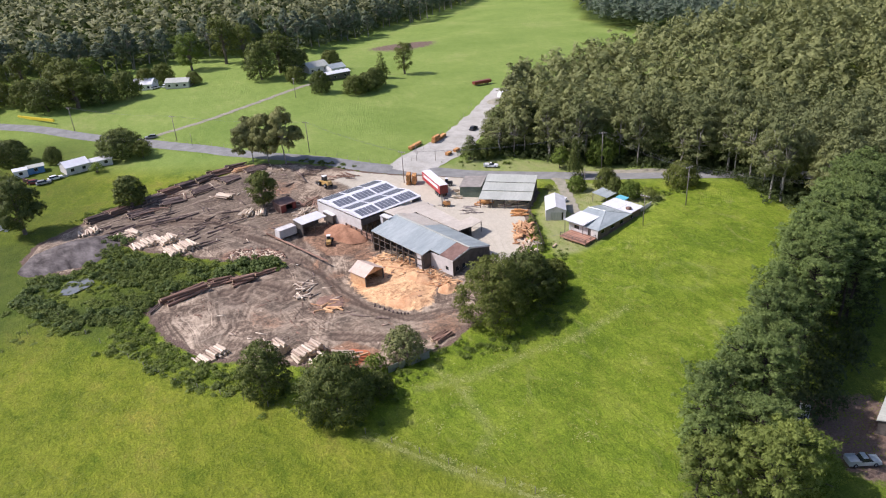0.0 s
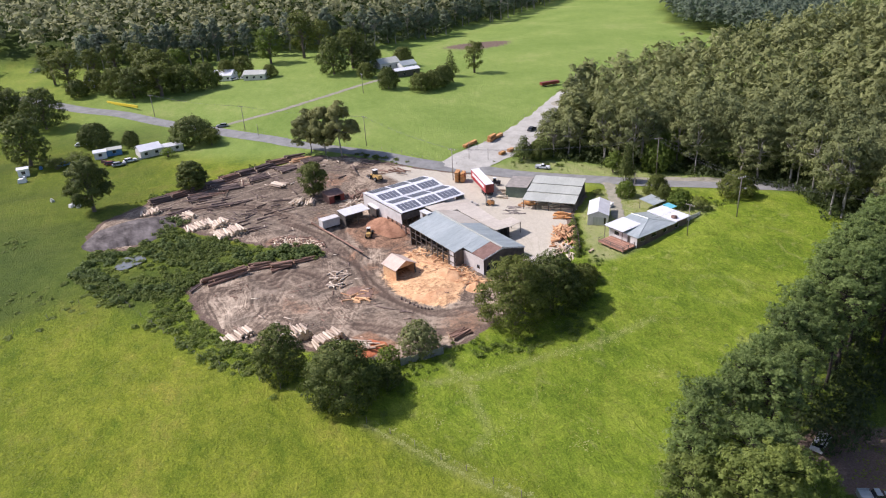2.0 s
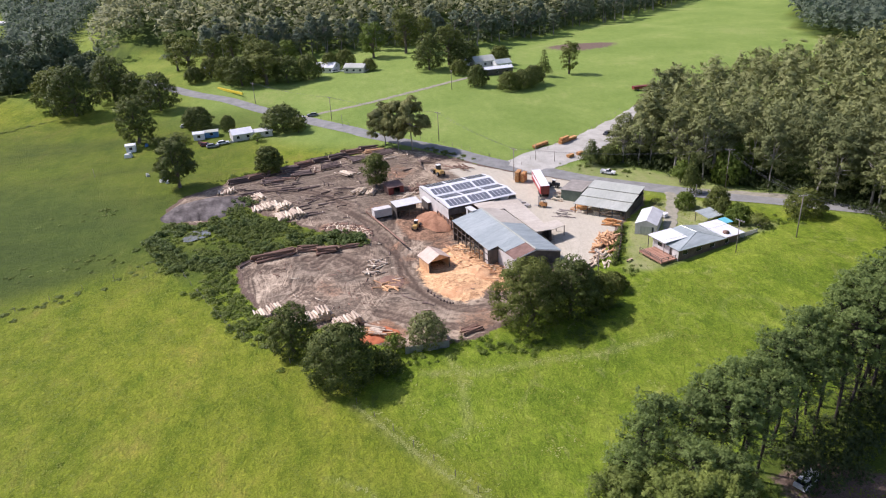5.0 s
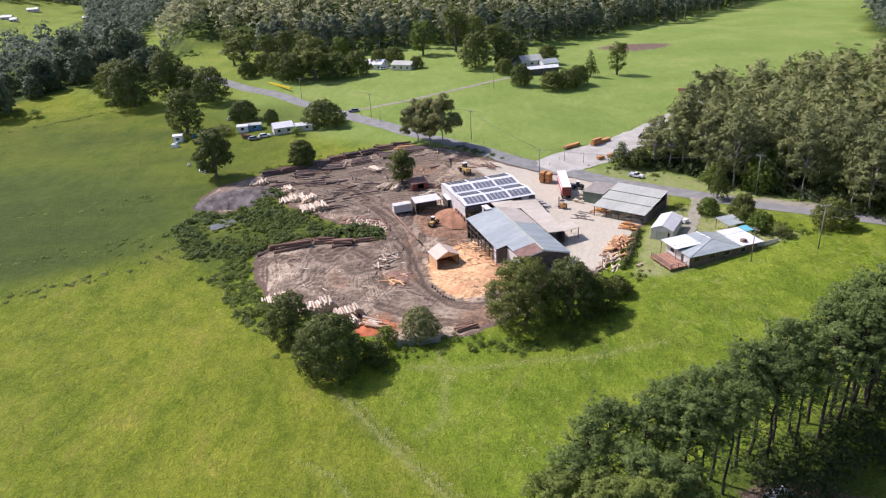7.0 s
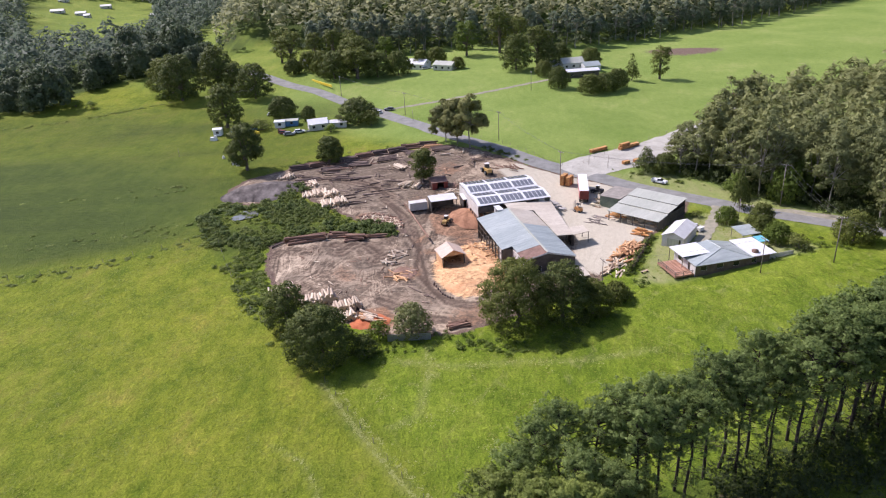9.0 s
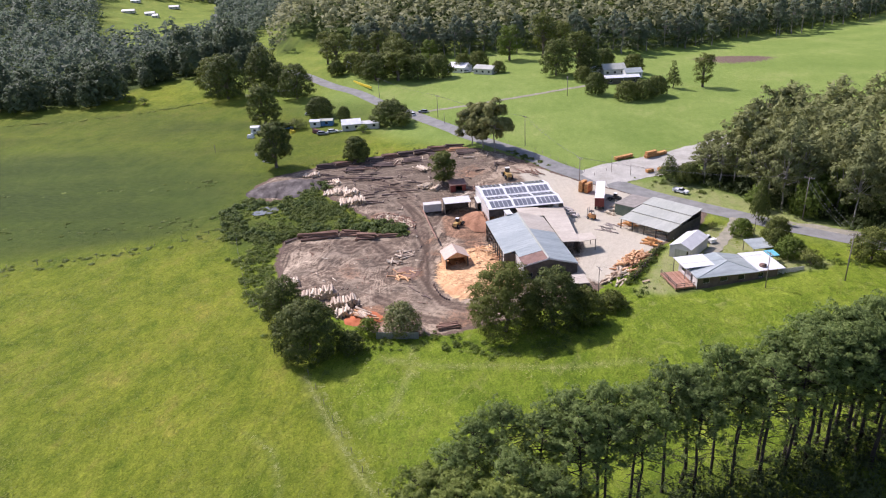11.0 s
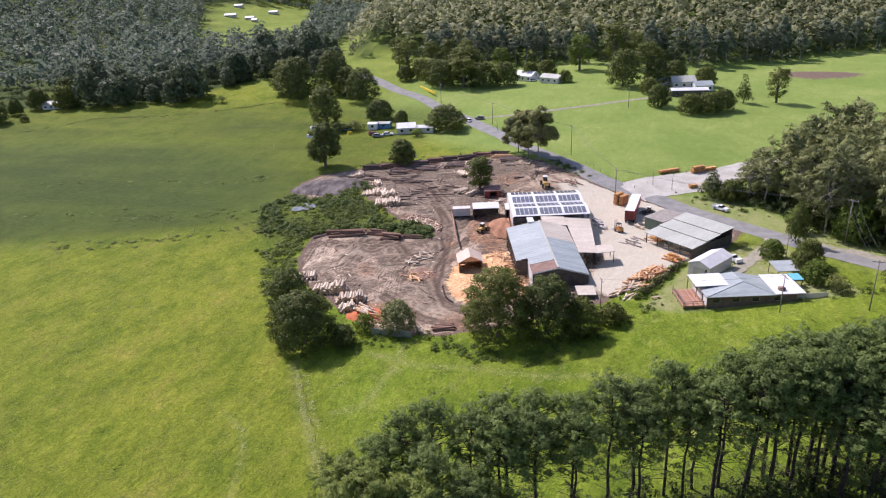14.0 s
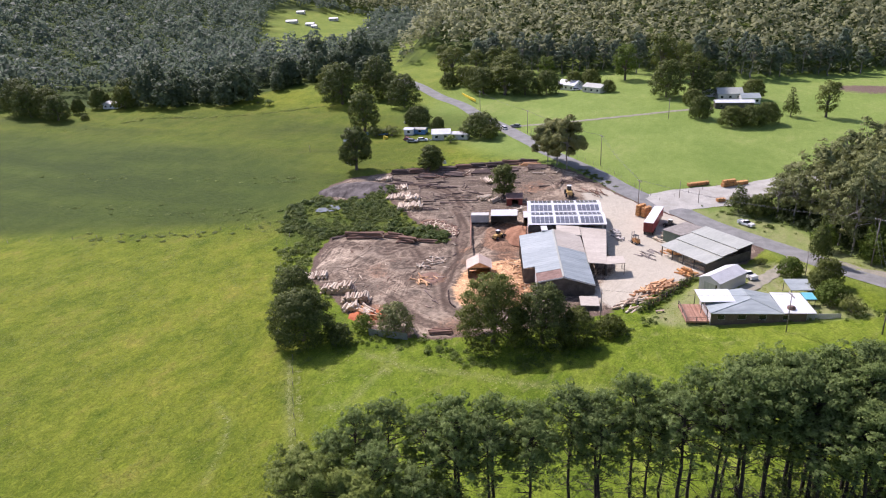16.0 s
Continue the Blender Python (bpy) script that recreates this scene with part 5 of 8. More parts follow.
def tree_meshes(kind, h, rad, seed, leaf=0.5, per=14):
    """Trunk mesh data and crown arrays of one tree at the origin."""
    r = np.random.default_rng(seed)
    sh, clumps = Shape(), []
    if kind == "dome":
        limb(sh, (0, 0, -0.3), (0.1, 0.1, 0.6 * h), 0.035 * h, 0.015 * h, r)
        n = 140
        for i in range(n):
            u = (i + 0.5) / n
            a = 2.4 * i + r.uniform(-0.3, 0.3)
            z = h * (0.07 + 0.86 * u)
            wide = rad * (0.82 + 0.18 * math.sin(math.pi * min(1.0, u * 1.5))) * math.sqrt(max(0.03, 1 - (max(0.0, u - 0.35) / 0.68) ** 2.6))
            k = r.uniform(0.66, 0.97)
            c = (wide * k * math.cos(a), wide * k * math.sin(a), z + r.normal() * 0.02 * h)
            clumps.append((c, rad * r.uniform(0.10, 0.22)))
            if i % 12 == 0:
                limb(sh, (0, 0, 0.25 * h), c, 0.012 * h, 0.004 * h, r, 2, 5)
        for z, k in ((0.25, 0.6), (0.45, 0.66), (0.65, 0.55), (0.8, 0.35)):
            clumps.append(((0, 0, z * h), rad * k))
    elif kind == "round":
        base = 0.10 * h
        limb(sh, (0, 0, -0.3), (0.1, 0.1, 0.55 * h), 0.035 * h, 0.018 * h, r)
        n = 48
        for i in range(n):
            a, u = r.uniform(0, 2 * math.pi), r.uniform(-1, 1)
            q = math.sqrt(1 - u * u) ** 0.7
            k = r.uniform(0.55, 0.8)
            prof = 1.0 if u < 0.2 else 1.0 - 0.25 * u
            c = (rad * k * q * prof * math.cos(a), rad * k * q * prof * math.sin(a), base + (h - base) * (0.47 + 0.42 * u))
            clumps.append((c, rad * r.uniform(0.17, 0.32)))
            if i % 5 == 0:
                limb(sh, (0, 0, 0.3 * h), c, 0.014 * h, 0.004 * h, r, 2, 5)
        clumps.append(((0, 0, 0.5 * h), rad * 0.62))
        clumps.append(((0, 0, 0.72 * h), rad * 0.5))
    elif kind == "gum":
        top = 0.5 * h
        limb(sh, (0, 0, -0.3), (r.normal() * 0.3, r.normal() * 0.3, top), 0.0135 * h, 0.009 * h, r, 4, 7, 0.014)
        for i in range(34):
            a = 2.4 * i + r.uniform(-0.4, 0.4)
            k = math.sqrt((i + 0.5) / 34)
            c = (rad * 0.84 * k * math.cos(a), rad * 0.84 * k * math.sin(a), h * (0.92 - 0.50 * k * k + r.uniform(-0.14, 0.04)))
            clumps.append((c, rad * r.uniform(0.17, 0.34)))
            if i % 2 == 0:
                limb(sh, (0, 0, top * r.uniform(0.7, 0.98)), (c[0], c[1], c[2] - 0.03 * h), 0.0055 * h, 0.002 * h, r, 3, 5)
        for i in range(9):
            a, k = r.uniform(0, 6.28), r.uniform(0.35, 0.85)
            clumps.append(((rad * k * math.cos(a), rad * k * math.sin(a), h * r.uniform(0.22, 0.45)), rad * r.uniform(0.16, 0.30)))
    elif kind == "pine":
        lean = r.normal(size=2) * 0.3
        limb(sh, (0, 0, -0.3), (lean[0], lean[1], 0.95 * h), 0.0125 * h, 0.003 * h, r, 6, 7, 0.006)
        n = 52
        for i in range(n):
            u = ((i + 0.5) / n) ** 0.8
            a = 2.4 * i + r.uniform(-0.5, 0.5)
            z = h * (0.50 + 0.45 * u)
            reach = rad * (0.50 + 0.62 * math.sin(math.pi * (0.12 + 0.62 * u))) * math.sqrt(max(0.06, 1 - u ** 3.2)) * r.uniform(0.75, 1.1)
            foot = Vector((lean[0] * z / h, lean[1] * z / h, z))
            tip = foot + Vector((reach * math.cos(a), reach * math.sin(a), reach * (0.12 + 0.30 * u)))
            limb(sh, foot, tip, 0.0036 * h, 0.0012 * h, r, 2, 4)
            for t in ((0.55, 0.78, 1.0) if u > 0.28 else (0.7, 1.0)):
                c = foot.lerp(tip, t) + Vector(r.normal(size=3)) * 0.10 * rad
                clumps.append(((c.x, c.y, c.z + 0.15), rad * r.uniform(0.12, 0.20)))
        clumps += [((lean[0] + r.normal() * 0.2 * rad, lean[1] + r.normal() * 0.2 * rad, h * r.uniform(0.93, 0.99)), rad * r.uniform(0.14, 0.20)) for i in range(7)]
        for i in range(22):
            a, z = r.uniform(0, 6.28), h * r.uniform(0.14, 0.5)
            q = rad * r.uniform(0.2, 0.75)
            tip = (q * math.cos(a), q * math.sin(a), z + r.uniform(-0.3, 0.4))
            sh.tube((lean[0] * z / h, lean[1] * z / h, z), tip, 0.05, 0.02, 4, False)
            if i % 3 == 0:
                clumps.append((tip, rad * r.uniform(0.12, 0.22)))
    elif kind == "cone":
        limb(sh, (0, 0, -0.3), (0, 0, 0.9 * h), 0.02 * h, 0.004 * h, r)
        for i in range(26):
            u = (i + 0.5) / 26
            a = 2.4 * i
            w = rad * (1 - 0.8 * u)
            clumps.append(((0.6 * w * math.cos(a), 0.6 * w * math.sin(a), h * (0.12 + 0.82 * u)), max(0.2 * rad, 0.52 * w)))
    elif kind == "canopy":
        for i in range(11):
            a = 2.4 * i + r.uniform(-0.3, 0.3)
            k = math.sqrt((i + 0.2) / 11)
            clumps.append(((rad * 0.72 * k * math.cos(a), rad * 0.72 * k * math.sin(a), h * (0.86 - 0.42 * k * k + r.uniform(-0.07, 0.05))), rad * r.uniform(0.30, 0.44)))
    elif kind == "lump":
        for i in range(9):
            u = (i + 0.5) / 9
            a = 2.4 * i + r.uniform(-0.3, 0.3)
            w = rad * 0.62 * math.sqrt(max(0.02, 1 - (max(0.0, u - 0.3) / 0.72) ** 2))
            clumps.append(((w * math.cos(a), w * math.sin(a), h * (0.30 + 0.58 * u)), rad * r.uniform(0.36, 0.52)))
    elif kind == "bush":
        for i in range(9):
            a = 2.4 * i
            k = math.sqrt((i + 0.3) / 9)
            c = (rad * 0.7 * k * math.cos(a), rad * 0.7 * k * math.sin(a), h * r.uniform(0.3, 0.62) * (1.15 - 0.4 * k))
            clumps.append((c, rad * r.uniform(0.28, 0.46)))
            limb(sh, (0, 0, -0.1), c, 0.02 * h, 0.008 * h, r, 2, 5)
    middle = (0, 0, h * (0.62 if kind in ("pine", "gum") else -0.6 if kind in ("lump", "canopy") else -0.9 if kind == "bush" else 0.42))
    v, f = crown(clumps, per, leaf, r, 0.75, middle, *((0.25, 0.9) if kind in ("lump", "canopy", "bush") else (0.45, 0.7)))
    return sh, v, f


def tree_thing(name, x, y, kind, h, rad, seed, leafmat, barkmat, label, leaf=0.5, per=14, group="", rz=0.0, category="tree"):
    sh, v, f = tree_meshes(kind, h, rad, seed, leaf, per)
    t = thing(name, x, y, gz(x, y), rz, label, category, group)
    part("trunk", sh, barkmat, t, "", True)
    cr = new("crown", array_mesh("crown", v, f, leafmat))
    cr.parent = t
    return t


def trees(name, spots, kind, leafmat, barkmat, label, leaf, per, variants=3, group=""):
    """Like trees at (x, y, height, radius): a few are modelled, the others are turned and scaled copies."""
    made = []
    for i, (x, y, h, rad) in enumerate(spots):
        if i < variants:
            t = tree_thing(name, x, y, kind, h, rad, 100 + 17 * i + len(spots), leafmat, barkmat, label, leaf, per, group)
            made.append((t, h, rad))
        else:
            src, h0, r0 = made[i % variants]
            c = copy_thing(src, pose(x, y, gz(x, y), 0, 0, (i * 137.5) % 360))
            c.scale = (rad / r0, rad / r0, h / h0)
    return made


# the trees round the yard
tree_thing("broad_tree", 14.8, 117.1, "dome", 14.4, 7.5, 3, M_LEAF, M_TRUNK, "large dense green tree beside the yard", 0.27, 74)
tree_thing("broad_tree", 24.2, 119.9, "dome", 12.2, 6.4, 5, M_LEAF_DARK, M_TRUNK, "dense dark tree at the yard's edge", 0.27, 74)
tree_thing("broad_tree", 30.2, 121.6, "dome", 7.6, 4.2, 4, M_LEAF, M_TRUNK, "low spreading green tree at the yard's edge", 0.27, 74)
tree_thing("broad_tree", -21.3, 105.4, "dome", 11.2, 7.0, 6, M_LEAF_DARK, M_TRUNK, "bushy very dark green tree in the meadow corner", 0.27, 74)
tree_thing("broad_tree", -30.6, 117.4, "dome", 10.4, 4.9, 8, M_LEAF_DARK, M_TRUNK, "dark green tree at the log yard's edge", 0.27, 74)
tree_thing("bush", -13.4, 106.8, "dome", 4.4, 2.7, 19, M_LEAF_DARK, M_TRUNK, "dark shrub grown against the meadow tree", 0.27, 74, "", 0, "bush")
tree_thing("grey_bush", -5.4, 114.9, "dome", 6.4, 4.2, 9, M_LEAF_GUM, M_TRUNK, "grey-green bushy tree beside the yard fence", 0.3, 40, "", 0, "bush")
tree_thing("bush", -11.6, 113.2, "dome", 3.8, 2.4, 10, M_LEAF_LIME, M_TRUNK, "light green shrub beside the yard fence", 0.3, 30, "", 0, "bush")
tree_thing("bush", 35.6, 127.0, "dome", 3.8, 3.4, 11, M_LEAF, M_TRUNK, "green shrub below the timber stacks", 0.34, 34, "", 0, "bush")
tree_thing("yard_tree", -11.4, 204.8, "round", 11.0, 5.2, 12, M_LEAF, M_TRUNK, "lone leafy tree in the log yard", 0.42, 44)
trees("gum_tree", [(-6.6, 241.5, 15.5, 6.0), (-2.2, 237.6, 18.0, 6.6), (2.4, 232.8, 19.0, 6.6)], "gum", M_LEAF_GUM_PALE, M_TRUNK_GUM, "tall gum tree with pale trunk beside the road", 0.6, 52, 3, "gums by the road")
tree_thing("paddock_tree", -45.6, 226.8, "dome", 9.4, 4.8, 15, M_LEAF_DARK, M_TRUNK, "round dark green tree at the log yard's edge", 0.4, 60)
tree_thing("paddock_tree", -73.4, 221.1, "round", 17, 7.2, 16, M_LEAF_DARK, M_TRUNK, "tall dark tree standing alone in the pasture", 0.5, 42)
tree_thing("paddock_tree", -100.3, 276.9, "dome", 19, 7.2, 17, M_LEAF_DARK, M_TRUNK, "tall dense dark tree beside a white shed", 0.7, 14)
# trees near the shacks and houses: x, y, height, radius, kind, leaves
SPOTS = [(-45.3, 278.6, 10, 8.5, "dome", 0), (-38.8, 272.5, 6.5, 4.2, "round", 1), (-80.4, 291.4, 8.5, 6.5, "dome", 0), (-67.4, 284.5, 6, 3.2, "dome", 0), (-84.2, 271.7, 5, 5, "bush", 1), (-54.2, 266.3, 4, 3.4, "bush", 2),
         (-90.2, 268.6, 5, 4.5, "bush", 1), (-102.4, 323.2, 17, 9, "dome", 0), (-138.5, 323.2, 22, 11, "dome", 0), (-126.3, 340.7, 22, 10, "dome", 0), (-116.3, 335.8, 15, 8, "dome", 0), (-150.4, 335.8, 18, 10, "dome", 1),
         (39.7, 316.6, 9.5, 5.2, "dome", 0), (52.6, 307.8, 8, 6, "dome", 1), (59.7, 311.4, 8, 6.5, "dome", 0), (65.8, 317.1, 8.5, 5.5, "dome", 0), (75.1, 333.4, 13, 4.2, "cone", 1), (89.2, 338.9, 17, 6.2, "round", 1),
         (45.9, 380.3, 9, 6, "dome", 0), (60.1, 367.4, 9, 6, "dome", 1), (34.8, 340.3, 7, 5, "dome", 1), (21.9, 354.9, 18, 8.5, "dome", 0), (32.9, 362.7, 22, 9, "round", 1), (37.9, 358.7, 13, 7, "dome", 0),
         (-4.5, 398.8, 20, 8.5, "round", 2), (14.0, 404.7, 27, 9, "round", 1), (23.9, 402.7, 22, 8, "round", 1), (-70.3, 353.8, 14, 8, "dome", 0), (-58.6, 353.6, 17, 9.5, "round", 1), (-48.7, 357.1, 13, 8, "dome", 0), (-38.6, 362.3, 12, 7.5, "dome", 0),
         (-78.1, 362.4, 12, 7, "dome", 1), (-61.0, 365.0, 19, 12.5, "dome", 1), (-109.0, 394.0, 20, 6.5, "round", 1), (-101.0, 387.0, 20, 9.5, "round", 1), (-91.5, 401.0, 16, 6.2, "round", 1), (-81.8, 408.0, 17.5, 6.8, "round", 1), (-71.0, 404.0, 18, 6.4, "round", 1), (-52.0, 412.0, 13, 6, "round", 2), (-87.8, 371.2, 10, 6, "dome", 1), (-28.3, 379.7, 9, 5, "dome", 1), (-8.0, 367.1, 6, 4, "dome", 1), (-20.1, 383.4, 9, 6, "dome", 1), (-94.9, 365.5, 8, 5, "dome", 0),
         (69.0, 165.6, 4.6, 2.9, "dome", 2), (76.0, 161.5, 6.2, 3.4, "dome", 1), (76.0, 151.1, 5, 3.4, "dome", 2), (79.0, 147.0, 4.0, 3.0, "bush", 1), (74.0, 155.1, 5.5, 2.6, "dome", 1), (92.5, 150.0, 7, 5, "dome", 1),
         (57.5, 208.3, 8, 4.5, "cone", 0), (62.6, 206.7, 6, 4, "dome", 0), (75.5, 176.0, 12, 3.0, "cone", 0), (77.0, 185.5, 7, 3.6, "round", 2), (89.0, 180.5, 10, 5.2, "dome", 2), (95.0, 184.0, 12, 6, "dome", 2), (63.0, 170.6, 2.2, 1.8, "bush", 1),
         (-278.4, 264.5, 14, 8, "dome", 0), (-291.4, 270.4, 16, 9, "dome", 1), (-302.5, 268.0, 18, 10, "dome", 0), (-281.6, 281.0, 8, 4, "dome", 0), (-317.3, 274.4, 20, 11, "dome", 0), (-265.1, 270.1, 3, 2.4, "dome", 1),
         (-280.5, 295.0, 11, 6, "dome", 0), (-263.5, 296.5, 12, 6.5, "dome", 1), (-270.5, 306.0, 15, 8, "dome", 0), (-192.0, 322.0, 4, 3.4, "bush", 2), (-181.5, 318.0, 4.5, 3.6, "bush", 2)]
proto = {}
for i, (x, y, h, rad, kind, lf) in enumerate(SPOTS):
    mats = (M_LEAF_DARK, M_LEAF, M_LEAF_LIME)
    words = ("dense dark green", "leafy green", "light green")[lf]
    size = "small" if h < 7 else "tall" if h > 15 else "mid-sized"
    noun, shape_word = ("shrub", "bush") if kind == "bush" else ("tree", "tree")
    where = "beside the far houses" if y > 290 else "near the scattered shacks" if x < -30 and x > -110 else "on the valley's edge" if x < -110 else "near the road verge"
    lb = f"{size} {words} {noun} {where}"
    key = (kind, lf, h > 12)
    if key in proto:
        src, h0, r0 = proto[key]
        c = copy_thing(src, pose(x, y, gz(x, y), 0, 0, (i * 137.5) % 360))
        c.scale = (rad / r0, rad / r0, h / h0)
        tagged(c, lb)
    else:
        t = tree_thing("bush" if kind == "bush" else "tree", x, y, kind, h, rad, 500 + i, mats[lf], M_TRUNK, lb, 0.10 + 0.04 * rad + 0.08, 210 / rad ** 1.2, "", 0, shape_word)
        proto[key] = (t, h, rad)


def forest(name, spots, archetypes, mat, label):
    """One mesh of many crowns: each spot (x, y, scale, turn) takes one of the modelled crowns."""
    vs, fs, k = [], [], 0
    for i, (x, y, z, s, sz, a) in enumerate(spots):
        v, f = archetypes[i % len(archetypes)]
        c, sn = math.cos(a), math.sin(a)
        w = np.empty_like(v)
        w[:, 0] = (v[:, 0] * c - v[:, 1] * sn) * s + x
        w[:, 1] = (v[:, 0] * sn + v[:, 1] * c) * s + y
        w[:, 2] = v[:, 2] * sz + z
        w[:, 3] = v[:, 3] * c - v[:, 4] * sn
        w[:, 4] = v[:, 3] * sn + v[:, 4] * c
        w[:, 5] = v[:, 5]
        vs.append(w)
        fs.append(f + k)
        k += len(v)
    return tagged(new(name, array_mesh(name, np.concatenate(vs), np.concatenate(fs), mat)), label, "forest", "", "stuff")


M_LEAF_EDGE = foliage("wood_edge_leaves", (0.070, 0.098, 0.058), (0.120, 0.158, 0.092), (0.19, 0.228, 0.135), 0.3, 1.2, 0.36, 0.2)


def scatter(x0, x1, y0, y1, step, test, r):
    xs, ys = np.meshgrid(np.arange(x0, x1, step), np.arange(y0, y1, step))
    xs = xs + r.uniform(-0.45, 0.45, xs.shape) * step
    ys = ys + r.uniform(-0.45, 0.45, ys.shape) * step
    ok = test(xs, ys)
    return xs[ok], ys[ok]


r = np.random.default_rng(21)
fx, fy = scatter(50, 480, 50, 420, 5.4, lambda a, b: (signed(a, b, FOREST_R) > 1.5) & (a < 330) & (b < 330) & (a - 10 < 1.35 * b), r)
near = np.hypot(fx - 10, fy - 20)
arch_near = [tree_meshes("gum", 22, 5.2, 300 + i, 0.5, 15)[1:] for i in range(5)]
arch_far = [tree_meshes("canopy", 22, 5.4, 320 + i, 1.2, 2.5)[1:] for i in range(5)]
edge = signed(fx, fy, FOREST_R)
spots_near, spots_far, edge_spots = [], [], []
for x, y, d, e in zip(fx, fy, near, edge):
    s = r.uniform(0.75, 1.15)
    h = r.uniform(0.78, 1.12)
    row = (x, y, gz(x, y), s, h, r.uniform(0, 6.28))
    if e < 6 and x < 115 and y > 100:
        edge_spots.append((x, y, 22 * h * (0.48 + 0.52 * float(S((x - 62) / 26))), 5.2 * s * (0.75 + 0.25 * float(S((x - 62) / 26)))))
    elif d < 190:
        spots_near.append(row)
    else:
        spots_far.append(row)
forest("gum_forest", spots_near, arch_near, M_LEAF_GUM, "dense olive-brown eucalypt forest canopy")
forest("gum_forest_hill", spots_far, arch_far, M_LEAF_GUM, "eucalypt forest on the far hillside")
trees("forest_gum", edge_spots[:90], "gum", M_LEAF_GUM, M_TRUNK_GUM, "tall gum tree at the forest edge", 0.5, 24, 6, "forest edge gums")

qx, qy = scatter(230, 470, 210, 600, 7.2, lambda a, b: (signed(a, b, FAR_BLOCK) > 1) & (a < 0.75 * b + 60), r)
arch_block = [tree_meshes("lump", 20, 4.6, 380 + i, 1.6, 1.5)[1:] for i in range(5)]
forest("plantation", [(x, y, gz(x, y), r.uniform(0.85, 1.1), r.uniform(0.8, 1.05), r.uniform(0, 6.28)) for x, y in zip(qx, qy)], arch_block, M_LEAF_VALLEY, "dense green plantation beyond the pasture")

# back hills
r = np.random.default_rng(22)


def back(a, b):
    e = back_edge(a)
    return (b > e + 4) & (b < e + 190) & (a < 0.8 * b) & (-a < 1.0 * b) & (signed(a, b, CORRIDOR) < 0)


bx, by = scatter(-900, 720, 420, 1300, 9.2, back, r)
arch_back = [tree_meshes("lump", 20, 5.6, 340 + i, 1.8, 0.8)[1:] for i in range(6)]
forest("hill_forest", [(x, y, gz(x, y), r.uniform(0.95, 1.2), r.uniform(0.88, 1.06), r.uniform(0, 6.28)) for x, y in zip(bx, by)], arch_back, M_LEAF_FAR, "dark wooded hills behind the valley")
foot = []
for i in range(46):
    x = -95 + 8.2 * i + r.normal() * 2.5
    foot.append((x, float(back_edge(x)) - 3 + r.normal() * 4, r.uniform(17, 27), r.uniform(4.2, 6.4)))
foot += [(-39.2, 424.0, 25, 5.0), (-31.5, 426.0, 22.5, 4.4), (-63.0, 420.0, 21, 5.4), (-87.0, 424.0, 22, 5.6), (-96.0, 415.0, 20, 5.0)]
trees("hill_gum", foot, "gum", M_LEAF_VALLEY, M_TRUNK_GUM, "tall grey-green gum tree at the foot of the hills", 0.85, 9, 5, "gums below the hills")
# valley woods on the far side of the paddock, with a clearing and a cut for the road


def valley(a, b):
    open_ground = (signed(a, b, CLEAR) > 0) | (((a + 300) / 40) ** 2 + ((b - 300) / 22) ** 2 < 1)
    return (signed(a, b, LEFTWOOD) > 0) & ~open_ground & (b < 880) & (-a < 1.15 * b + 60)


lx, ly = scatter(-900, -110, 240, 880, 12.0, valley, r)
arch_valley = [tree_meshes("lump", 15, 6.4, 360 + i, 1.5, 1.1)[1:] for i in range(5)]
near_v = [(x, y, gz(x, y), s, s * r.uniform(0.75, 1.2), r.uniform(0, 6.28)) for x, y, s in zip(lx, ly, r.uniform(0.55, 1.0, len(lx)) + 0.6 * r.uniform(0, 1, len(lx)) ** 3)]
lead = [v for v in near_v if float(signed(v[0], v[1], LEFTWOOD)) < 34 and v[1] < 470]
rest = [v for v in near_v if not (float(signed(v[0], v[1], LEFTWOOD)) < 34 and v[1] < 470)]
arch_lead = [tree_meshes("dome", 15, 6.6, 390 + i, 0.95, 3.6)[1:] for i in range(5)]
forest("valley_trees", lead, arch_lead, M_LEAF_EDGE, "rounded dark trees along the wood's edge")
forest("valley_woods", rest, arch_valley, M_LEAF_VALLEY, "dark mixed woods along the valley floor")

# pine row between the meadow and the clearing
r = np.random.default_rng(23)
pine_spots = []
for row in range(3):
    x = (15.5, 28.0, 68.0)[row]
    while x < 106:
        t = x - 15
        y = 63.0 + 0.55 * t - 0.0006 * t * t - row * 4.2
        if signed(x, y, clearing) < -1.5:
            pine_spots.append((x + r.normal() * 0.35, y + r.normal() * 0.6, (r.uniform(18.6, 21.4) + 2.8 * float(S((x - 50) / 12)) - 0.03 * (x - 15)) * (1.0 if row < 2 else 0.85), r.uniform(3.0, 3.9) + 0.9 * float(S((x - 50) / 12))))
        x += r.uniform(3.0, 4.4) * (1 + 0.15 * (row == 1) - 0.3 * float(S((x - 48) / 10)))
pine_spots += [(20.5, 59.5, 17.5, 4.0), (13.5, 62.0, 16.5, 3.6), (25, 61, 15, 3.4)]
trees("pine_tree", pine_spots, "pine", M_LEAF_PINE, M_TRUNK_PINE, "tall pine with bare dark trunk and rounded crown", 0.24, 86, 7, "pine row")
trees("young_pine", [(15.2, 53.6, 18.5, 4.4), (11.2, 57.6, 16.0, 4.0), (20.0, 55.0, 17.0, 4.2)], "pine", M_LEAF_PINE_LIGHT, M_TRUNK_PINE, "bright green younger pine with a full crown", 0.27, 86, 3, "young pines")
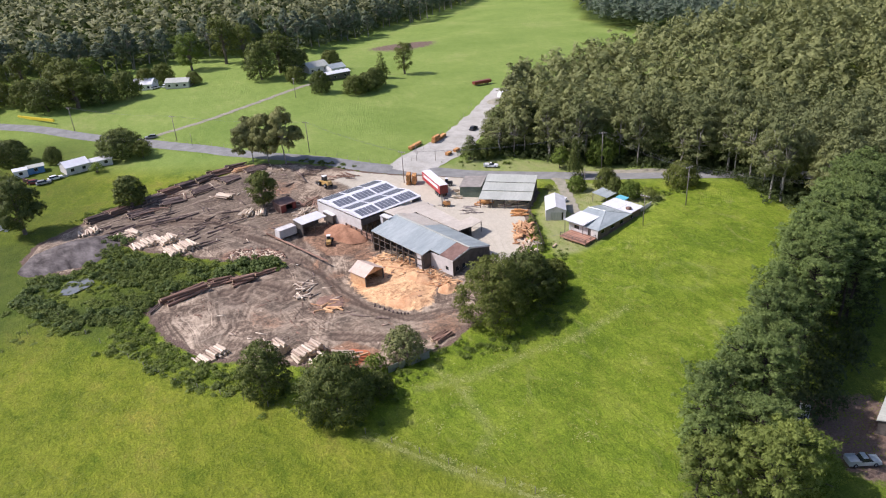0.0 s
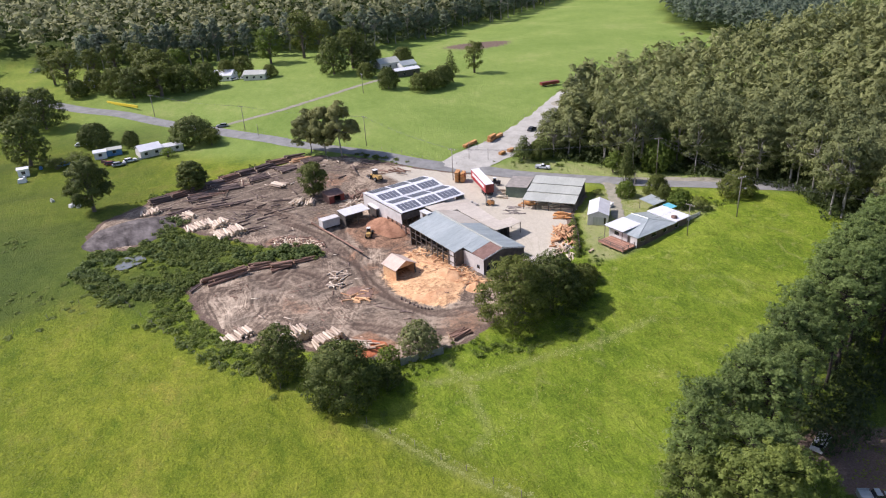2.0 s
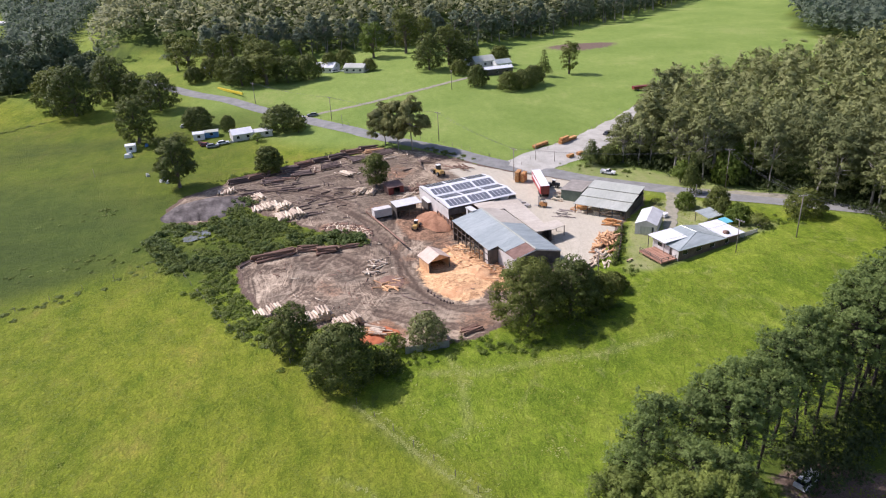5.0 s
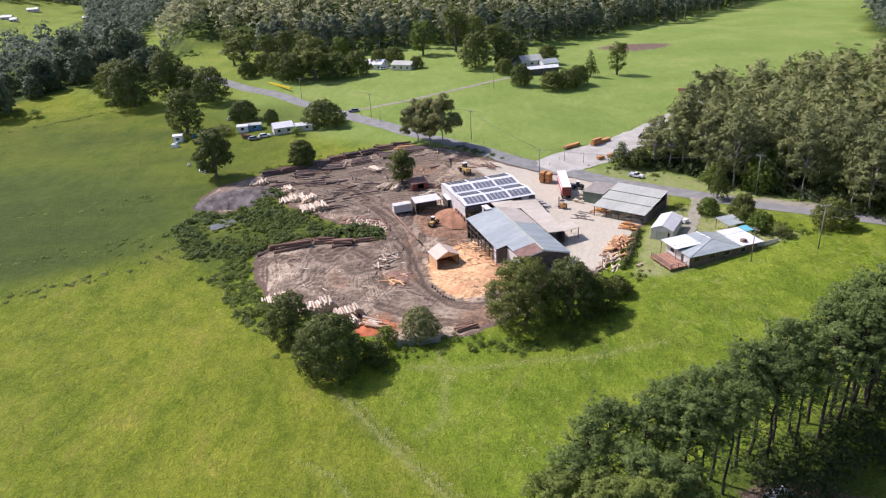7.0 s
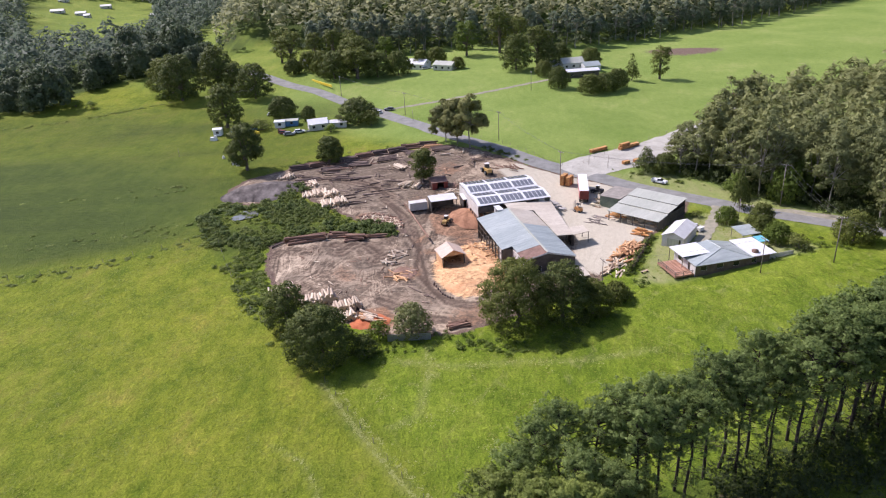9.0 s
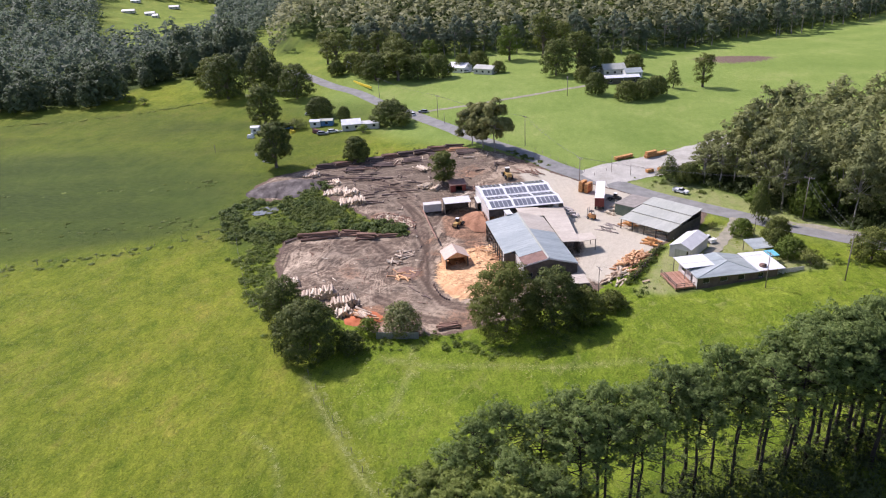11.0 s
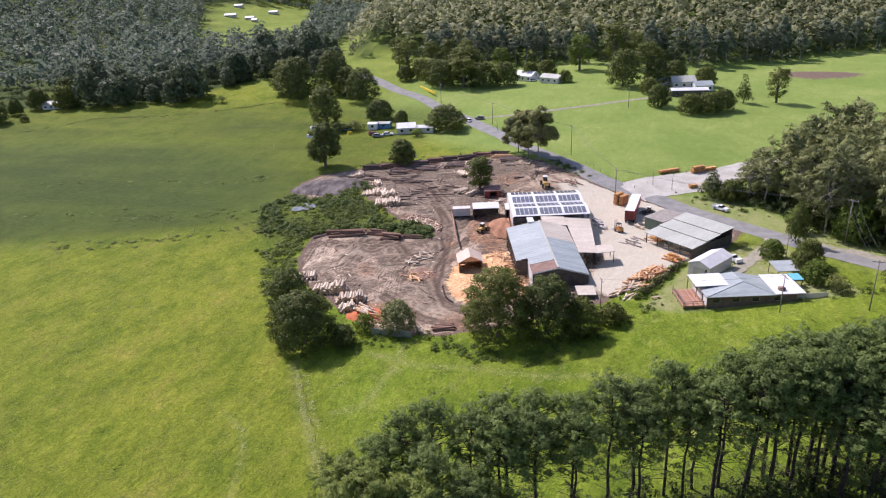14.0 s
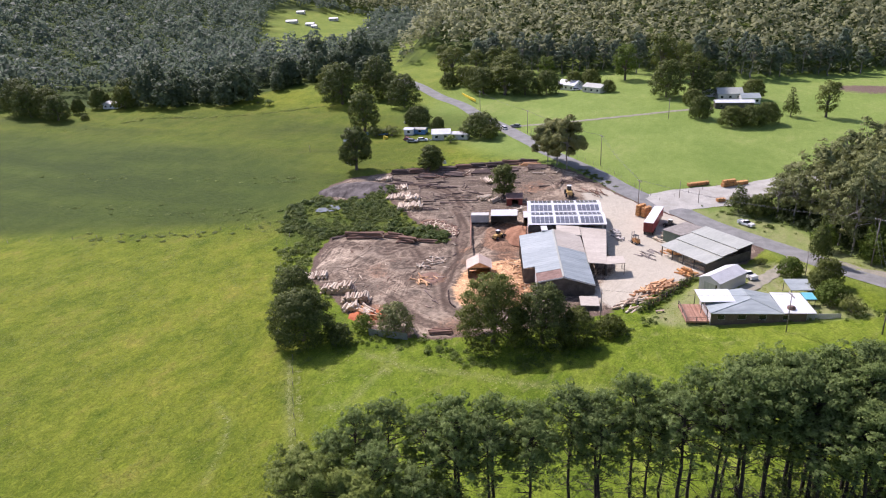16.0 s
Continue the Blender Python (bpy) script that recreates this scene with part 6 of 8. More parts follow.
for i, (x, y, h, rad) in enumerate([(24.0, 66.2, 11.0, 4.2), (27.6, 62.6, 10.8, 4.4), (30.0, 58.2, 9.6, 4.0), (21.5, 61.5, 9.0, 3.8)]):
    tree_thing("broad_tree", x, y, "dome", h, rad, 60 + i, (M_LEAF_LIME, M_LEAF)[i % 2], M_TRUNK, "rounded light green tree before the pines", 0.28, 46)
# growth beneath the denser pines, its leaves darkened to hold the shade
M_LEAF_SHADE = foliage("shade_darkened_leaves", (0.030, 0.046, 0.015), (0.058, 0.082, 0.026), (0.105, 0.135, 0.046), 0.25)
clumpy_row = lambda a: np.sin(a * 1.7) + np.sin(a * 0.63 + 1)
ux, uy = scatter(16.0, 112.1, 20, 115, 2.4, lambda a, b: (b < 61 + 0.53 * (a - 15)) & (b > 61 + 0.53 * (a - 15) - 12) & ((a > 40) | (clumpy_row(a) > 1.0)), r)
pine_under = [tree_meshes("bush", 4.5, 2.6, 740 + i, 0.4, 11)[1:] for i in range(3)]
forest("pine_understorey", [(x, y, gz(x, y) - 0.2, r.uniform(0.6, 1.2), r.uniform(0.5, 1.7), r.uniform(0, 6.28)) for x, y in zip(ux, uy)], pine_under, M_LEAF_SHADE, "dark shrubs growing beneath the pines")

# ---- timber, machines, vehicles ----


def log_mesh(name, length, rad, mat, seed, n=10):
    """A round log lying along x, slightly bent and tapered, with paler sawn ends."""
    r = np.random.default_rng(seed)
    rings, pts, faces = 4, [], []
    for k in range(rings):
        t = k / (rings - 1)
        cx, cy, cz = (t - 0.5) * length, r.normal() * rad * 0.12, r.normal() * rad * 0.08
        rr = rad * (1.08 - 0.2 * t) * r.uniform(0.95, 1.05)
        for i in range(n):
            a = 2 * math.pi * i / n
            w = rr * (1 + 0.06 * math.sin(3 * a + seed))
            pts.append((cx, cy + w * math.cos(a), cz + w * math.sin(a)))
    for k in range(rings - 1):
        for i in range(n):
            faces.append((k * n + i, k * n + (i + 1) % n, (k + 1) * n + (i + 1) % n, (k + 1) * n + i))
    faces += [tuple(range(n - 1, -1, -1)), tuple(range((rings - 1) * n, rings * n))]
    me = bpy.data.meshes.new(name)
    me.from_pydata(pts, [], faces)
    me.materials.append(mat)
    me.materials.append(M_LOG_END)
    for p in me.polygons:
        p.use_smooth = len(p.vertices) == 4
        p.material_index = 0 if len(p.vertices) == 4 else 1
    me.update()
    return me


LOGS = {}


def log_data(kind, mat):
    if kind not in LOGS:
        LOGS[kind] = [log_mesh("log", 1.0, 1.0, mat, 40 + i) for i in range(4)]
    return LOGS[kind]


LOG_MATS = {"pale": M_LOG_PALE, "brown": M_LOG, "dark": M_LOG_DARK, "orange": M_TIMBER}


def log_pile(x, y, rz, count, length, rad, kind, label, layers=3, seed=0, loose=0.15, group="log piles"):
    """Logs lying side by side along local x, in layers that get shorter; each log is a part."""
    r = np.random.default_rng(900 + seed)
    pile = thing("log_pile", x, y, gz(x, y), rz, label, "log pile", group)
    data = log_data(kind, LOG_MATS[kind])
    made, layer = 0, 0
    per = max(1, math.ceil(count / max(1, layers) * 1.3))
    while made < count:
        n = max(1, per - layer)
        for i in range(n):
            if made >= count:
                break
            rr = rad * r.uniform(0.75, 1.25)
            ob = new("log", data[made % 4])
            ob.parent = pile
            yy = (i - (n - 1) / 2) * rad * 2.15 + r.normal() * rad * loose
            zz = rad * 1.0 + layer * rad * 1.75 + 0.05
            ob.matrix_basis = pose(r.normal() * length * 0.06, yy, zz, r.uniform(0.0, 358.9), 0, r.normal() * 4 * (1 + 4 * loose)) @ Matrix.Diagonal((length * r.uniform(0.85, 1.1), rr, rr, 1))
            made += 1
        layer += 1
    return pile


def scattered(x, y, rx, ry, rz, count, length, rad, kind, label, seed, spread=18.0):
    """Loose logs lying about on the ground."""
    r = np.random.default_rng(1200 + seed)
    heap = thing("scattered_logs", x, y, gz(x, y), rz, label, "logs", "loose logs")
    data = log_data(kind, LOG_MATS[kind])
    for i in range(count):
        ob = new("log", data[i % 4])
        ob.parent = heap
        rr = rad * r.uniform(0.6, 1.3)
        ob.matrix_basis = pose(r.uniform(-rx, rx), r.uniform(-ry, ry), rr + 0.03 + 0.12 * (i % 3 == 0), r.uniform(0.0, 358.9), r.normal() * 2, r.normal() * spread) @ Matrix.Diagonal((length * r.uniform(0.6, 1.25), rr, rr, 1))
    return heap


def sawn(x, y, rx, ry, rz, count, size, mat, label, seed, high=1.2, spread=25.0, name="timber_heap"):
    """A heap of sawn pieces thrown together."""
    r = np.random.default_rng(1500 + seed)
    heap = thing(name, x, y, gz(x, y), rz, label, "timber heap", "sawn timber")
    me = []
    for k in range(4):
        s = Shape().box((0, 0, 0), (1, 1, 1), 0, 0.96)
        m_ = bpy.data.meshes.new("flitch")
        m_.from_pydata(s.v, [], s.f)
        m_.materials.append(mat)
        me.append(m_)
    for i in range(count):
        ob = new("flitch", me[i % 4])
        ob.parent = heap
        px_, py_ = r.uniform(-rx, rx), r.uniform(-ry, ry)
        top = high * max(0.08, 1 - (px_ / rx) ** 2) * max(0.08, 1 - (py_ / ry) ** 2)
        L_, w_, h_ = size[0] * r.uniform(0.6, 1.2), size[1] * r.uniform(0.7, 1.3), size[2] * r.uniform(0.7, 1.4)
        ob.matrix_basis = pose(px_, py_, r.uniform(0.3, 1.0) * top + h_ * 0.5, r.normal() * 8, r.normal() * 8, r.normal() * spread) @ Matrix.Diagonal((L_, w_, h_, 1))
    return heap


# log stacks along the meadow side of the yard
log_pile(-37.4, 135.4, 108, 16, 3.4, 0.26, "pale", "low stack of pale debarked logs in the yard", 2, 1)
log_pile(-27.4, 129.6, 110, 40, 3.4, 0.30, "pale", "long stack of pale debarked logs on bearers", 4, 2)
log_pile(-20.6, 126.2, 110, 32, 3.2, 0.28, "pale", "stack of pale logs with dark ends", 4, 3)
log_pile(-19.4, 121.6, 112, 16, 3.0, 0.26, "pale", "short stack of pale logs by the red soil", 3, 4)
scattered(-14.2, 120.6, 2.2, 1.6, -35, 9, 3.6, 0.22, "pale", "pale peeled logs lying on red soil", 31, 16).location.z += 0.75
scattered(-14.6, 119.6, 2.4, 1.4, -20, 7, 3.2, 0.2, "orange", "reddish peeled logs lying on red soil", 32, 20).location.z += 0.6
log_pile(3.5, 117.8, 22, 9, 4.2, 0.2, "brown", "brown poles stacked beside the tree", 2, 6)
# long logs on the bank
log_pile(-38.4, 163.2, 18, 10, 10.2, 0.3, "brown", "stack of long brown logs along the bank", 3, 7)
log_pile(-30.4, 165.6, 5, 10, 4.8, 0.27, "brown", "stack of shorter brown logs along the bank", 3, 8)
log_pile(-25.5, 163.6, 0, 9, 4.8, 0.3, "brown", "stack of thick brown logs before the bank", 3, 60)
log_pile(-20.0, 165.4, 2, 6, 4.8, 0.22, "brown", "few thin logs at the bank's end", 2, 9)
log_pile(-45.7, 160.3, 52, 2, 4.2, 0.22, "dark", "two dark logs at the yard's corner", 1, 10)
scattered(-14.6, 153.3, 2.4, 4.6, 8, 16, 3.6, 0.2, "pale", "pale logs scattered on the dirt", 1, 45)
scattered(-11.3, 143.2, 2.4, 3.0, 0, 10, 2.8, 0.22, "orange", "short reddish logs scattered on dirt", 2, 40)
# pale stacks on the green edge
log_pile(-48.2, 205.2, 112, 14, 5.0, 0.27, "pale", "stack of pale logs at the shrubs' edge", 2, 11)
log_pile(-44.2, 196.6, 110, 20, 4.6, 0.28, "pale", "stack of pale logs at the shrubs' edge", 2, 12)
log_pile(-38.8, 195.6, 108, 18, 4.4, 0.28, "pale", "stack of pale logs at the shrubs' edge", 3, 13)
log_pile(-36.4, 188.2, 110, 30, 4.8, 0.28, "pale", "large stack of pale logs beside the shrubs", 3, 14)
log_pile(-57.6, 212.8, 100, 14, 4.0, 0.26, "pale", "low stack of pale logs by the ash heap", 2, 15)
log_pile(-20.2, 217.1, -55, 10, 5.0, 0.24, "pale", "fanned pale logs in the log yard", 2, 16)
log_pile(-16.7, 202.7, 60, 10, 4.6, 0.26, "pale", "short pale logs beside the yard tree", 2, 17)
log_pile(-13.4, 200.4, 80, 7, 4.0, 0.28, "pale", "pale logs stacked under the yard tree", 2, 18)
# dark rows at the back of the yard
rowr = np.random.default_rng(5)
for k in range(9):
    t = k / 8
    log_pile(-55 + 42 * t, 221.5 + 17 * t + rowr.normal() * 0.8, 21 + rowr.normal() * 3, 14, 6.5, 0.28, ("dark", "brown", "dark")[k % 3], ("stack of dark weathered logs at the pasture edge", "stack of brown logs at the pasture edge")[k % 3 == 1], 3, 20 + k, 0.3)
for k in range(5):
    log_pile(-44 + 9 * k, 219.5 + 3.4 * k, 16 + rowr.normal() * 5, 9, 6.5, 0.26, "dark", "row of dark logs on the ground", 1, 40 + k, 0.6)
scattered(-43.7, 212.7, 13, 6.5, 12, 20, 6.0, 0.2, "dark", "dark logs lying across the log yard", 3, 9)
scattered(-27.9, 205.1, 9, 9, 10, 16, 5.2, 0.19, "dark", "dark logs and bark slabs on the ground", 4, 14)
scattered(-28.0, 193.1, 6, 6, 18, 12, 5.0, 0.18, "dark", "old grey logs half sunk in dirt", 5, 12)
scattered(-34.5, 222.9, 12, 4, 20, 14, 5.0, 0.2, "brown", "loose brown logs below the stacks", 6, 30)
log_pile(-11.2, 235.2, 12, 9, 6.5, 0.24, "orange", "reddish poles stacked beneath the gums", 2, 50)
scattered(-3.9, 228.7, 6, 4, 40, 9, 5.5, 0.16, "pale", "pale poles lying near the road", 7, 40)
scattered(3.9, 222.0, 5, 4, -45, 16, 4.5, 0.16, "dark", "dark offcuts along the road edge", 8, 30)
scattered(13.8, 214.2, 6, 3, -45, 14, 4.0, 0.16, "brown", "brown offcuts along the road edge", 9, 25)
# sawn slabs by the open ground
sawn(42.4, 150.1, 6.2, 3.0, 62, 75, (2.6, 0.38, 0.24), M_TIMBER, "heap of orange sawn slabs on gravel", 1, 1.5, 35)
sawn(38.2, 142.4, 4.2, 2.0, 66, 34, (3.0, 0.3, 0.2), M_TIMBER_PALE, "low heap of pale sawn slabs", 2, 0.8, 25)
sawn(47.3, 161.0, 1.6, 1.6, -33, 22, (2.2, 0.4, 0.35), M_ORANGE, "small stack of orange timber by the store", 3, 1.4, 12)
sawn(10.0, 157.4, 4.5, 2.6, 22, 26, (4.6, 0.22, 0.14), M_TIMBER_PALE, "long pale boards lying by the mill", 4, 0.6, 14)
sawn(12.2, 147.3, 2.0, 3.4, 60, 20, (2.4, 0.3, 0.18), M_TIMBER_PALE, "pale offcuts piled beside the mill", 5, 0.9, 45)
sawn(14.7, 137.6, 2.6, 2.2, 20, 22, (2.0, 0.3, 0.2), M_TIMBER, "orange offcuts at the mill's corner", 6, 1.0, 60)
sawn(23.2, 130.0, 4.0, 2.0, 20, 26, (2.6, 0.25, 0.16), M_LOG, "brown scrap timber under the trees", 7, 0.9, 60)
sawn(38.7, 170.4, 2.6, 3.6, -33, 18, (3.6, 0.4, 0.08), M_POLE, "grey boards laid on the open ground", 8, 0.2, 12)
sawn(39.8, 182.7, 1.3, 3.0, -33, 16, (2.4, 0.35, 0.3), M_TIMBER_PALE, "pale timber stacked against the green shed", 9, 1.6, 15)
sawn(42.7, 172.5, 1.6, 1.0, -33, 12, (2.6, 0.35, 0.3), M_ORANGE, "orange packs beneath the store's eave", 10, 1.6, 6)
sawn(49.1, 166.8, 3.6, 1.4, -33, 22, (3.2, 0.4, 0.3), M_TIMBER_PALE, "sawn boards stored beneath the roof", 11, 1.4, 8)
sawn(-2.2, 194.8, 3.4, 2.6, 20, 26, (3.6, 0.3, 0.2), M_LOG_PALE, "weathered pale beams behind the sheds", 12, 1.0, 40)
sawn(0.5, 200.6, 3.0, 2.6, 60, 22, (4.0, 0.3, 0.2), M_LOG, "brown beams behind the solar shed", 13, 1.0, 40)
sawn(28.0, 181.3, 1.0, 4.0, 25, 14, (1.6, 0.6, 0.5), M_CONCRETE, "pale blocks and scrap beside the shed", 14, 0.9, 40)
sawn(10.6, 201.0, 4.5, 1.8, 17, 22, (3.2, 0.3, 0.2), M_LOG_PALE, "pale slabs behind the solar shed", 15, 0.9, 20)


def mound(name, x, y, rx, ry, h, mat, label, seed, rz=0.0, category="heap"):
    """A heap of loose material with an uneven surface."""
    n, m_ = 26, 12
    pts = [(0, 0, h)]
    for k in range(1, m_ + 1):
        t = k / m_
        for i in range(n):
            a = 2 * math.pi * i / n
            w = noise.noise(Vector((math.cos(a) * 1.3 + seed, math.sin(a) * 1.3, t * 2.2)))
            w2 = noise.noise(Vector((math.cos(a) * 5 * t + seed, math.sin(a) * 5 * t, 3.1)))
            rr = t * (1 + 0.22 * w)
            z = h * (1 - t) ** 0.9 * (1 + 0.25 * w + 0.22 * w2) if k < m_ else -0.25
            pts.append((rx * rr * math.cos(a), ry * rr * math.sin(a), z))
    faces = [(0, 1 + i, 1 + (i + 1) % n) for i in range(n)]
    for k in range(m_ - 1):
        faces += [(1 + k * n + i, 1 + (k + 1) * n + i, 1 + (k + 1) * n + (i + 1) % n, 1 + k * n + (i + 1) % n) for i in range(n)]
    ob = Shape().add(pts, faces).make(name, mat, None, "", True)
    ob.matrix_basis = pose(x, y, gz(x, y) + 0.05, 0, 0, rz)
    return tagged(ob, label, category)


mound("ash_mound", -61.6, 201.2, 12.6, 10.2, 1.6, M_GREYPILE, "low broad heap of grey ash and bark", 1, 20)
mound("sawdust_mound", 3.2, 175.6, 4.6, 8.0, 2.2, M_REDSOIL, "orange sawdust bank in the loading pit", 2, 17)
mound("sawdust_mound", 4.6, 136.3, 5.0, 3.6, 1.0, M_SAWDUST, "pale orange sawdust heap before the hut", 3, 10)
mound("sawdust_mound", 9.7, 143.3, 4.0, 5.0, 1.5, M_SAWDUST, "orange sawdust heap beside the mill", 4, 20)
mound("sawdust_mound", 13.6, 135.1, 2.6, 2.2, 1.6, M_SAWDUST, "pale sawdust heap at the mill's corner", 5)
mound("soil_mound", -14.4, 119.9, 4.4, 2.9, 0.9, M_FRONT_RED, "red-orange soil heap under the logs", 6, 20)
mound("soil_mound", -10.6, 144.6, 3.0, 4.2, 0.35, M_BROWNSOIL, "low reddish soil heap with logs", 7)
mound("gravel_mound", 109.1, 273.1, 7.0, 4.0, 3.4, M_WHITE, "white gravel heap on the side road", 8, 40)
mound("gravel_mound", 100.0, 265.3, 6, 4, 1.4, M_LANE, "low brown spoil heap by the side road", 9, 40)
pond = Shape().add([(3.2 * math.cos(a) * (1 + 0.2 * math.sin(3 * a)), 4.2 * math.sin(a), 0) for a in [2 * math.pi * i / 24 for i in range(24)]], [tuple(range(24))]).make("pond", M_POND)
pond.matrix_basis = pose(-60.9, 180.2, 0.12, 0, 0, -35)
tagged(pond, "small murky grey pond among the shrubs", "pond", "", "structure")

# stumps edging the sawdust, kerb logs along the pit
for i in range(9):
    a = i / 8
    st = Shape().tube((0, 0, -0.3), (0.04, 0.02, 0.45), 0.24, 0.2, 8).make("stump_post", M_LOG_DARK, None, "", True)
    st.matrix_basis = pose(-2.9 + 4.6 * a, 137.5 - 7.2 * a - 1.2 * math.sin(3.1 * a), gz(0, 136) + 0.3, 0, 0, 40 * i)
    tagged(st, "short dark timber post edging the sawdust", "post", "sawdust edge posts")
kerb = thing("log_kerb", -10.7, 173.8, 0.0, 0, "line of half-buried logs along the pit track", "kerb")
kl = log_data("brown", M_LOG)
for i in range(6):
    ob = new("log", kl[i % 4])
    ob.parent = kerb
    ob.matrix_basis = pose(-3.6 + 1.5 * i, 9.5 - 4.1 * i, 0.35, 30 * i, 0, -70) @ Matrix.Diagonal((4.4, 0.26, 0.26, 1))
bank = thing("retaining_wall", 6.0, 171.8, 0.0, RZ, "timber retaining wall between pit and mill", "wall")
for i in range(4):
    part("beam", Shape().box((0, 0, 0.3 + 0.36 * i), (0.3, 12.0, 0.32)), M_LOG, bank)
for i in range(6):
    post(bank, -0.25, -5.5 + 2.2 * i, -0.3, 1.9, 0.22, M_LOG_DARK)


def wheel(parent, x, y, z, rad, w, tread=M_RUBBER, rim=M_STEEL):
    t = part("wheel", Shape().tube((x, y - w / 2, z), (x, y + w / 2, z), rad, rad, 14), tread, parent, "", True)
    part("rim", Shape().tube((x, y - w / 2 - 0.02, z), (x, y + w / 2 + 0.02, z), rad * 0.5, rad * 0.5, 10), rim, t)


def loader(x, y, rz, label, mat=M_YELLOW):
    t = thing("wheel_loader", x, y, gz(x, y) + 0.05, rz, label, "loader", "loaders")
    sh = Shape().hexa([(-2.6, -0.8, 0.9), (0.2, -0.8, 0.8), (0.2, 0.8, 0.8), (-2.6, 0.8, 0.9)], [(-2.5, -0.75, 1.9), (0.1, -0.75, 2.0), (0.1, 0.75, 2.0), (-2.5, 0.75, 1.9)])
    part("engine_body", sh, mat, t)
    part("front_frame", Shape().box((1.3, 0, 1.0), (2.2, 0.9, 0.7)), mat, t)
    part("cab", Shape().box((-0.1, 0, 2.5), (1.3, 1.3, 1.5), 0, 0.88), M_GLASS, t)
    part("cab_roof", Shape().box((-0.1, 0, 3.3), (1.4, 1.35, 0.12)), M_WHITE, t)
    for s in (-1, 1):
        part("lift_arm", Shape().tube((0.6, s * 0.55, 1.7), (3.0, s * 0.55, 0.7), 0.14, 0.12, 6), mat, t)
        wheel(t, 1.6, s * 1.0, 0.7, 0.7, 0.5)
        wheel(t, -1.6, s * 1.0, 0.7, 0.7, 0.5)
    part("bucket", Shape().add([(2.9, -1.2, 0.1), (4.0, -1.2, 0.1), (2.9, -1.2, 1.2), (2.9, 1.2, 0.1), (4.0, 1.2, 0.1), (2.9, 1.2, 1.2)], [(0, 3, 4, 1), (0, 2, 5, 3), (0, 1, 2), (3, 5, 4)]), M_STEEL, t)
    part("exhaust", Shape().tube((-1.6, 0.3, 1.9), (-1.6, 0.3, 2.8), 0.07, 0.07, 6), M_DARK, t)
    return t


loader(-2.2, 172.0, 70, "yellow wheel loader working in the pit").scale = (0.72, 0.72, 0.72)
loader(8.4, 209.9, 110, "yellow wheel loader behind the solar shed")
loader(40.5, 191.5, 150, "grey-yellow tractor beside the trailer", M_DARK).scale = (0.7, 0.7, 0.7)


def forklift(x, y, rz, label):
    t = thing("forklift", x, y, gz(x, y) + 0.05, rz, label, "forklift")
    part("body", Shape().box((-0.3, 0, 0.9), (2.0, 1.2, 0.9), 0, 0.94), M_ORANGE, t)
    part("cab_frame", Shape().box((-0.1, 0, 2.25), (1.2, 1.15, 0.1)).tube((0.4, 0.5, 1.3), (0.3, 0.5, 2.25), 0.05).tube((0.4, -0.5, 1.3), (0.3, -0.5, 2.25), 0.05).tube((-0.7, 0.5, 1.3), (-0.5, 0.5, 2.25), 0.05).tube((-0.7, -0.5, 1.3), (-0.5, -0.5, 2.25), 0.05), M_DARK, t)
    part("mast", Shape().box((0.95, 0.35, 1.6), (0.14, 0.12, 3.0)).box((0.95, -0.35, 1.6), (0.14, 0.12, 3.0)), M_STEEL, t)
    part("fork", Shape().box((1.6, 0.3, 0.2), (1.2, 0.12, 0.06)).box((1.6, -0.3, 0.2), (1.2, 0.12, 0.06)), M_STEEL, t)
    for s in (-1, 1):
        wheel(t, 0.5, s * 0.6, 0.38, 0.38, 0.25)
        wheel(t, -0.9, s * 0.6, 0.33, 0.33, 0.22)
    return t


forklift(33.3, 177.3, 140, "dark forklift on the open ground")


def car(x, y, rz, mat, label, ute=False, name="car", lift=0.1):
    t = thing(name, x, y, gz(x, y) + lift, rz, label, "car", "parked vehicles")
    lower = Shape().hexa([(-2.3, -0.86, 0.32), (2.3, -0.86, 0.32), (2.3, 0.86, 0.32), (-2.3, 0.86, 0.32)], [(-2.28, -0.82, 0.86), (2.2, -0.78, 0.80), (2.2, 0.78, 0.80), (-2.28, 0.82, 0.86)])
    lower.hexa([(0.7, -0.78, 0.8), (2.2, -0.74, 0.78), (2.2, 0.74, 0.78), (0.7, 0.78, 0.8)], [(0.75, -0.74, 0.98), (1.95, -0.68, 0.90), (1.95, 0.68, 0.90), (0.75, 0.74, 0.98)])
    part("body", lower, mat, t)
    back = -0.6 if ute else -1.9
    part("cabin", Shape().hexa([(back, -0.76, 0.84), (1.1, -0.76, 0.9), (1.1, 0.76, 0.9), (back, 0.76, 0.84)], [(back + 0.25, -0.62, 1.38), (0.35, -0.62, 1.38), (0.35, 0.62, 1.38), (back + 0.25, 0.62, 1.38)]), M_GLASS, t)
    part("roof", Shape().box(((back + 0.6) / 2, 0, 1.42), (0.1 - back, 1.26, 0.06)), mat, t)
    if ute:
        part("tray", Shape().box((-1.5, 0.84, 1.0), (1.6, 0.05, 0.3)).box((-1.5, -0.84, 1.0), (1.6, 0.05, 0.3)).box((-2.28, 0, 1.0), (0.05, 1.7, 0.3)), mat, t)
    for s in (-1, 1):
        for xx in (-1.4, 1.4):
            wheel(t, xx, s * 0.78, 0.33, 0.33, 0.2)
        part("headlight", Shape().box((2.22, s * 0.58, 0.68), (0.06, 0.32, 0.14)), M_WHITE, t)
    return t


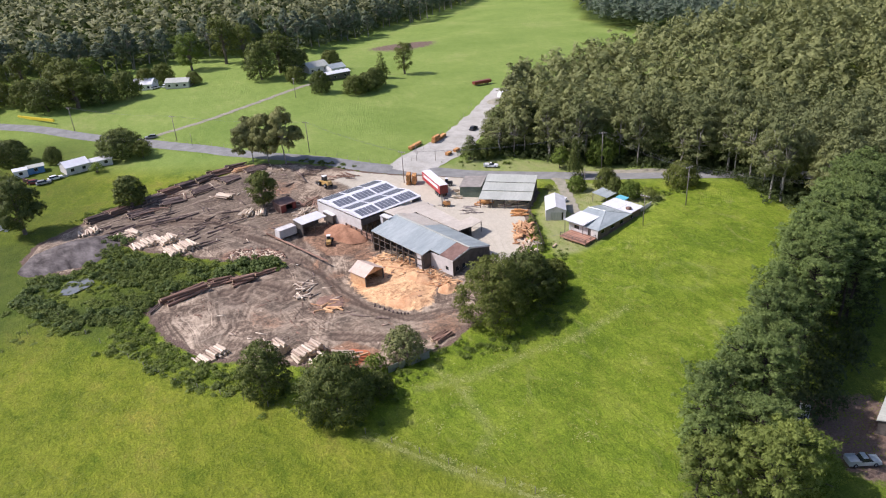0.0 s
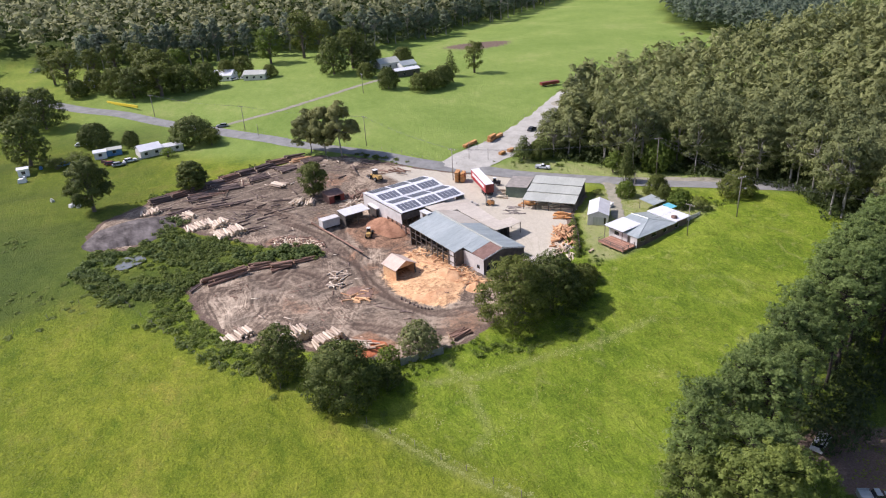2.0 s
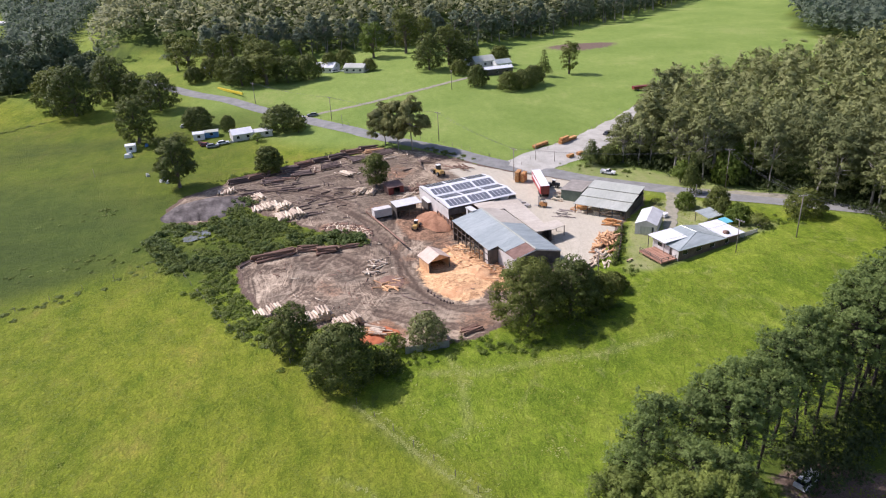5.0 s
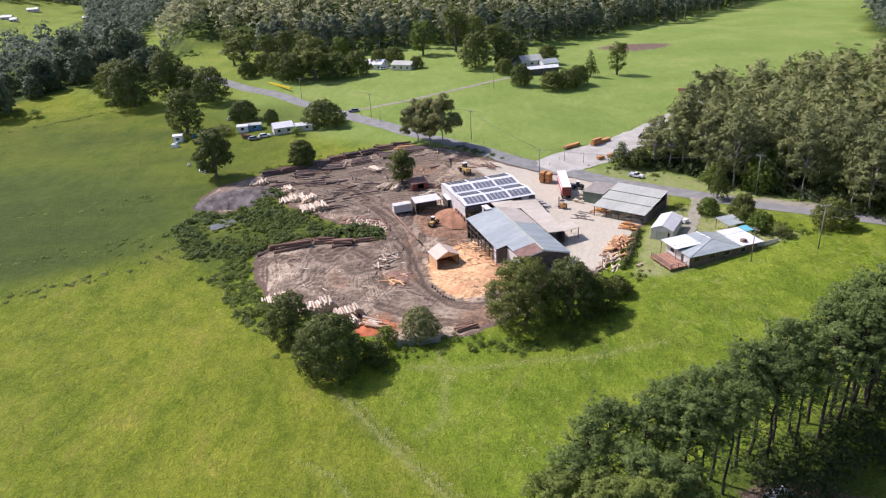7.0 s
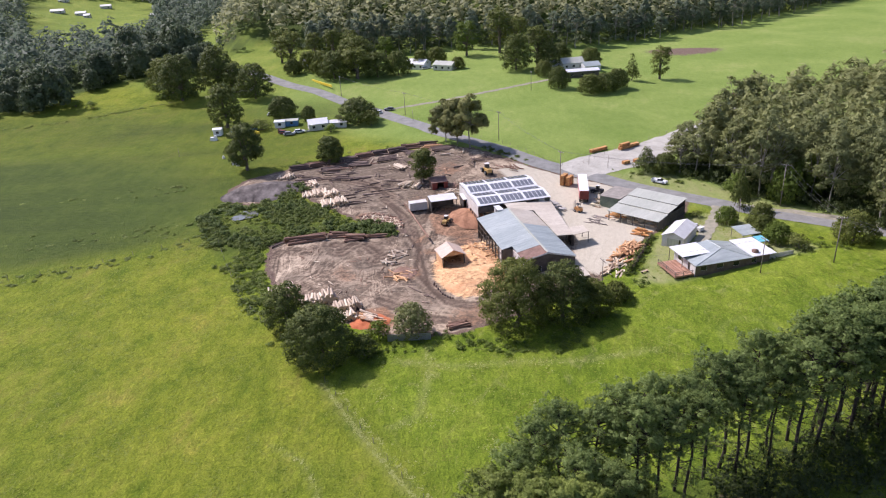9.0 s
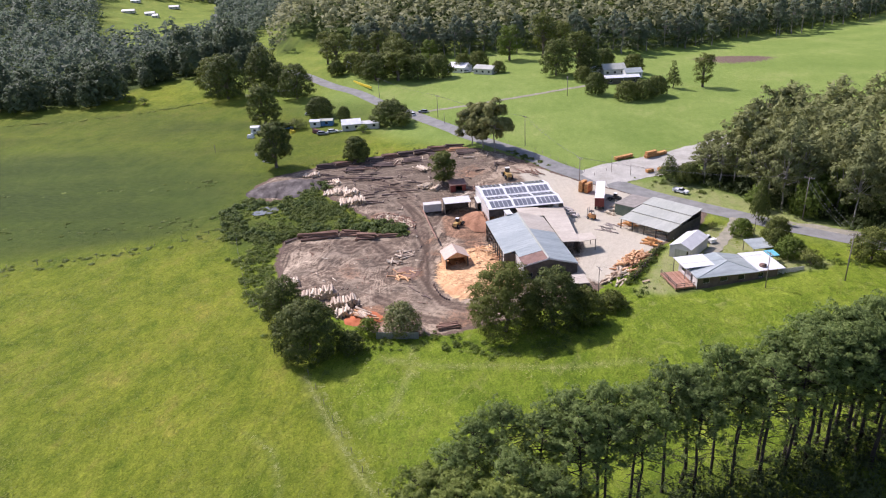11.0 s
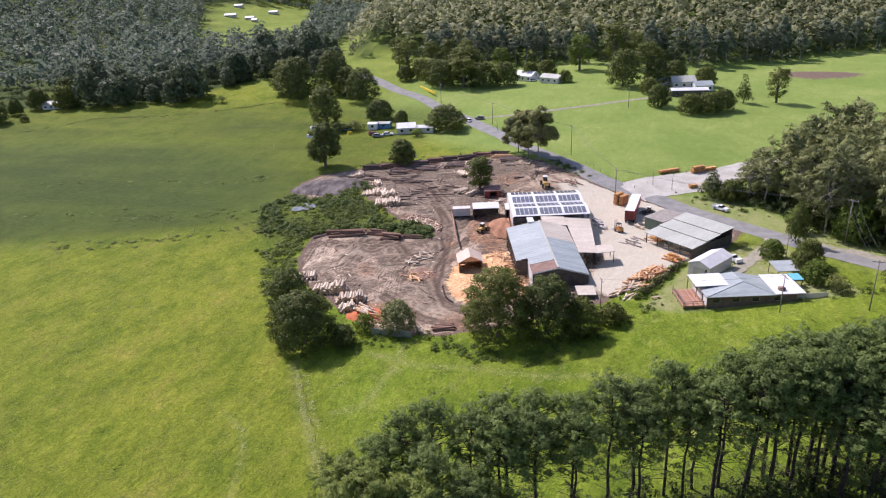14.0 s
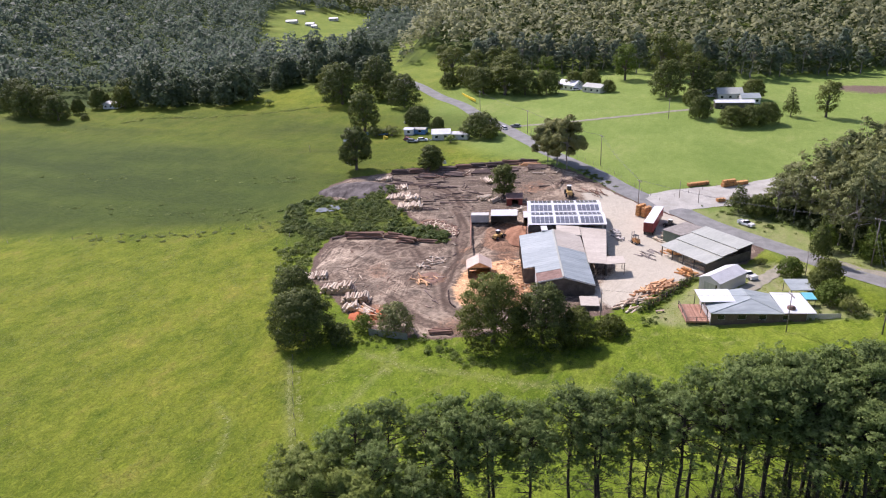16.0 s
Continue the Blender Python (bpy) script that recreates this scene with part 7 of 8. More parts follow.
car(59.6, 198.5, -35, M_WHITE, "white utility parked on the grass verge", True, "ute")
car(40.4, 57.6, -25, M_ROOF_BLUE, "pale blue-grey utility parked on bare soil among the pines", True, "ute")
car(60.4, 162.2, 125, M_WHITE, "white utility beside the garage", True, "ute")
car(-38.7, 290.2, 130, M_WHITE, "white car at the lane's entrance")
car(-34.3, 293.2, 170, M_STEEL, "dark car at the lane's entrance")
car(72.0, 233.6, 40, M_DARK, "dark car parked on the side road")
car(-66.7, 265.9, 20, M_WHITE, "white car among the shacks")
car(-72.7, 264.9, -15, M_MAROON, "old dark car among the shacks")
car(-70.1, 263.0, 10, M_STEEL, "old grey car among the shacks")
car(-85.6, 292.8, 0, M_WHITE, "white van behind the shrubs")
car(-88.2, 271.2, 30, M_BLUE, "blue-grey car under the trees")
car(41.8, 68.5, 30, M_WHITE, "white car parked in the pine clearing")
car(-20.6, 372.4, 60, M_WHITE, "white car outside a far house")
car(-25.2, 372.7, 20, M_WHITE, "white car outside a far house")

# semi-trailer
tr = thing("semi_trailer", 36.2, 190.5, gz(36, 190) + 0.06, 86, "red-sided box trailer with a long white roof", "trailer")
part("box", Shape().box((0, 0, 2.45), (14.6, 2.5, 2.5)), M_RED, tr, "red box sides")
part("roof", Shape().box((0, 0, 3.75), (14.7, 2.55, 0.1)), M_WHITE, tr, "white roof sheet")
part("side_band", Shape().box((0, 1.26, 2.7), (12.0, 0.02, 0.9)), M_WHITE, tr, "white lettering shown as a plain bar")
for side in (-0.62, 0.62):
    part("rear_door", Shape().box((-7.32, side, 2.4), (0.05, 1.2, 2.3)), M_MAROON, tr)
part("chassis", Shape().box((0, 0, 1.05), (14.0, 0.9, 0.3)), M_DARK, tr)
for s in (-1, 1):
    for xx in (-6.0, -4.75, -3.5):
        wheel(tr, xx, s * 1.05, 0.5, 0.5, 0.4)
    part("landing_leg", Shape().box((4.0, s * 0.6, 0.5), (0.14, 0.14, 1.0)), M_STEEL, tr)


def pack(x, y, rz, sizes, label, group="timber packs"):
    """Strapped packs of orange sawn timber on bearers."""
    t = thing("timber_pack", x, y, gz(x, y) + 0.1, rz, label, "timber pack", group)
    z = 0.12
    for i, (l, w, h) in enumerate(sizes):
        for s in (-1, 1):
            part("bearer", Shape().box((s * l * 0.3, 0, z - 0.06), (0.1, w, 0.1)), M_TIMBER_PALE, t)
            part("strap", Shape().box((s * l * 0.25, 0, z + h / 2), (0.05, w + 0.04, h + 0.03)), M_DARK, t)
        n = max(2, int(h / 0.16))
        plank = None
        for k in range(n):
            for j in range(5):
                spot = (0.04 * ((k + j) % 3), (j - 2) * w / 5, z + (k + 0.5) * h / n)
                if plank is None:
                    plank = part("board", Shape().box((0, 0, 0), (l, w / 5 - 0.02, h / n - 0.02)), M_ORANGE, t)
                    plank.location = spot
                else:
                    ob = new("board", plank.data)
                    ob.parent, ob.location = t, spot
        z += h + 0.14
    return t


pack(31.6, 199.4, 60, [(3.2, 1.2, 1.0), (3.2, 1.2, 1.0), (3.0, 1.2, 0.8)], "tall stack of orange timber packs near the junction")
pack(33.2, 198.8, 60, [(3.2, 1.2, 1.0), (3.2, 1.2, 1.0), (3.0, 1.2, 0.4)], "tall stack of orange timber packs near the junction")
pack(44.0, 224.9, 38, [(4.0, 1.2, 0.9)], "orange timber pack beside the gravel road")
pack(46.5, 226.5, 38, [(4.0, 1.2, 0.9)], "orange timber pack beside the gravel road")
pack(54.1, 227.5, 38, [(4.8, 1.4, 1.0), (4.2, 1.2, 0.8)], "stacked orange timber packs beside the gravel road")
pack(57.3, 229.9, 38, [(4.8, 1.4, 1.0)], "orange timber pack beside the gravel road")
pack(52.4, 214.4, 30, [(2.4, 1.2, 0.9)], "brown timber pack on the verge")
pack(56.1, 215.9, 30, [(2.4, 1.2, 0.9)], "brown timber pack on the verge")
cart = thing("farm_trailer", 109.3, 295.7, gz(109.3, 295.7), 5, "dark red flat farm trailer in the pasture", "trailer")
part("bed", Shape().box((0, 0, 1.4), (9.0, 2.4, 1.2)), M_MAROON, cart)
part("drawbar", Shape().box((5.6, 0, 0.8), (2.4, 0.2, 0.15)), M_DARK, cart)
for s in (-1, 1):
    for xx in (-2.5, 2.5):
        wheel(cart, xx, s * 1.0, 0.5, 0.5, 0.35)


# ---- poles, wires, fences ----
def pole(x, y, h, label="weathered timber power pole with a crossarm", arm=0.0, rad=0.14, lean=0.0):
    t = thing("power_pole", x, y, gz(x, y), arm, label, "power pole", "power poles")
    part("shaft", Shape().tube((0, 0, -0.5), (lean, 0, h), rad, rad * 0.65, 8), M_POLE, t, "", True)
    part("crossarm", Shape().box((lean, 0, h - 0.35), (0.12, 2.4, 0.14)), M_POLE, t)
    for k in (-1.1, -0.4, 0.4, 1.1):
        part("insulator", Shape().tube((lean, k, h - 0.28), (lean, k, h - 0.05), 0.05, 0.04, 6), M_WHITE, t)
    return (x, y, gz(x, y) + h - 0.05, arm)


def wires(p, q, sag=0.6, offs=(-1.1, 0.4, 1.1)):
    for k in offs:
        a = Vector((p[0] - k * math.sin(radians(p[3])), p[1] + k * math.cos(radians(p[3])), p[2]))
        b = Vector((q[0] - k * math.sin(radians(q[3])), q[1] + k * math.cos(radians(q[3])), q[2]))
        sh = Shape()
        last = a
        for i in range(1, 13):
            t = i / 12
            c = a.lerp(b, t) - Vector((0, 0, sag * 4 * t * (1 - t)))
            sh.tube(last, c, 0.016, 0.016, 4, False)
            last = c
        tagged(sh.make("power_line", M_WIRE), "thin sagging power cable between poles", "cable", "power lines")


pA = pole(83.0, 137.9, 10.5, arm=95)
pB = pole(86.4, 177.2, 11.5, arm=60, lean=0.3)
pC = pole(30.6, 200.8, 10.0, arm=35)
pD = pole(12.4, 240.4, 10.5, arm=40)
pE = pole(67.1, 135.4, 8.0, "slim timber power pole beside the house", 20, 0.11)
pF = pole(-26.1, 283.2, 9.5, arm=45)
pole(27.3, 313.6, 8.5, "timber pole beside the farm lane", 10)
pH = pole(112.0, 104.0, 10.5, arm=100)
pI = pole(-60.6, 320.9, 9.5, arm=45)
pJ = pole(33.2, 130.2, 8.0, "short service pole by the shrubs", 20, 0.11)
wires(pA, pB, 1.0)
wires(pA, pH, 0.8)
wires(pB, pC, 1.6)
wires(pC, pD, 0.9)
wires(pD, pF, 1.0)
wires(pF, pI, 1.0)
wires(pE, pJ, 0.8, (0.0,))
for i, (x, y, h) in enumerate(((72.2, 166.5, 6.0), (40.8, 214.3, 5.5), (46.4, 211.7, 4.0), (-9.3, 257.1, 5), (-21.8, 273.5, 4.5), (-105.4, 239.6, 3.0))):
    g = Shape().tube((0, 0, -0.3), (0, 0, h), 0.09, 0.07, 7).make("roadside_post", M_POLE, None, "", True)
    g.matrix_basis = pose(x, y, gz(x, y))
    tagged(g, "bare grey post beside the road", "post", "roadside posts")


def fence(line, gap, h, label, mat=M_POLE, strands=3, rad=0.06, name="wire_fence"):
    x, y = line[0]
    f = thing(name, x, y, gz(x, y), 0, label, "fence")
    o = Vector((x, y, gz(x, y)))
    tops = []
    for (x0, y0), (x1, y1) in zip(line, line[1:]):
        n = max(1, int(math.hypot(x1 - x0, y1 - y0) / gap))
        for i in range(n):
            t = i / n
            px_, py_ = x0 + (x1 - x0) * t, y0 + (y1 - y0) * t
            tops.append(Vector((px_, py_, gz(px_, py_))) - o)
    for p in tops:
        part("post", Shape().tube(p - Vector((0, 0, 0.2)), p + Vector((0, 0, h)), rad, rad * 0.9, 6), mat, f)
    for s in range(strands):
        sh = Shape()
        for a, b in zip(tops, tops[1:]):
            z = Vector((0, 0, h * (0.35 + 0.6 * s / max(1, strands - 1))))
            sh.tube(a + z, b + z, 0.003, 0.003, 3, False)
        part("strand", sh, M_WIRE, f)


fence([(-19, 98.5), (-10.5, 86), (-2.5, 75), (8, 62)], 4.5, 1.15, "old wire fence across the meadow")
fence([(-19, 98.5), (-31.1, 113.3), (-44.4, 129.1), (-56.5, 151.3), (-64.2, 166.5)], 5.0, 1.15, "old wire fence around the log yard")
fence([(-64.2, 166.5), (-93.1, 146.1), (-119.0, 135.0), (-170.0, 112.0)], 6.0, 1.15, "wire fence between two paddocks")
fence([(13.6, 236.8), (29.4, 217.2), (35.5, 211.5)], 4.0, 1.1, "wire fence along the road")
fence([(35.5, 211.5), (50.6, 225.9), (68.7, 242.3), (91.2, 269.5)], 5.0, 1.1, "wire fence along the gravel road")
fence([(13.6, 236.8), (-15.8, 268.1), (-34.1, 291.1)], 5.0, 1.1, "wire fence beside the country road")
fence([(48.9, 157.9), (45.0, 148.1), (40.7, 138.7)], 1.5, 1.5, "row of dark posts between timber and lawn", M_LOG_DARK, 2, 0.16, "post_fence")
for i in range(13):
    t = i / 12
    hx, hy = 48.6 - 8.6 * t + 0.25 * math.sin(5 * i), 157.0 - 18.4 * t
    if i == 0:
        hedge_plant = tree_thing("hedge_shrub", hx, hy, "bush", 1.9, 0.95, 77, M_LEAF_DARK, M_TRUNK, "small dark green shrub in a row beside the lawn", 0.2, 120, "hedge row", 0, "shrub")
    else:
        c = copy_thing(hedge_plant, pose(hx, hy, gz(hx, hy), 0, 0, 67 * i))
        c.scale = (0.9 + 0.2 * (i % 3), 0.9 + 0.2 * (i % 3), 0.8 + 0.2 * (i % 4))
tin = thing("tin_fence", -5.6, 112.2, gz(-5.6, 112.2), 4, "low grey-blue corrugated tin fence", "fence")
for i in range(8):
    part("panel", Shape().box((-3.7 + i * 1.05, 0.03 * (i % 2), 0.75), (1.02, 0.05, 1.5)), M_STEEL, tin)
rear = thing("paling_fence", 69.5, 141.1, gz(69.5, 141.1), 20, "grey paling fence beside the house", "fence")
for i in range(22):
    part("paling", Shape().box((0.2 + i * 0.36, 0, 0.6), (0.3, 0.05, 1.3)), M_WALL_PALE, rear)
part("rail", Shape().box((4.0, 0.06, 0.9), (8.0, 0.06, 0.1)), M_POLE, rear)
bench = thing("garden_bench", 43.8, 139.2, gz(43.8, 139.2), 30, "pale garden bench on the lawn", "bench")
part("seat", Shape().box((0, 0, 0.45), (1.8, 0.5, 0.08)), M_TIMBER_PALE, bench)
for s in (-0.7, 0.7):
    part("leg", Shape().box((s, 0, 0.2), (0.1, 0.45, 0.42)), M_WALL_DARK, bench)

# yellow barrier beside the road
bar = thing("road_barrier", -74.8, 343.0, gz(-74.8, 343.0), -52, "long bright yellow barrier beside the road", "barrier")
for i in range(6):
    part("rail_section", Shape().box((-9.5 + i * 3.8, 0, 0.8), (3.7, 0.5, 1.1)), M_BRIGHT_YELLOW, bar)


# ---- far houses and shacks ----
def cottage(x, y, rz, w, d, eave, ridge, roofmat, wallmat, label, name="cottage", windows=3):
    """A gabled building, ridge along local x."""
    t = thing(name, x, y, gz(x, y) - 0.1, rz, label, "house", "far houses")
    a, b = w / 2, d / 2
    roof_plate("roof", t, roofmat, [(-a - 0.3, -b - 0.3, eave), (a + 0.3, -b - 0.3, eave), (a + 0.3, 0, ridge), (-a - 0.3, 0, ridge)], "", 0.12, 1.2)
    roof_plate("roof", t, roofmat, [(a + 0.3, b + 0.3, eave), (-a - 0.3, b + 0.3, eave), (-a - 0.3, 0, ridge), (a + 0.3, 0, ridge)], "", 0.12, 1.2)
    step = w / windows
    ops = tuple((step * (i + 0.5) - 0.6, step * (i + 0.5) + 0.6, 0.9, 2.0) for i in range(windows))
    wall(t, -a, -b, a, -b, 0, eave, wallmat, 0.14, "wall", ops)
    for i in range(windows):
        pane(t, -a + step * (i + 0.5), -b, 1.45, 1.2, 1.1, 0)
    wall(t, -a, b, a, b, 0, eave, wallmat)
    for s in (-1, 1):
        wall(t, s * a, -b, s * a, b, 0, eave, wallmat)
        q = s * a
        part("gable", Shape().add([(q - 0.05, -b, eave - 0.05), (q - 0.05, b, eave - 0.05), (q - 0.05, 0, ridge - 0.12), (q + 0.05, -b, eave - 0.05), (q + 0.05, b, eave - 0.05), (q + 0.05, 0, ridge - 0.12)], [(2, 1, 0), (3, 4, 5), (1, 4, 3, 0), (2, 5, 4, 1), (0, 3, 5, 2)]), wallmat, t)
    return t


cottage(-60.7, 272.1, 20, 7.5, 6.5, 2.6, 4.2, M_ROOF_WHITE, M_WALL_PALE, "white weatherboard shack with pale roof", "shack", 2)
cottage(-53.3, 273.9, 10, 8.0, 5.0, 2.3, 3.0, M_ROOF_PALE, M_WALL_PALE, "low shack wing with pale flat roof", "shack", 2)
cottage(-77.3, 276.0, 8, 4.0, 4.0, 2.5, 3.0, M_ROOF_WHITE, M_WHITE, "small white shed among junk", "shack", 1)
cottage(-72.9, 278.1, 8, 5.0, 4.0, 2.3, 2.8, M_ROOF_GREY, M_BLUE, "small blue-walled shed among junk", "shack", 1)
cottage(-100.5, 267.0, 10, 3.2, 3.2, 2.7, 3.1, M_WHITE, M_WHITE, "small white upright shed under tree", "shack", 1)
cottage(-29.8, 378.1, -25, 11, 8, 2.8, 5.0, M_ROOF_WHITE, M_WHITE, "white-roofed farmhouse among trees")
cottage(-14.5, 368.0, -25, 11, 7, 2.8, 4.4, M_ROOF_GREY, M_WALL_PALE, "grey-roofed farmhouse beside a white one")
cottage(-88.2, 381.5, -10, 10, 6, 2.8, 4.0, M_ROOF_WHITE, M_WHITE, "long white house behind the trees")
cottage(-66.3, 374.9, -20, 7, 6, 2.8, 4.0, M_ROOF_WHITE, M_WHITE, "white house half hidden by trees")
cottage(49.4, 359.3, 15, 11, 8, 2.9, 5.2, M_ROOF_GREY, M_WALL_PALE, "grey-roofed farm homestead among trees")
cottage(58.5, 355.0, 15, 8, 7, 2.7, 4.4, M_ROOF_BLUE, M_WHITE, "small farm cottage beside the homestead")
cottage(52.3, 339.0, 10, 16, 5, 3.0, 3.9, M_ROOF_WHITE, M_WALL_DARK, "long white-roofed farm shed", "farm_shed", 3)
cottage(40.4, 360.8, 15, 5, 4, 2.5, 3.4, M_ROOF_WHITE, M_WHITE, "small white outbuilding beside the homestead", "farm_shed", 1)
cottage(-113.3, 338.7, 0, 9, 5, 2.6, 3.6, M_ROOF_GREY, M_WALL_PALE, "low grey shed behind the trees", "farm_shed", 2)
cottage(-273.2, 297.3, 20, 9, 6, 2.8, 4.2, M_ROOF_GREY, M_WHITE, "white house at the woods' edge")
for x, y, w in ((-433, 716, 13), (-413, 723, 10), (-400, 711, 6), (-418, 784, 11), (-341, 739, 11), (-466, 786, 10)):
    cottage(x, y, 15, w, 6, 2.8, 4.4, M_ROOF_PALE, M_WALL_PALE, "distant white house in a valley clearing", "cottage", 2)
for i, (x, y, s, m_) in enumerate(((-99.7, 259.7, 2.6, M_WHITE), (-80.2, 227.7, 1.8, M_WHITE), (-78.3, 226.4, 1.5, M_WHITE), (-86.8, 235.0, 1.4, M_ROOF_GREY), (-75.7, 269.2, 1.6, M_RUST), (-63.7, 267.2, 1.2, M_STEEL), (-84.1, 266.0, 2.0, M_BRIGHT_YELLOW), (-96.2, 271.7, 1.6, M_BLUE), (-44.6, 236.1, 1.6, M_WHITE))):
    jb = Shape().box((0, 0, s * 0.25), (s, s * 0.7, s * 0.5), 0, 0.85).box((s * 0.3, 0, s * 0.6), (s * 0.35, s * 0.5, s * 0.25), 0.2, 0.8).make("junk_pile", m_)
    jb.matrix_basis = pose(x, y, gz(x, y), 0, 0, 40 * i)
    tagged(jb, ("discarded white box trailer on grass", "discarded scrap lying on the grass")[i > 0], "junk", "junk about the shacks")
shed = cottage(52, 60, 25, 7, 5, 2.6, 3.4, M_ROOF_GREY, M_WALL_DARK, "grey-roofed shed in the pine clearing", "farm_shed", 1)

# rusty shack among the timber behind the pit sheds
shack_ = local_thing("lumber_shack", (-6.4, 200.6), RZ, "low rusty-walled shack with rusty sheet roof", "shed")
roof_plate("roof", shack_, M_RUST, [(-2.6, -2.4, 2.2), (2.6, -2.4, 2.2), (2.6, 2.4, 2.6), (-2.6, 2.4, 2.6)])
for a, b, c_, d in ((-2.4, -2.2, -2.4, 2.2), (2.4, -2.2, 2.4, 2.2), (-2.4, 2.2, 2.4, 2.2)):
    wall(shack_, a, b, c_, d, -0.3, 2.15, M_RUST)
wall(shack_, -2.4, -2.2, 2.4, -2.2, -0.3, 2.1, M_MAROON, 0.12, "wall", ((1.6, 3.6, -0.3, 1.9),))

# ---- low growth ----


def swards(name, xs, ys, h, size, mat, label, seed):
    """Lodged blades of long grass lying over one another, one mesh."""
    r = np.random.default_rng(seed)
    n = len(xs)
    p = np.stack([xs, ys, land(xs, ys) + h * r.uniform(0.02, 0.16, n)], -1)
    nrm = np.tile(np.array([-0.12, -0.10, 0.98]), (n, 1))
    v, f = tri_cards(p, nrm, size, r, 0.2, 0.8)
    return tagged(new(name, array_mesh(name, v, f, mat)), label, "grass", "", "stuff")


M_LEAF_SHRUB = foliage("shrub_leaves", (0.058, 0.092, 0.028), (0.112, 0.160, 0.052), (0.19, 0.240, 0.090), 0.4, 1.0, 0.34)
M_LEAF_WEED = foliage("weed_leaves", (0.088, 0.128, 0.030), (0.165, 0.215, 0.052), (0.255, 0.295, 0.090), 0.4, 1.4, 0.40)
r = np.random.default_rng(77)
def clumpy(a, b):
    """Where the grass grows tall: uneven drifts."""
    w = np.sin(a * 0.23 + 2.1 * np.sin(b * 0.11)) + np.sin(b * 0.31 + 1.7 * np.sin(a * 0.13 + 1)) + 0.8 * np.sin(0.61 * a + 0.53 * b)
    return w


MEADOW = lambda a, b: (signed(a, b, YARD) < -1.5) & (signed(a, b, WEDGE) < 0) & (np.hypot(a - 60, b - 141) > 13) & (a + b < 262) & (signed(a, b, PADDOCK) < 2)
tx, ty = scatter(-112.0, 112.0, 56, 178, 0.5, lambda a, b: MEADOW(a, b) & (clumpy(a, b) + r.normal(size=np.shape(a)) * 1.0 > -0.1), r)
swards("grass_tufts", tx, ty, 0.34, 0.27, M_GRASS, "long bright green meadow grass", 1)
# pale lodged straw along the old fence, the worn lines and in drifts before the pines
sx, sy = [], []
for line, gap, wide in (([(-19.5, 98), (-11, 85.5), (-3, 74.5), (8, 61)], 0.05, 0.22), ([(-18.2, 99), (-9.6, 86.4), (-1.6, 75.4), (9.4, 62)], 0.09, 0.25), ([(-23.4, 81.6), (-17.8, 78.1), (-14.3, 72.2), (-11.0, 64.0)], 0.12, 0.2),
                        ([(-7.3, 104.8), (4, 103.2), (16.2, 104.5), (25.2, 104.3), (40, 108)], 0.09, 0.6), ([(-2, 110), (-0.8, 101), (-1.6, 89), (-5.8, 86)], 0.10, 0.7)):
    for (x0, y0), (x1, y1) in zip(line, line[1:]):
        n = int(math.hypot(x1 - x0, y1 - y0) / gap)
        t = r.uniform(size=n)
        sx.append(x0 + (x1 - x0) * t + r.normal(size=n) * wide)
        sy.append(y0 + (y1 - y0) * t + r.normal(size=n) * wide)
dx_, dy_ = scatter(-20, 44, 74, 116, 0.5, lambda a, b: MEADOW(a, b) & ((a + 19.5) * 0.8 + (b - 98) * 0.6 > 2) & (clumpy(a * 2.1 + 3, b * 1.6) + r.normal(size=np.shape(a)) * 0.6 > 1.55 + 0.02 * np.clip(a, 0, 60)), r)
swards("straw_drifts", np.concatenate(sx + [dx_]), np.concatenate(sy + [dy_]), 0.3, 0.22, M_GRASS_PALE, "pale lodged straw among the green grass", 2)
# dark tussocks along the paddock's ditch and rough lines
dx_, dy_ = [], []
for line, n, wide in (([(-260.8, 240.7), (-242.2, 263.5), (-230.4, 278.4), (-199.6, 285.4), (-182, 298.3), (-158.9, 312.5), (-142.3, 320.8)], 130, 0.7), ([(-200, 183.6), (-145.9, 190.6), (-101.1, 203.5), (-88, 207)], 30, 2.6), ([(-150, 158), (-93.5, 166.3), (-72, 172)], 50, 3.0), ([(-119, 135), (-93.1, 146.1), (-64.2, 163.6)], 60, 2.2)):
    for _ in range(n):
        k, t = r.integers(0, len(line) - 1), r.uniform()
        dx_.append(line[k][0] + (line[k + 1][0] - line[k][0]) * t + r.normal() * wide)
        dy_.append(line[k][1] + (line[k + 1][1] - line[k][1]) * t + r.normal() * wide)
ditch_growth = (dx_, dy_)
# rank growth along the yard's edge
band = lambda a, b: (signed(a, b, WEDGE) > -1)
core = lambda a, b: band(a, b) & (b + 0.15 * a > 150) & (clumpy(a * 0.9, b * 0.9) + r.normal(size=np.shape(a)) * 0.5 > -0.35) & (np.hypot(a + 61.2, b - 181) > 4.6)
wx, wy = scatter(-76, -14, 112, 206, 1.25, core, r)
shrub_arch = [tree_meshes("bush", 1.5, 1.3, 700 + i, 0.32, 40)[1:] for i in range(4)]


def shrubs(name, xs, ys, lo, hi, tall, mat, label):
    forest(name, [(x, y, gz(x, y) - 0.1, r.uniform(lo, hi), r.uniform(0.35, 1.0) * tall, r.uniform(0, 6.28)) for x, y in zip(xs, ys)], shrub_arch, mat, label)


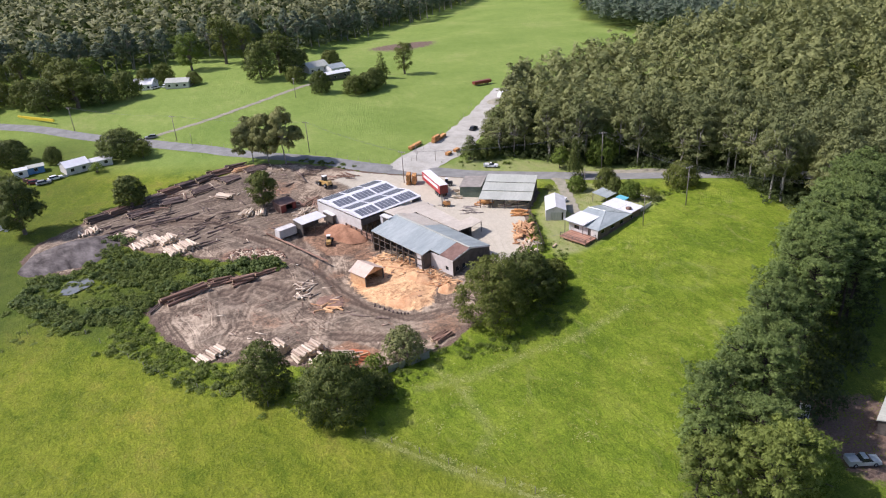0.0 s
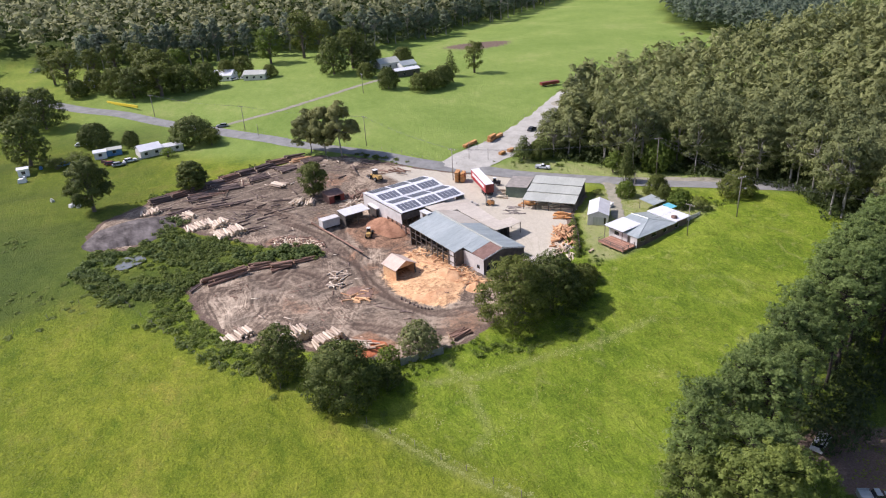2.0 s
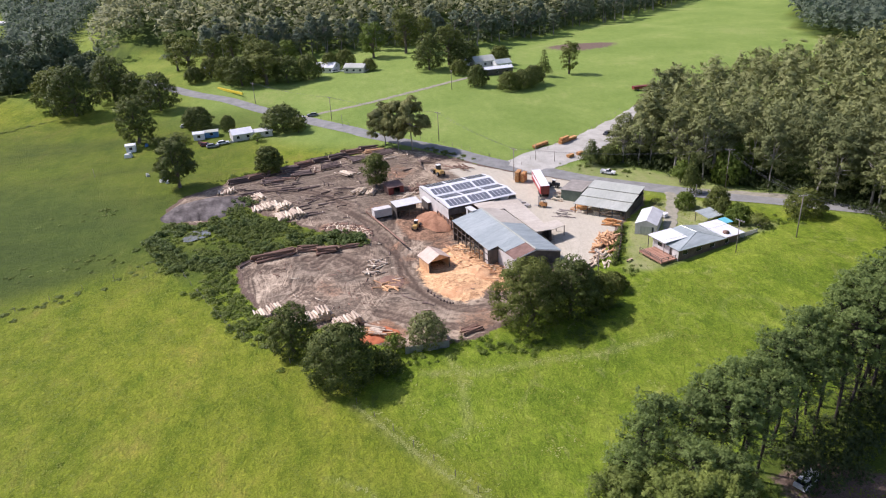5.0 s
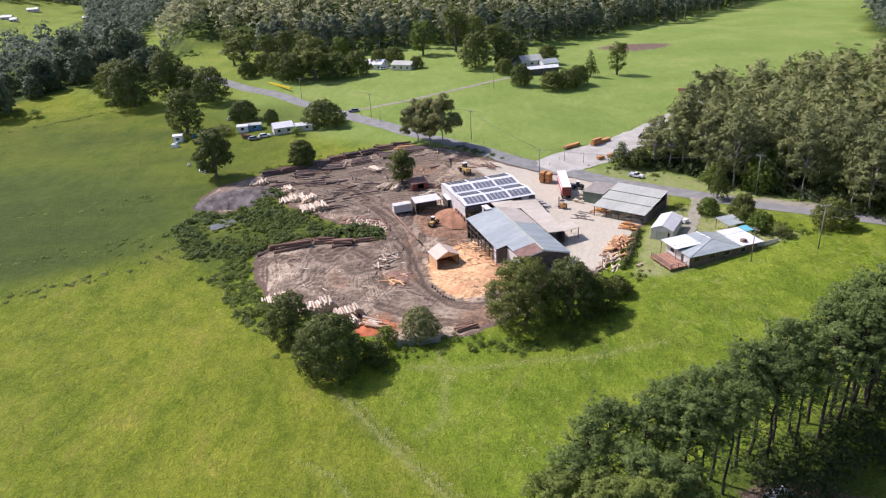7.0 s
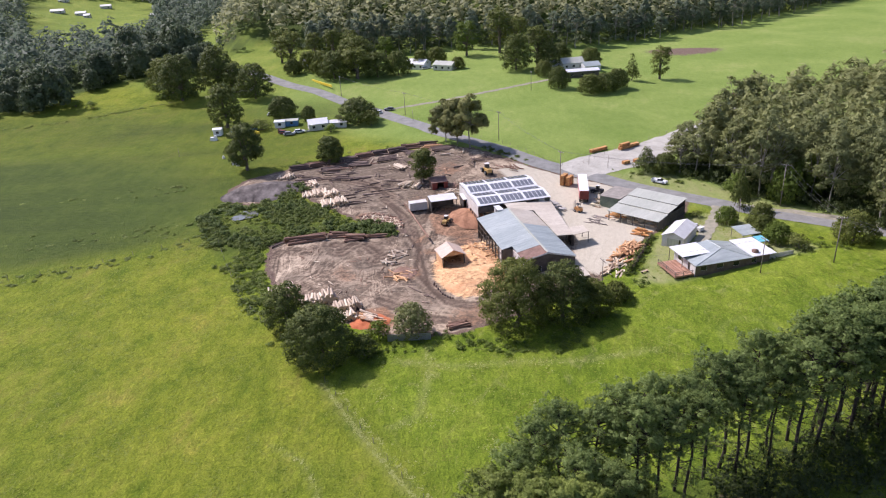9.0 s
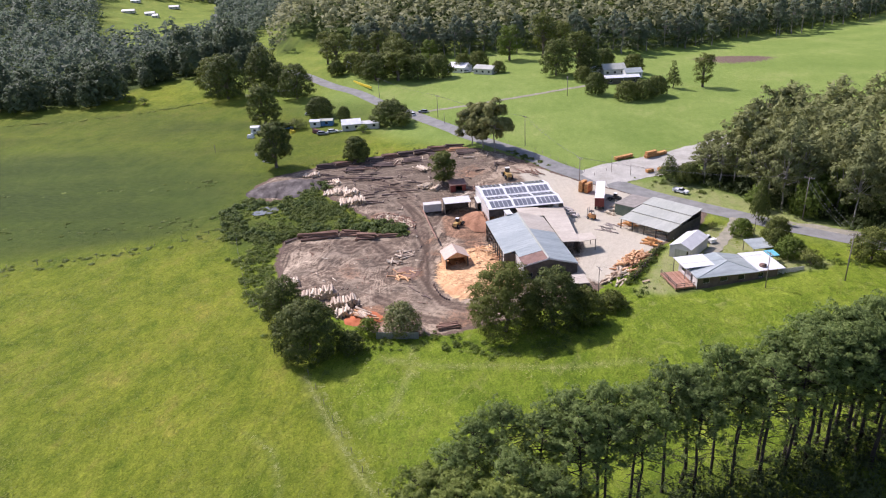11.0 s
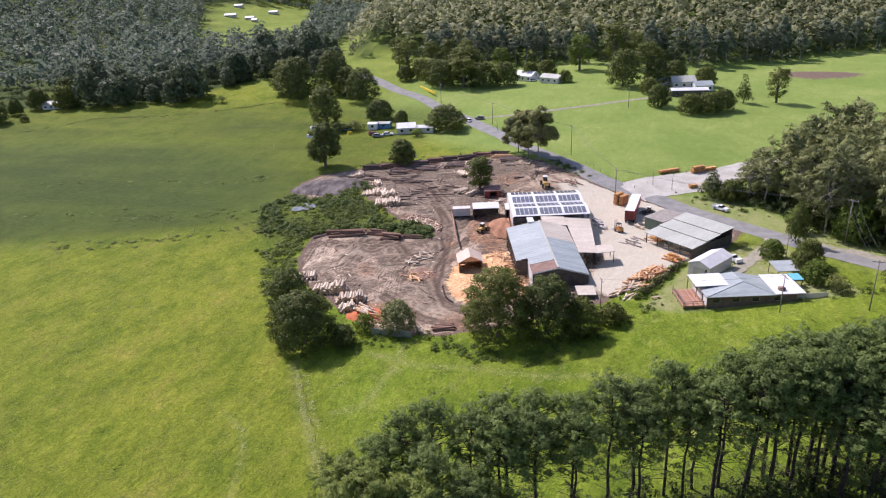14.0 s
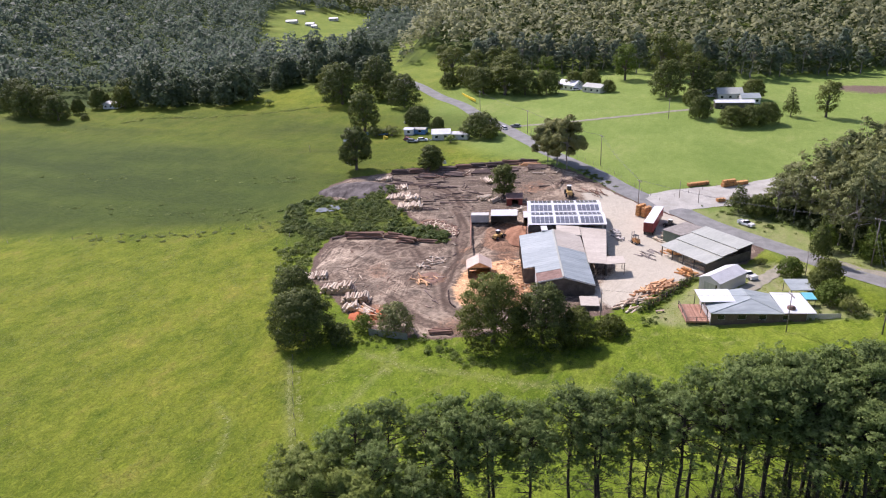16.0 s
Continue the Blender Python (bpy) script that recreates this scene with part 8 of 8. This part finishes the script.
shrubs("paddock_tussocks", *ditch_growth, 0.4, 1.0, 0.35, M_LEAF_WEED, "dark rough tussocks along the paddock's ditch")
pick = clumpy(wx * 0.7 + 5, wy * 0.9) + r.normal(size=len(wx)) * 0.6 > 0.45
shrubs("rank_shrubs", wx[pick], wy[pick], 0.5, 1.4, 1.5, M_LEAF_SHRUB, "tangled dark green shrubs and weeds")
shrubs("green_shrubs", wx[~pick], wy[~pick], 0.5, 1.2, 1.1, M_LEAF_WEED, "leafy mid-green shrubs among the weeds")
# overgrown strip between the pasture and the log yard
wx, wy = scatter(-76, -20, 108, 172, 1.5, lambda a, b: (signed(a, b, YARD) < -1.0) & (signed(a, b, YARD) > -9 + 0.05 * (b - 120)) & (a < -26) & (clumpy(a * 1.4, b * 1.4) + r.normal(size=np.shape(a)) * 0.9 > -0.6), r)
pick = r.uniform(size=len(wx)) < 0.5
shrubs("edge_shrubs", wx[pick], wy[pick], 0.5, 1.3, 1.1, M_LEAF_WEED, "green shrubs along the log yard's edge")
shrubs("edge_weeds", wx[~pick], wy[~pick], 0.5, 1.2, 0.7, M_LEAF_LIME, "light green weeds along the log yard's edge")
wx, wy = scatter(-76, -14, 112, 200, 1.6, lambda a, b: band(a, b) & (clumpy(b * 1.4, a * 1.4) + r.normal(size=np.shape(a)) * 0.9 > 0.4), r)
shrubs("rank_weeds", wx, wy, 0.5, 1.0, 0.7, M_LEAF_WEED, "light green weeds round the yard")
# weeds by fences, verges and under the forest edge
vx, vy = [], []
for line, n, sp in (([(-31.1, 114.4), (-19.0, 101.1), (-8.0, 110.3), (4.0, 112.3), (14.0, 109.2), (26.0, 112.2), (34.1, 124.4), (44.1, 134.5)], 150, 1.6), ([(47.5, 209.7), (59.7, 204.1), (72.0, 195.0)], 24, 2.2), ([(-59.5, 224.0), (-33.5, 234.5), (-13.6, 239.6)], 90, 1.6), ([(40.7, 138.7), (45.7, 150.6), (49.1, 158.4)], 40, 0.9), ([(19.5, 220.4), (7.7, 232.5)], 40, 1.2), ([(66.1, 142.1), (82.0, 146.0), (92.0, 150.0)], 40, 1.8)):
    for _ in range(n):
        k = r.integers(0, len(line) - 1)
        t = r.uniform()
        vx.append(line[k][0] + (line[k + 1][0] - line[k][0]) * t + r.normal() * sp)
        vy.append(line[k][1] + (line[k + 1][1] - line[k][1]) * t + r.normal() * sp)
forest("verge_weeds", [(x, y, gz(x, y) - 0.1, r.uniform(0.35, 0.9), r.uniform(0.3, 0.8), r.uniform(0, 6.28)) for x, y in zip(vx, vy)], shrub_arch, M_LEAF_LIME, "light green weeds along fences and verges")
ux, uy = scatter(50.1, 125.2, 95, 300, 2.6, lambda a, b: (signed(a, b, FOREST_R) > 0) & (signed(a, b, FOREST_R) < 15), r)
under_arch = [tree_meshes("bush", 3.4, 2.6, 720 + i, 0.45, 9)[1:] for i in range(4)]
# the shade under the gums is put into these dark leaves
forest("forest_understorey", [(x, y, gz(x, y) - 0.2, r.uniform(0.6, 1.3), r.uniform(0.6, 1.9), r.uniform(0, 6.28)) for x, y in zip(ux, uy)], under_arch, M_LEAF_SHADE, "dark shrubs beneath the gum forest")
bx2, by2 = [], []
for x in np.arange(-560, 620, 4.5):
    if -160 < x < -124:
        continue
    bx2.append(x)
    by2.append(float(back_edge(x)) + r.normal() * 2 + 3)
forest("wood_margin", [(x, y, gz(x, y) - 0.3, r.uniform(1.0, 2.2), r.uniform(1.2, 3.2), r.uniform(0, 6.28)) for x, y in zip(bx2, by2)], under_arch, M_LEAF_EDGE, "shrubs along the foot of the hills")


def litter(name, n, poly, length, width, mat, label, seed, margin=1.0, lift=0.05):
    """Loose sticks and bark strewn over part of the yard, one mesh."""
    r = np.random.default_rng(seed)
    xs, ys = np.array(poly).T
    px, py = r.uniform(xs.min(), xs.max(), n * 4), r.uniform(ys.min(), ys.max(), n * 4)
    ok = (signed(px, py, poly) > margin) & (signed(px, py, YARD) > 1.5) & (signed(px, py, GRAVEL) < 0)
    for line, w in TRACKS:
        ok &= near_line(px, py, line) > w * 0.8
    px, py = px[ok][:n], py[ok][:n]
    n = len(px)
    a = r.normal(size=n) * 0.7 + 0.5 * np.sin(px * 0.08) + 2.6
    ln = length * r.uniform(0.25, 1.0, n) ** 2 + 0.25
    w = width * r.uniform(0.5, 1.2, n)
    h = w * r.uniform(0.4, 0.9, n)
    dx, dy = np.cos(a) * ln / 2, np.sin(a) * ln / 2
    ex, ey = -np.sin(a) * w / 2, np.cos(a) * w / 2
    z = land(px, py) + lift
    corners = []
    for up in (0, 1):
        for s, t in ((-1, -1), (1, -1), (1, 1), (-1, 1)):
            corners.append(np.stack([px + s * dx + t * ex, py + s * dy + t * ey, z + up * h + 0.06 * s * up], -1))
    v = np.stack(corners, 1).reshape(-1, 3)
    q = np.array([(3, 2, 1, 0), (4, 5, 6, 7), (0, 1, 5, 4), (1, 2, 6, 5), (2, 3, 7, 6), (3, 0, 4, 7)])
    f = (q[None] + 8 * np.arange(n)[:, None, None]).reshape(-1, 4)
    return tagged(new(name, array_mesh(name, v, f, mat)), label, "litter", "", "stuff")


litter("bark_litter", 150, BARK, 5.2, 0.24, M_LOG_DARK, "dark bark and slabs strewn over the yard", 5)
litter("slab_litter", 34, BARK, 4.0, 0.22, M_LOG_PALE, "pale sticks and slabs strewn over the yard", 6)
PAN = [(-44, 150), (-37, 135), (-26, 128), (-8, 116), (2, 118), (-8, 150), (-20, 164), (-40, 165)]
litter("pan_litter", 60, PAN, 2.2, 0.18, M_LOG, "brown bark scraps on the pale yard", 7)
litter("pan_offcuts", 14, PAN, 2.4, 0.2, M_LOG_PALE, "pale offcuts on the yard", 8)
litter("mill_offcuts", 110, [(-29, 174), (-15, 169), (-13, 174), (-24, 181)], 2.8, 0.2, M_TIMBER_PALE, "heap of pale offcuts beside the track", 9, 0.2)
litter("bark_offcuts", 150, [(-30, 174), (-15, 168), (-12, 175), (-24, 182)], 2.8, 0.22, M_LOG, "reddish-brown slabs heaped beside the track", 12, 0.2)
litter("mill_planks", 90, [(6.5, 160), (13.5, 153), (16.5, 142), (11.5, 137), (9.5, 146), (2.5, 157)], 6.5, 0.24, M_TIMBER, "sawn planks and offcuts strewn on sawdust", 10, 0.0, 0.62)
litter("sawdust_scraps", 22, SAWDUST, 1.6, 0.2, M_LOG, "brown bark scraps on the sawdust", 11, 1.0, 0.55)
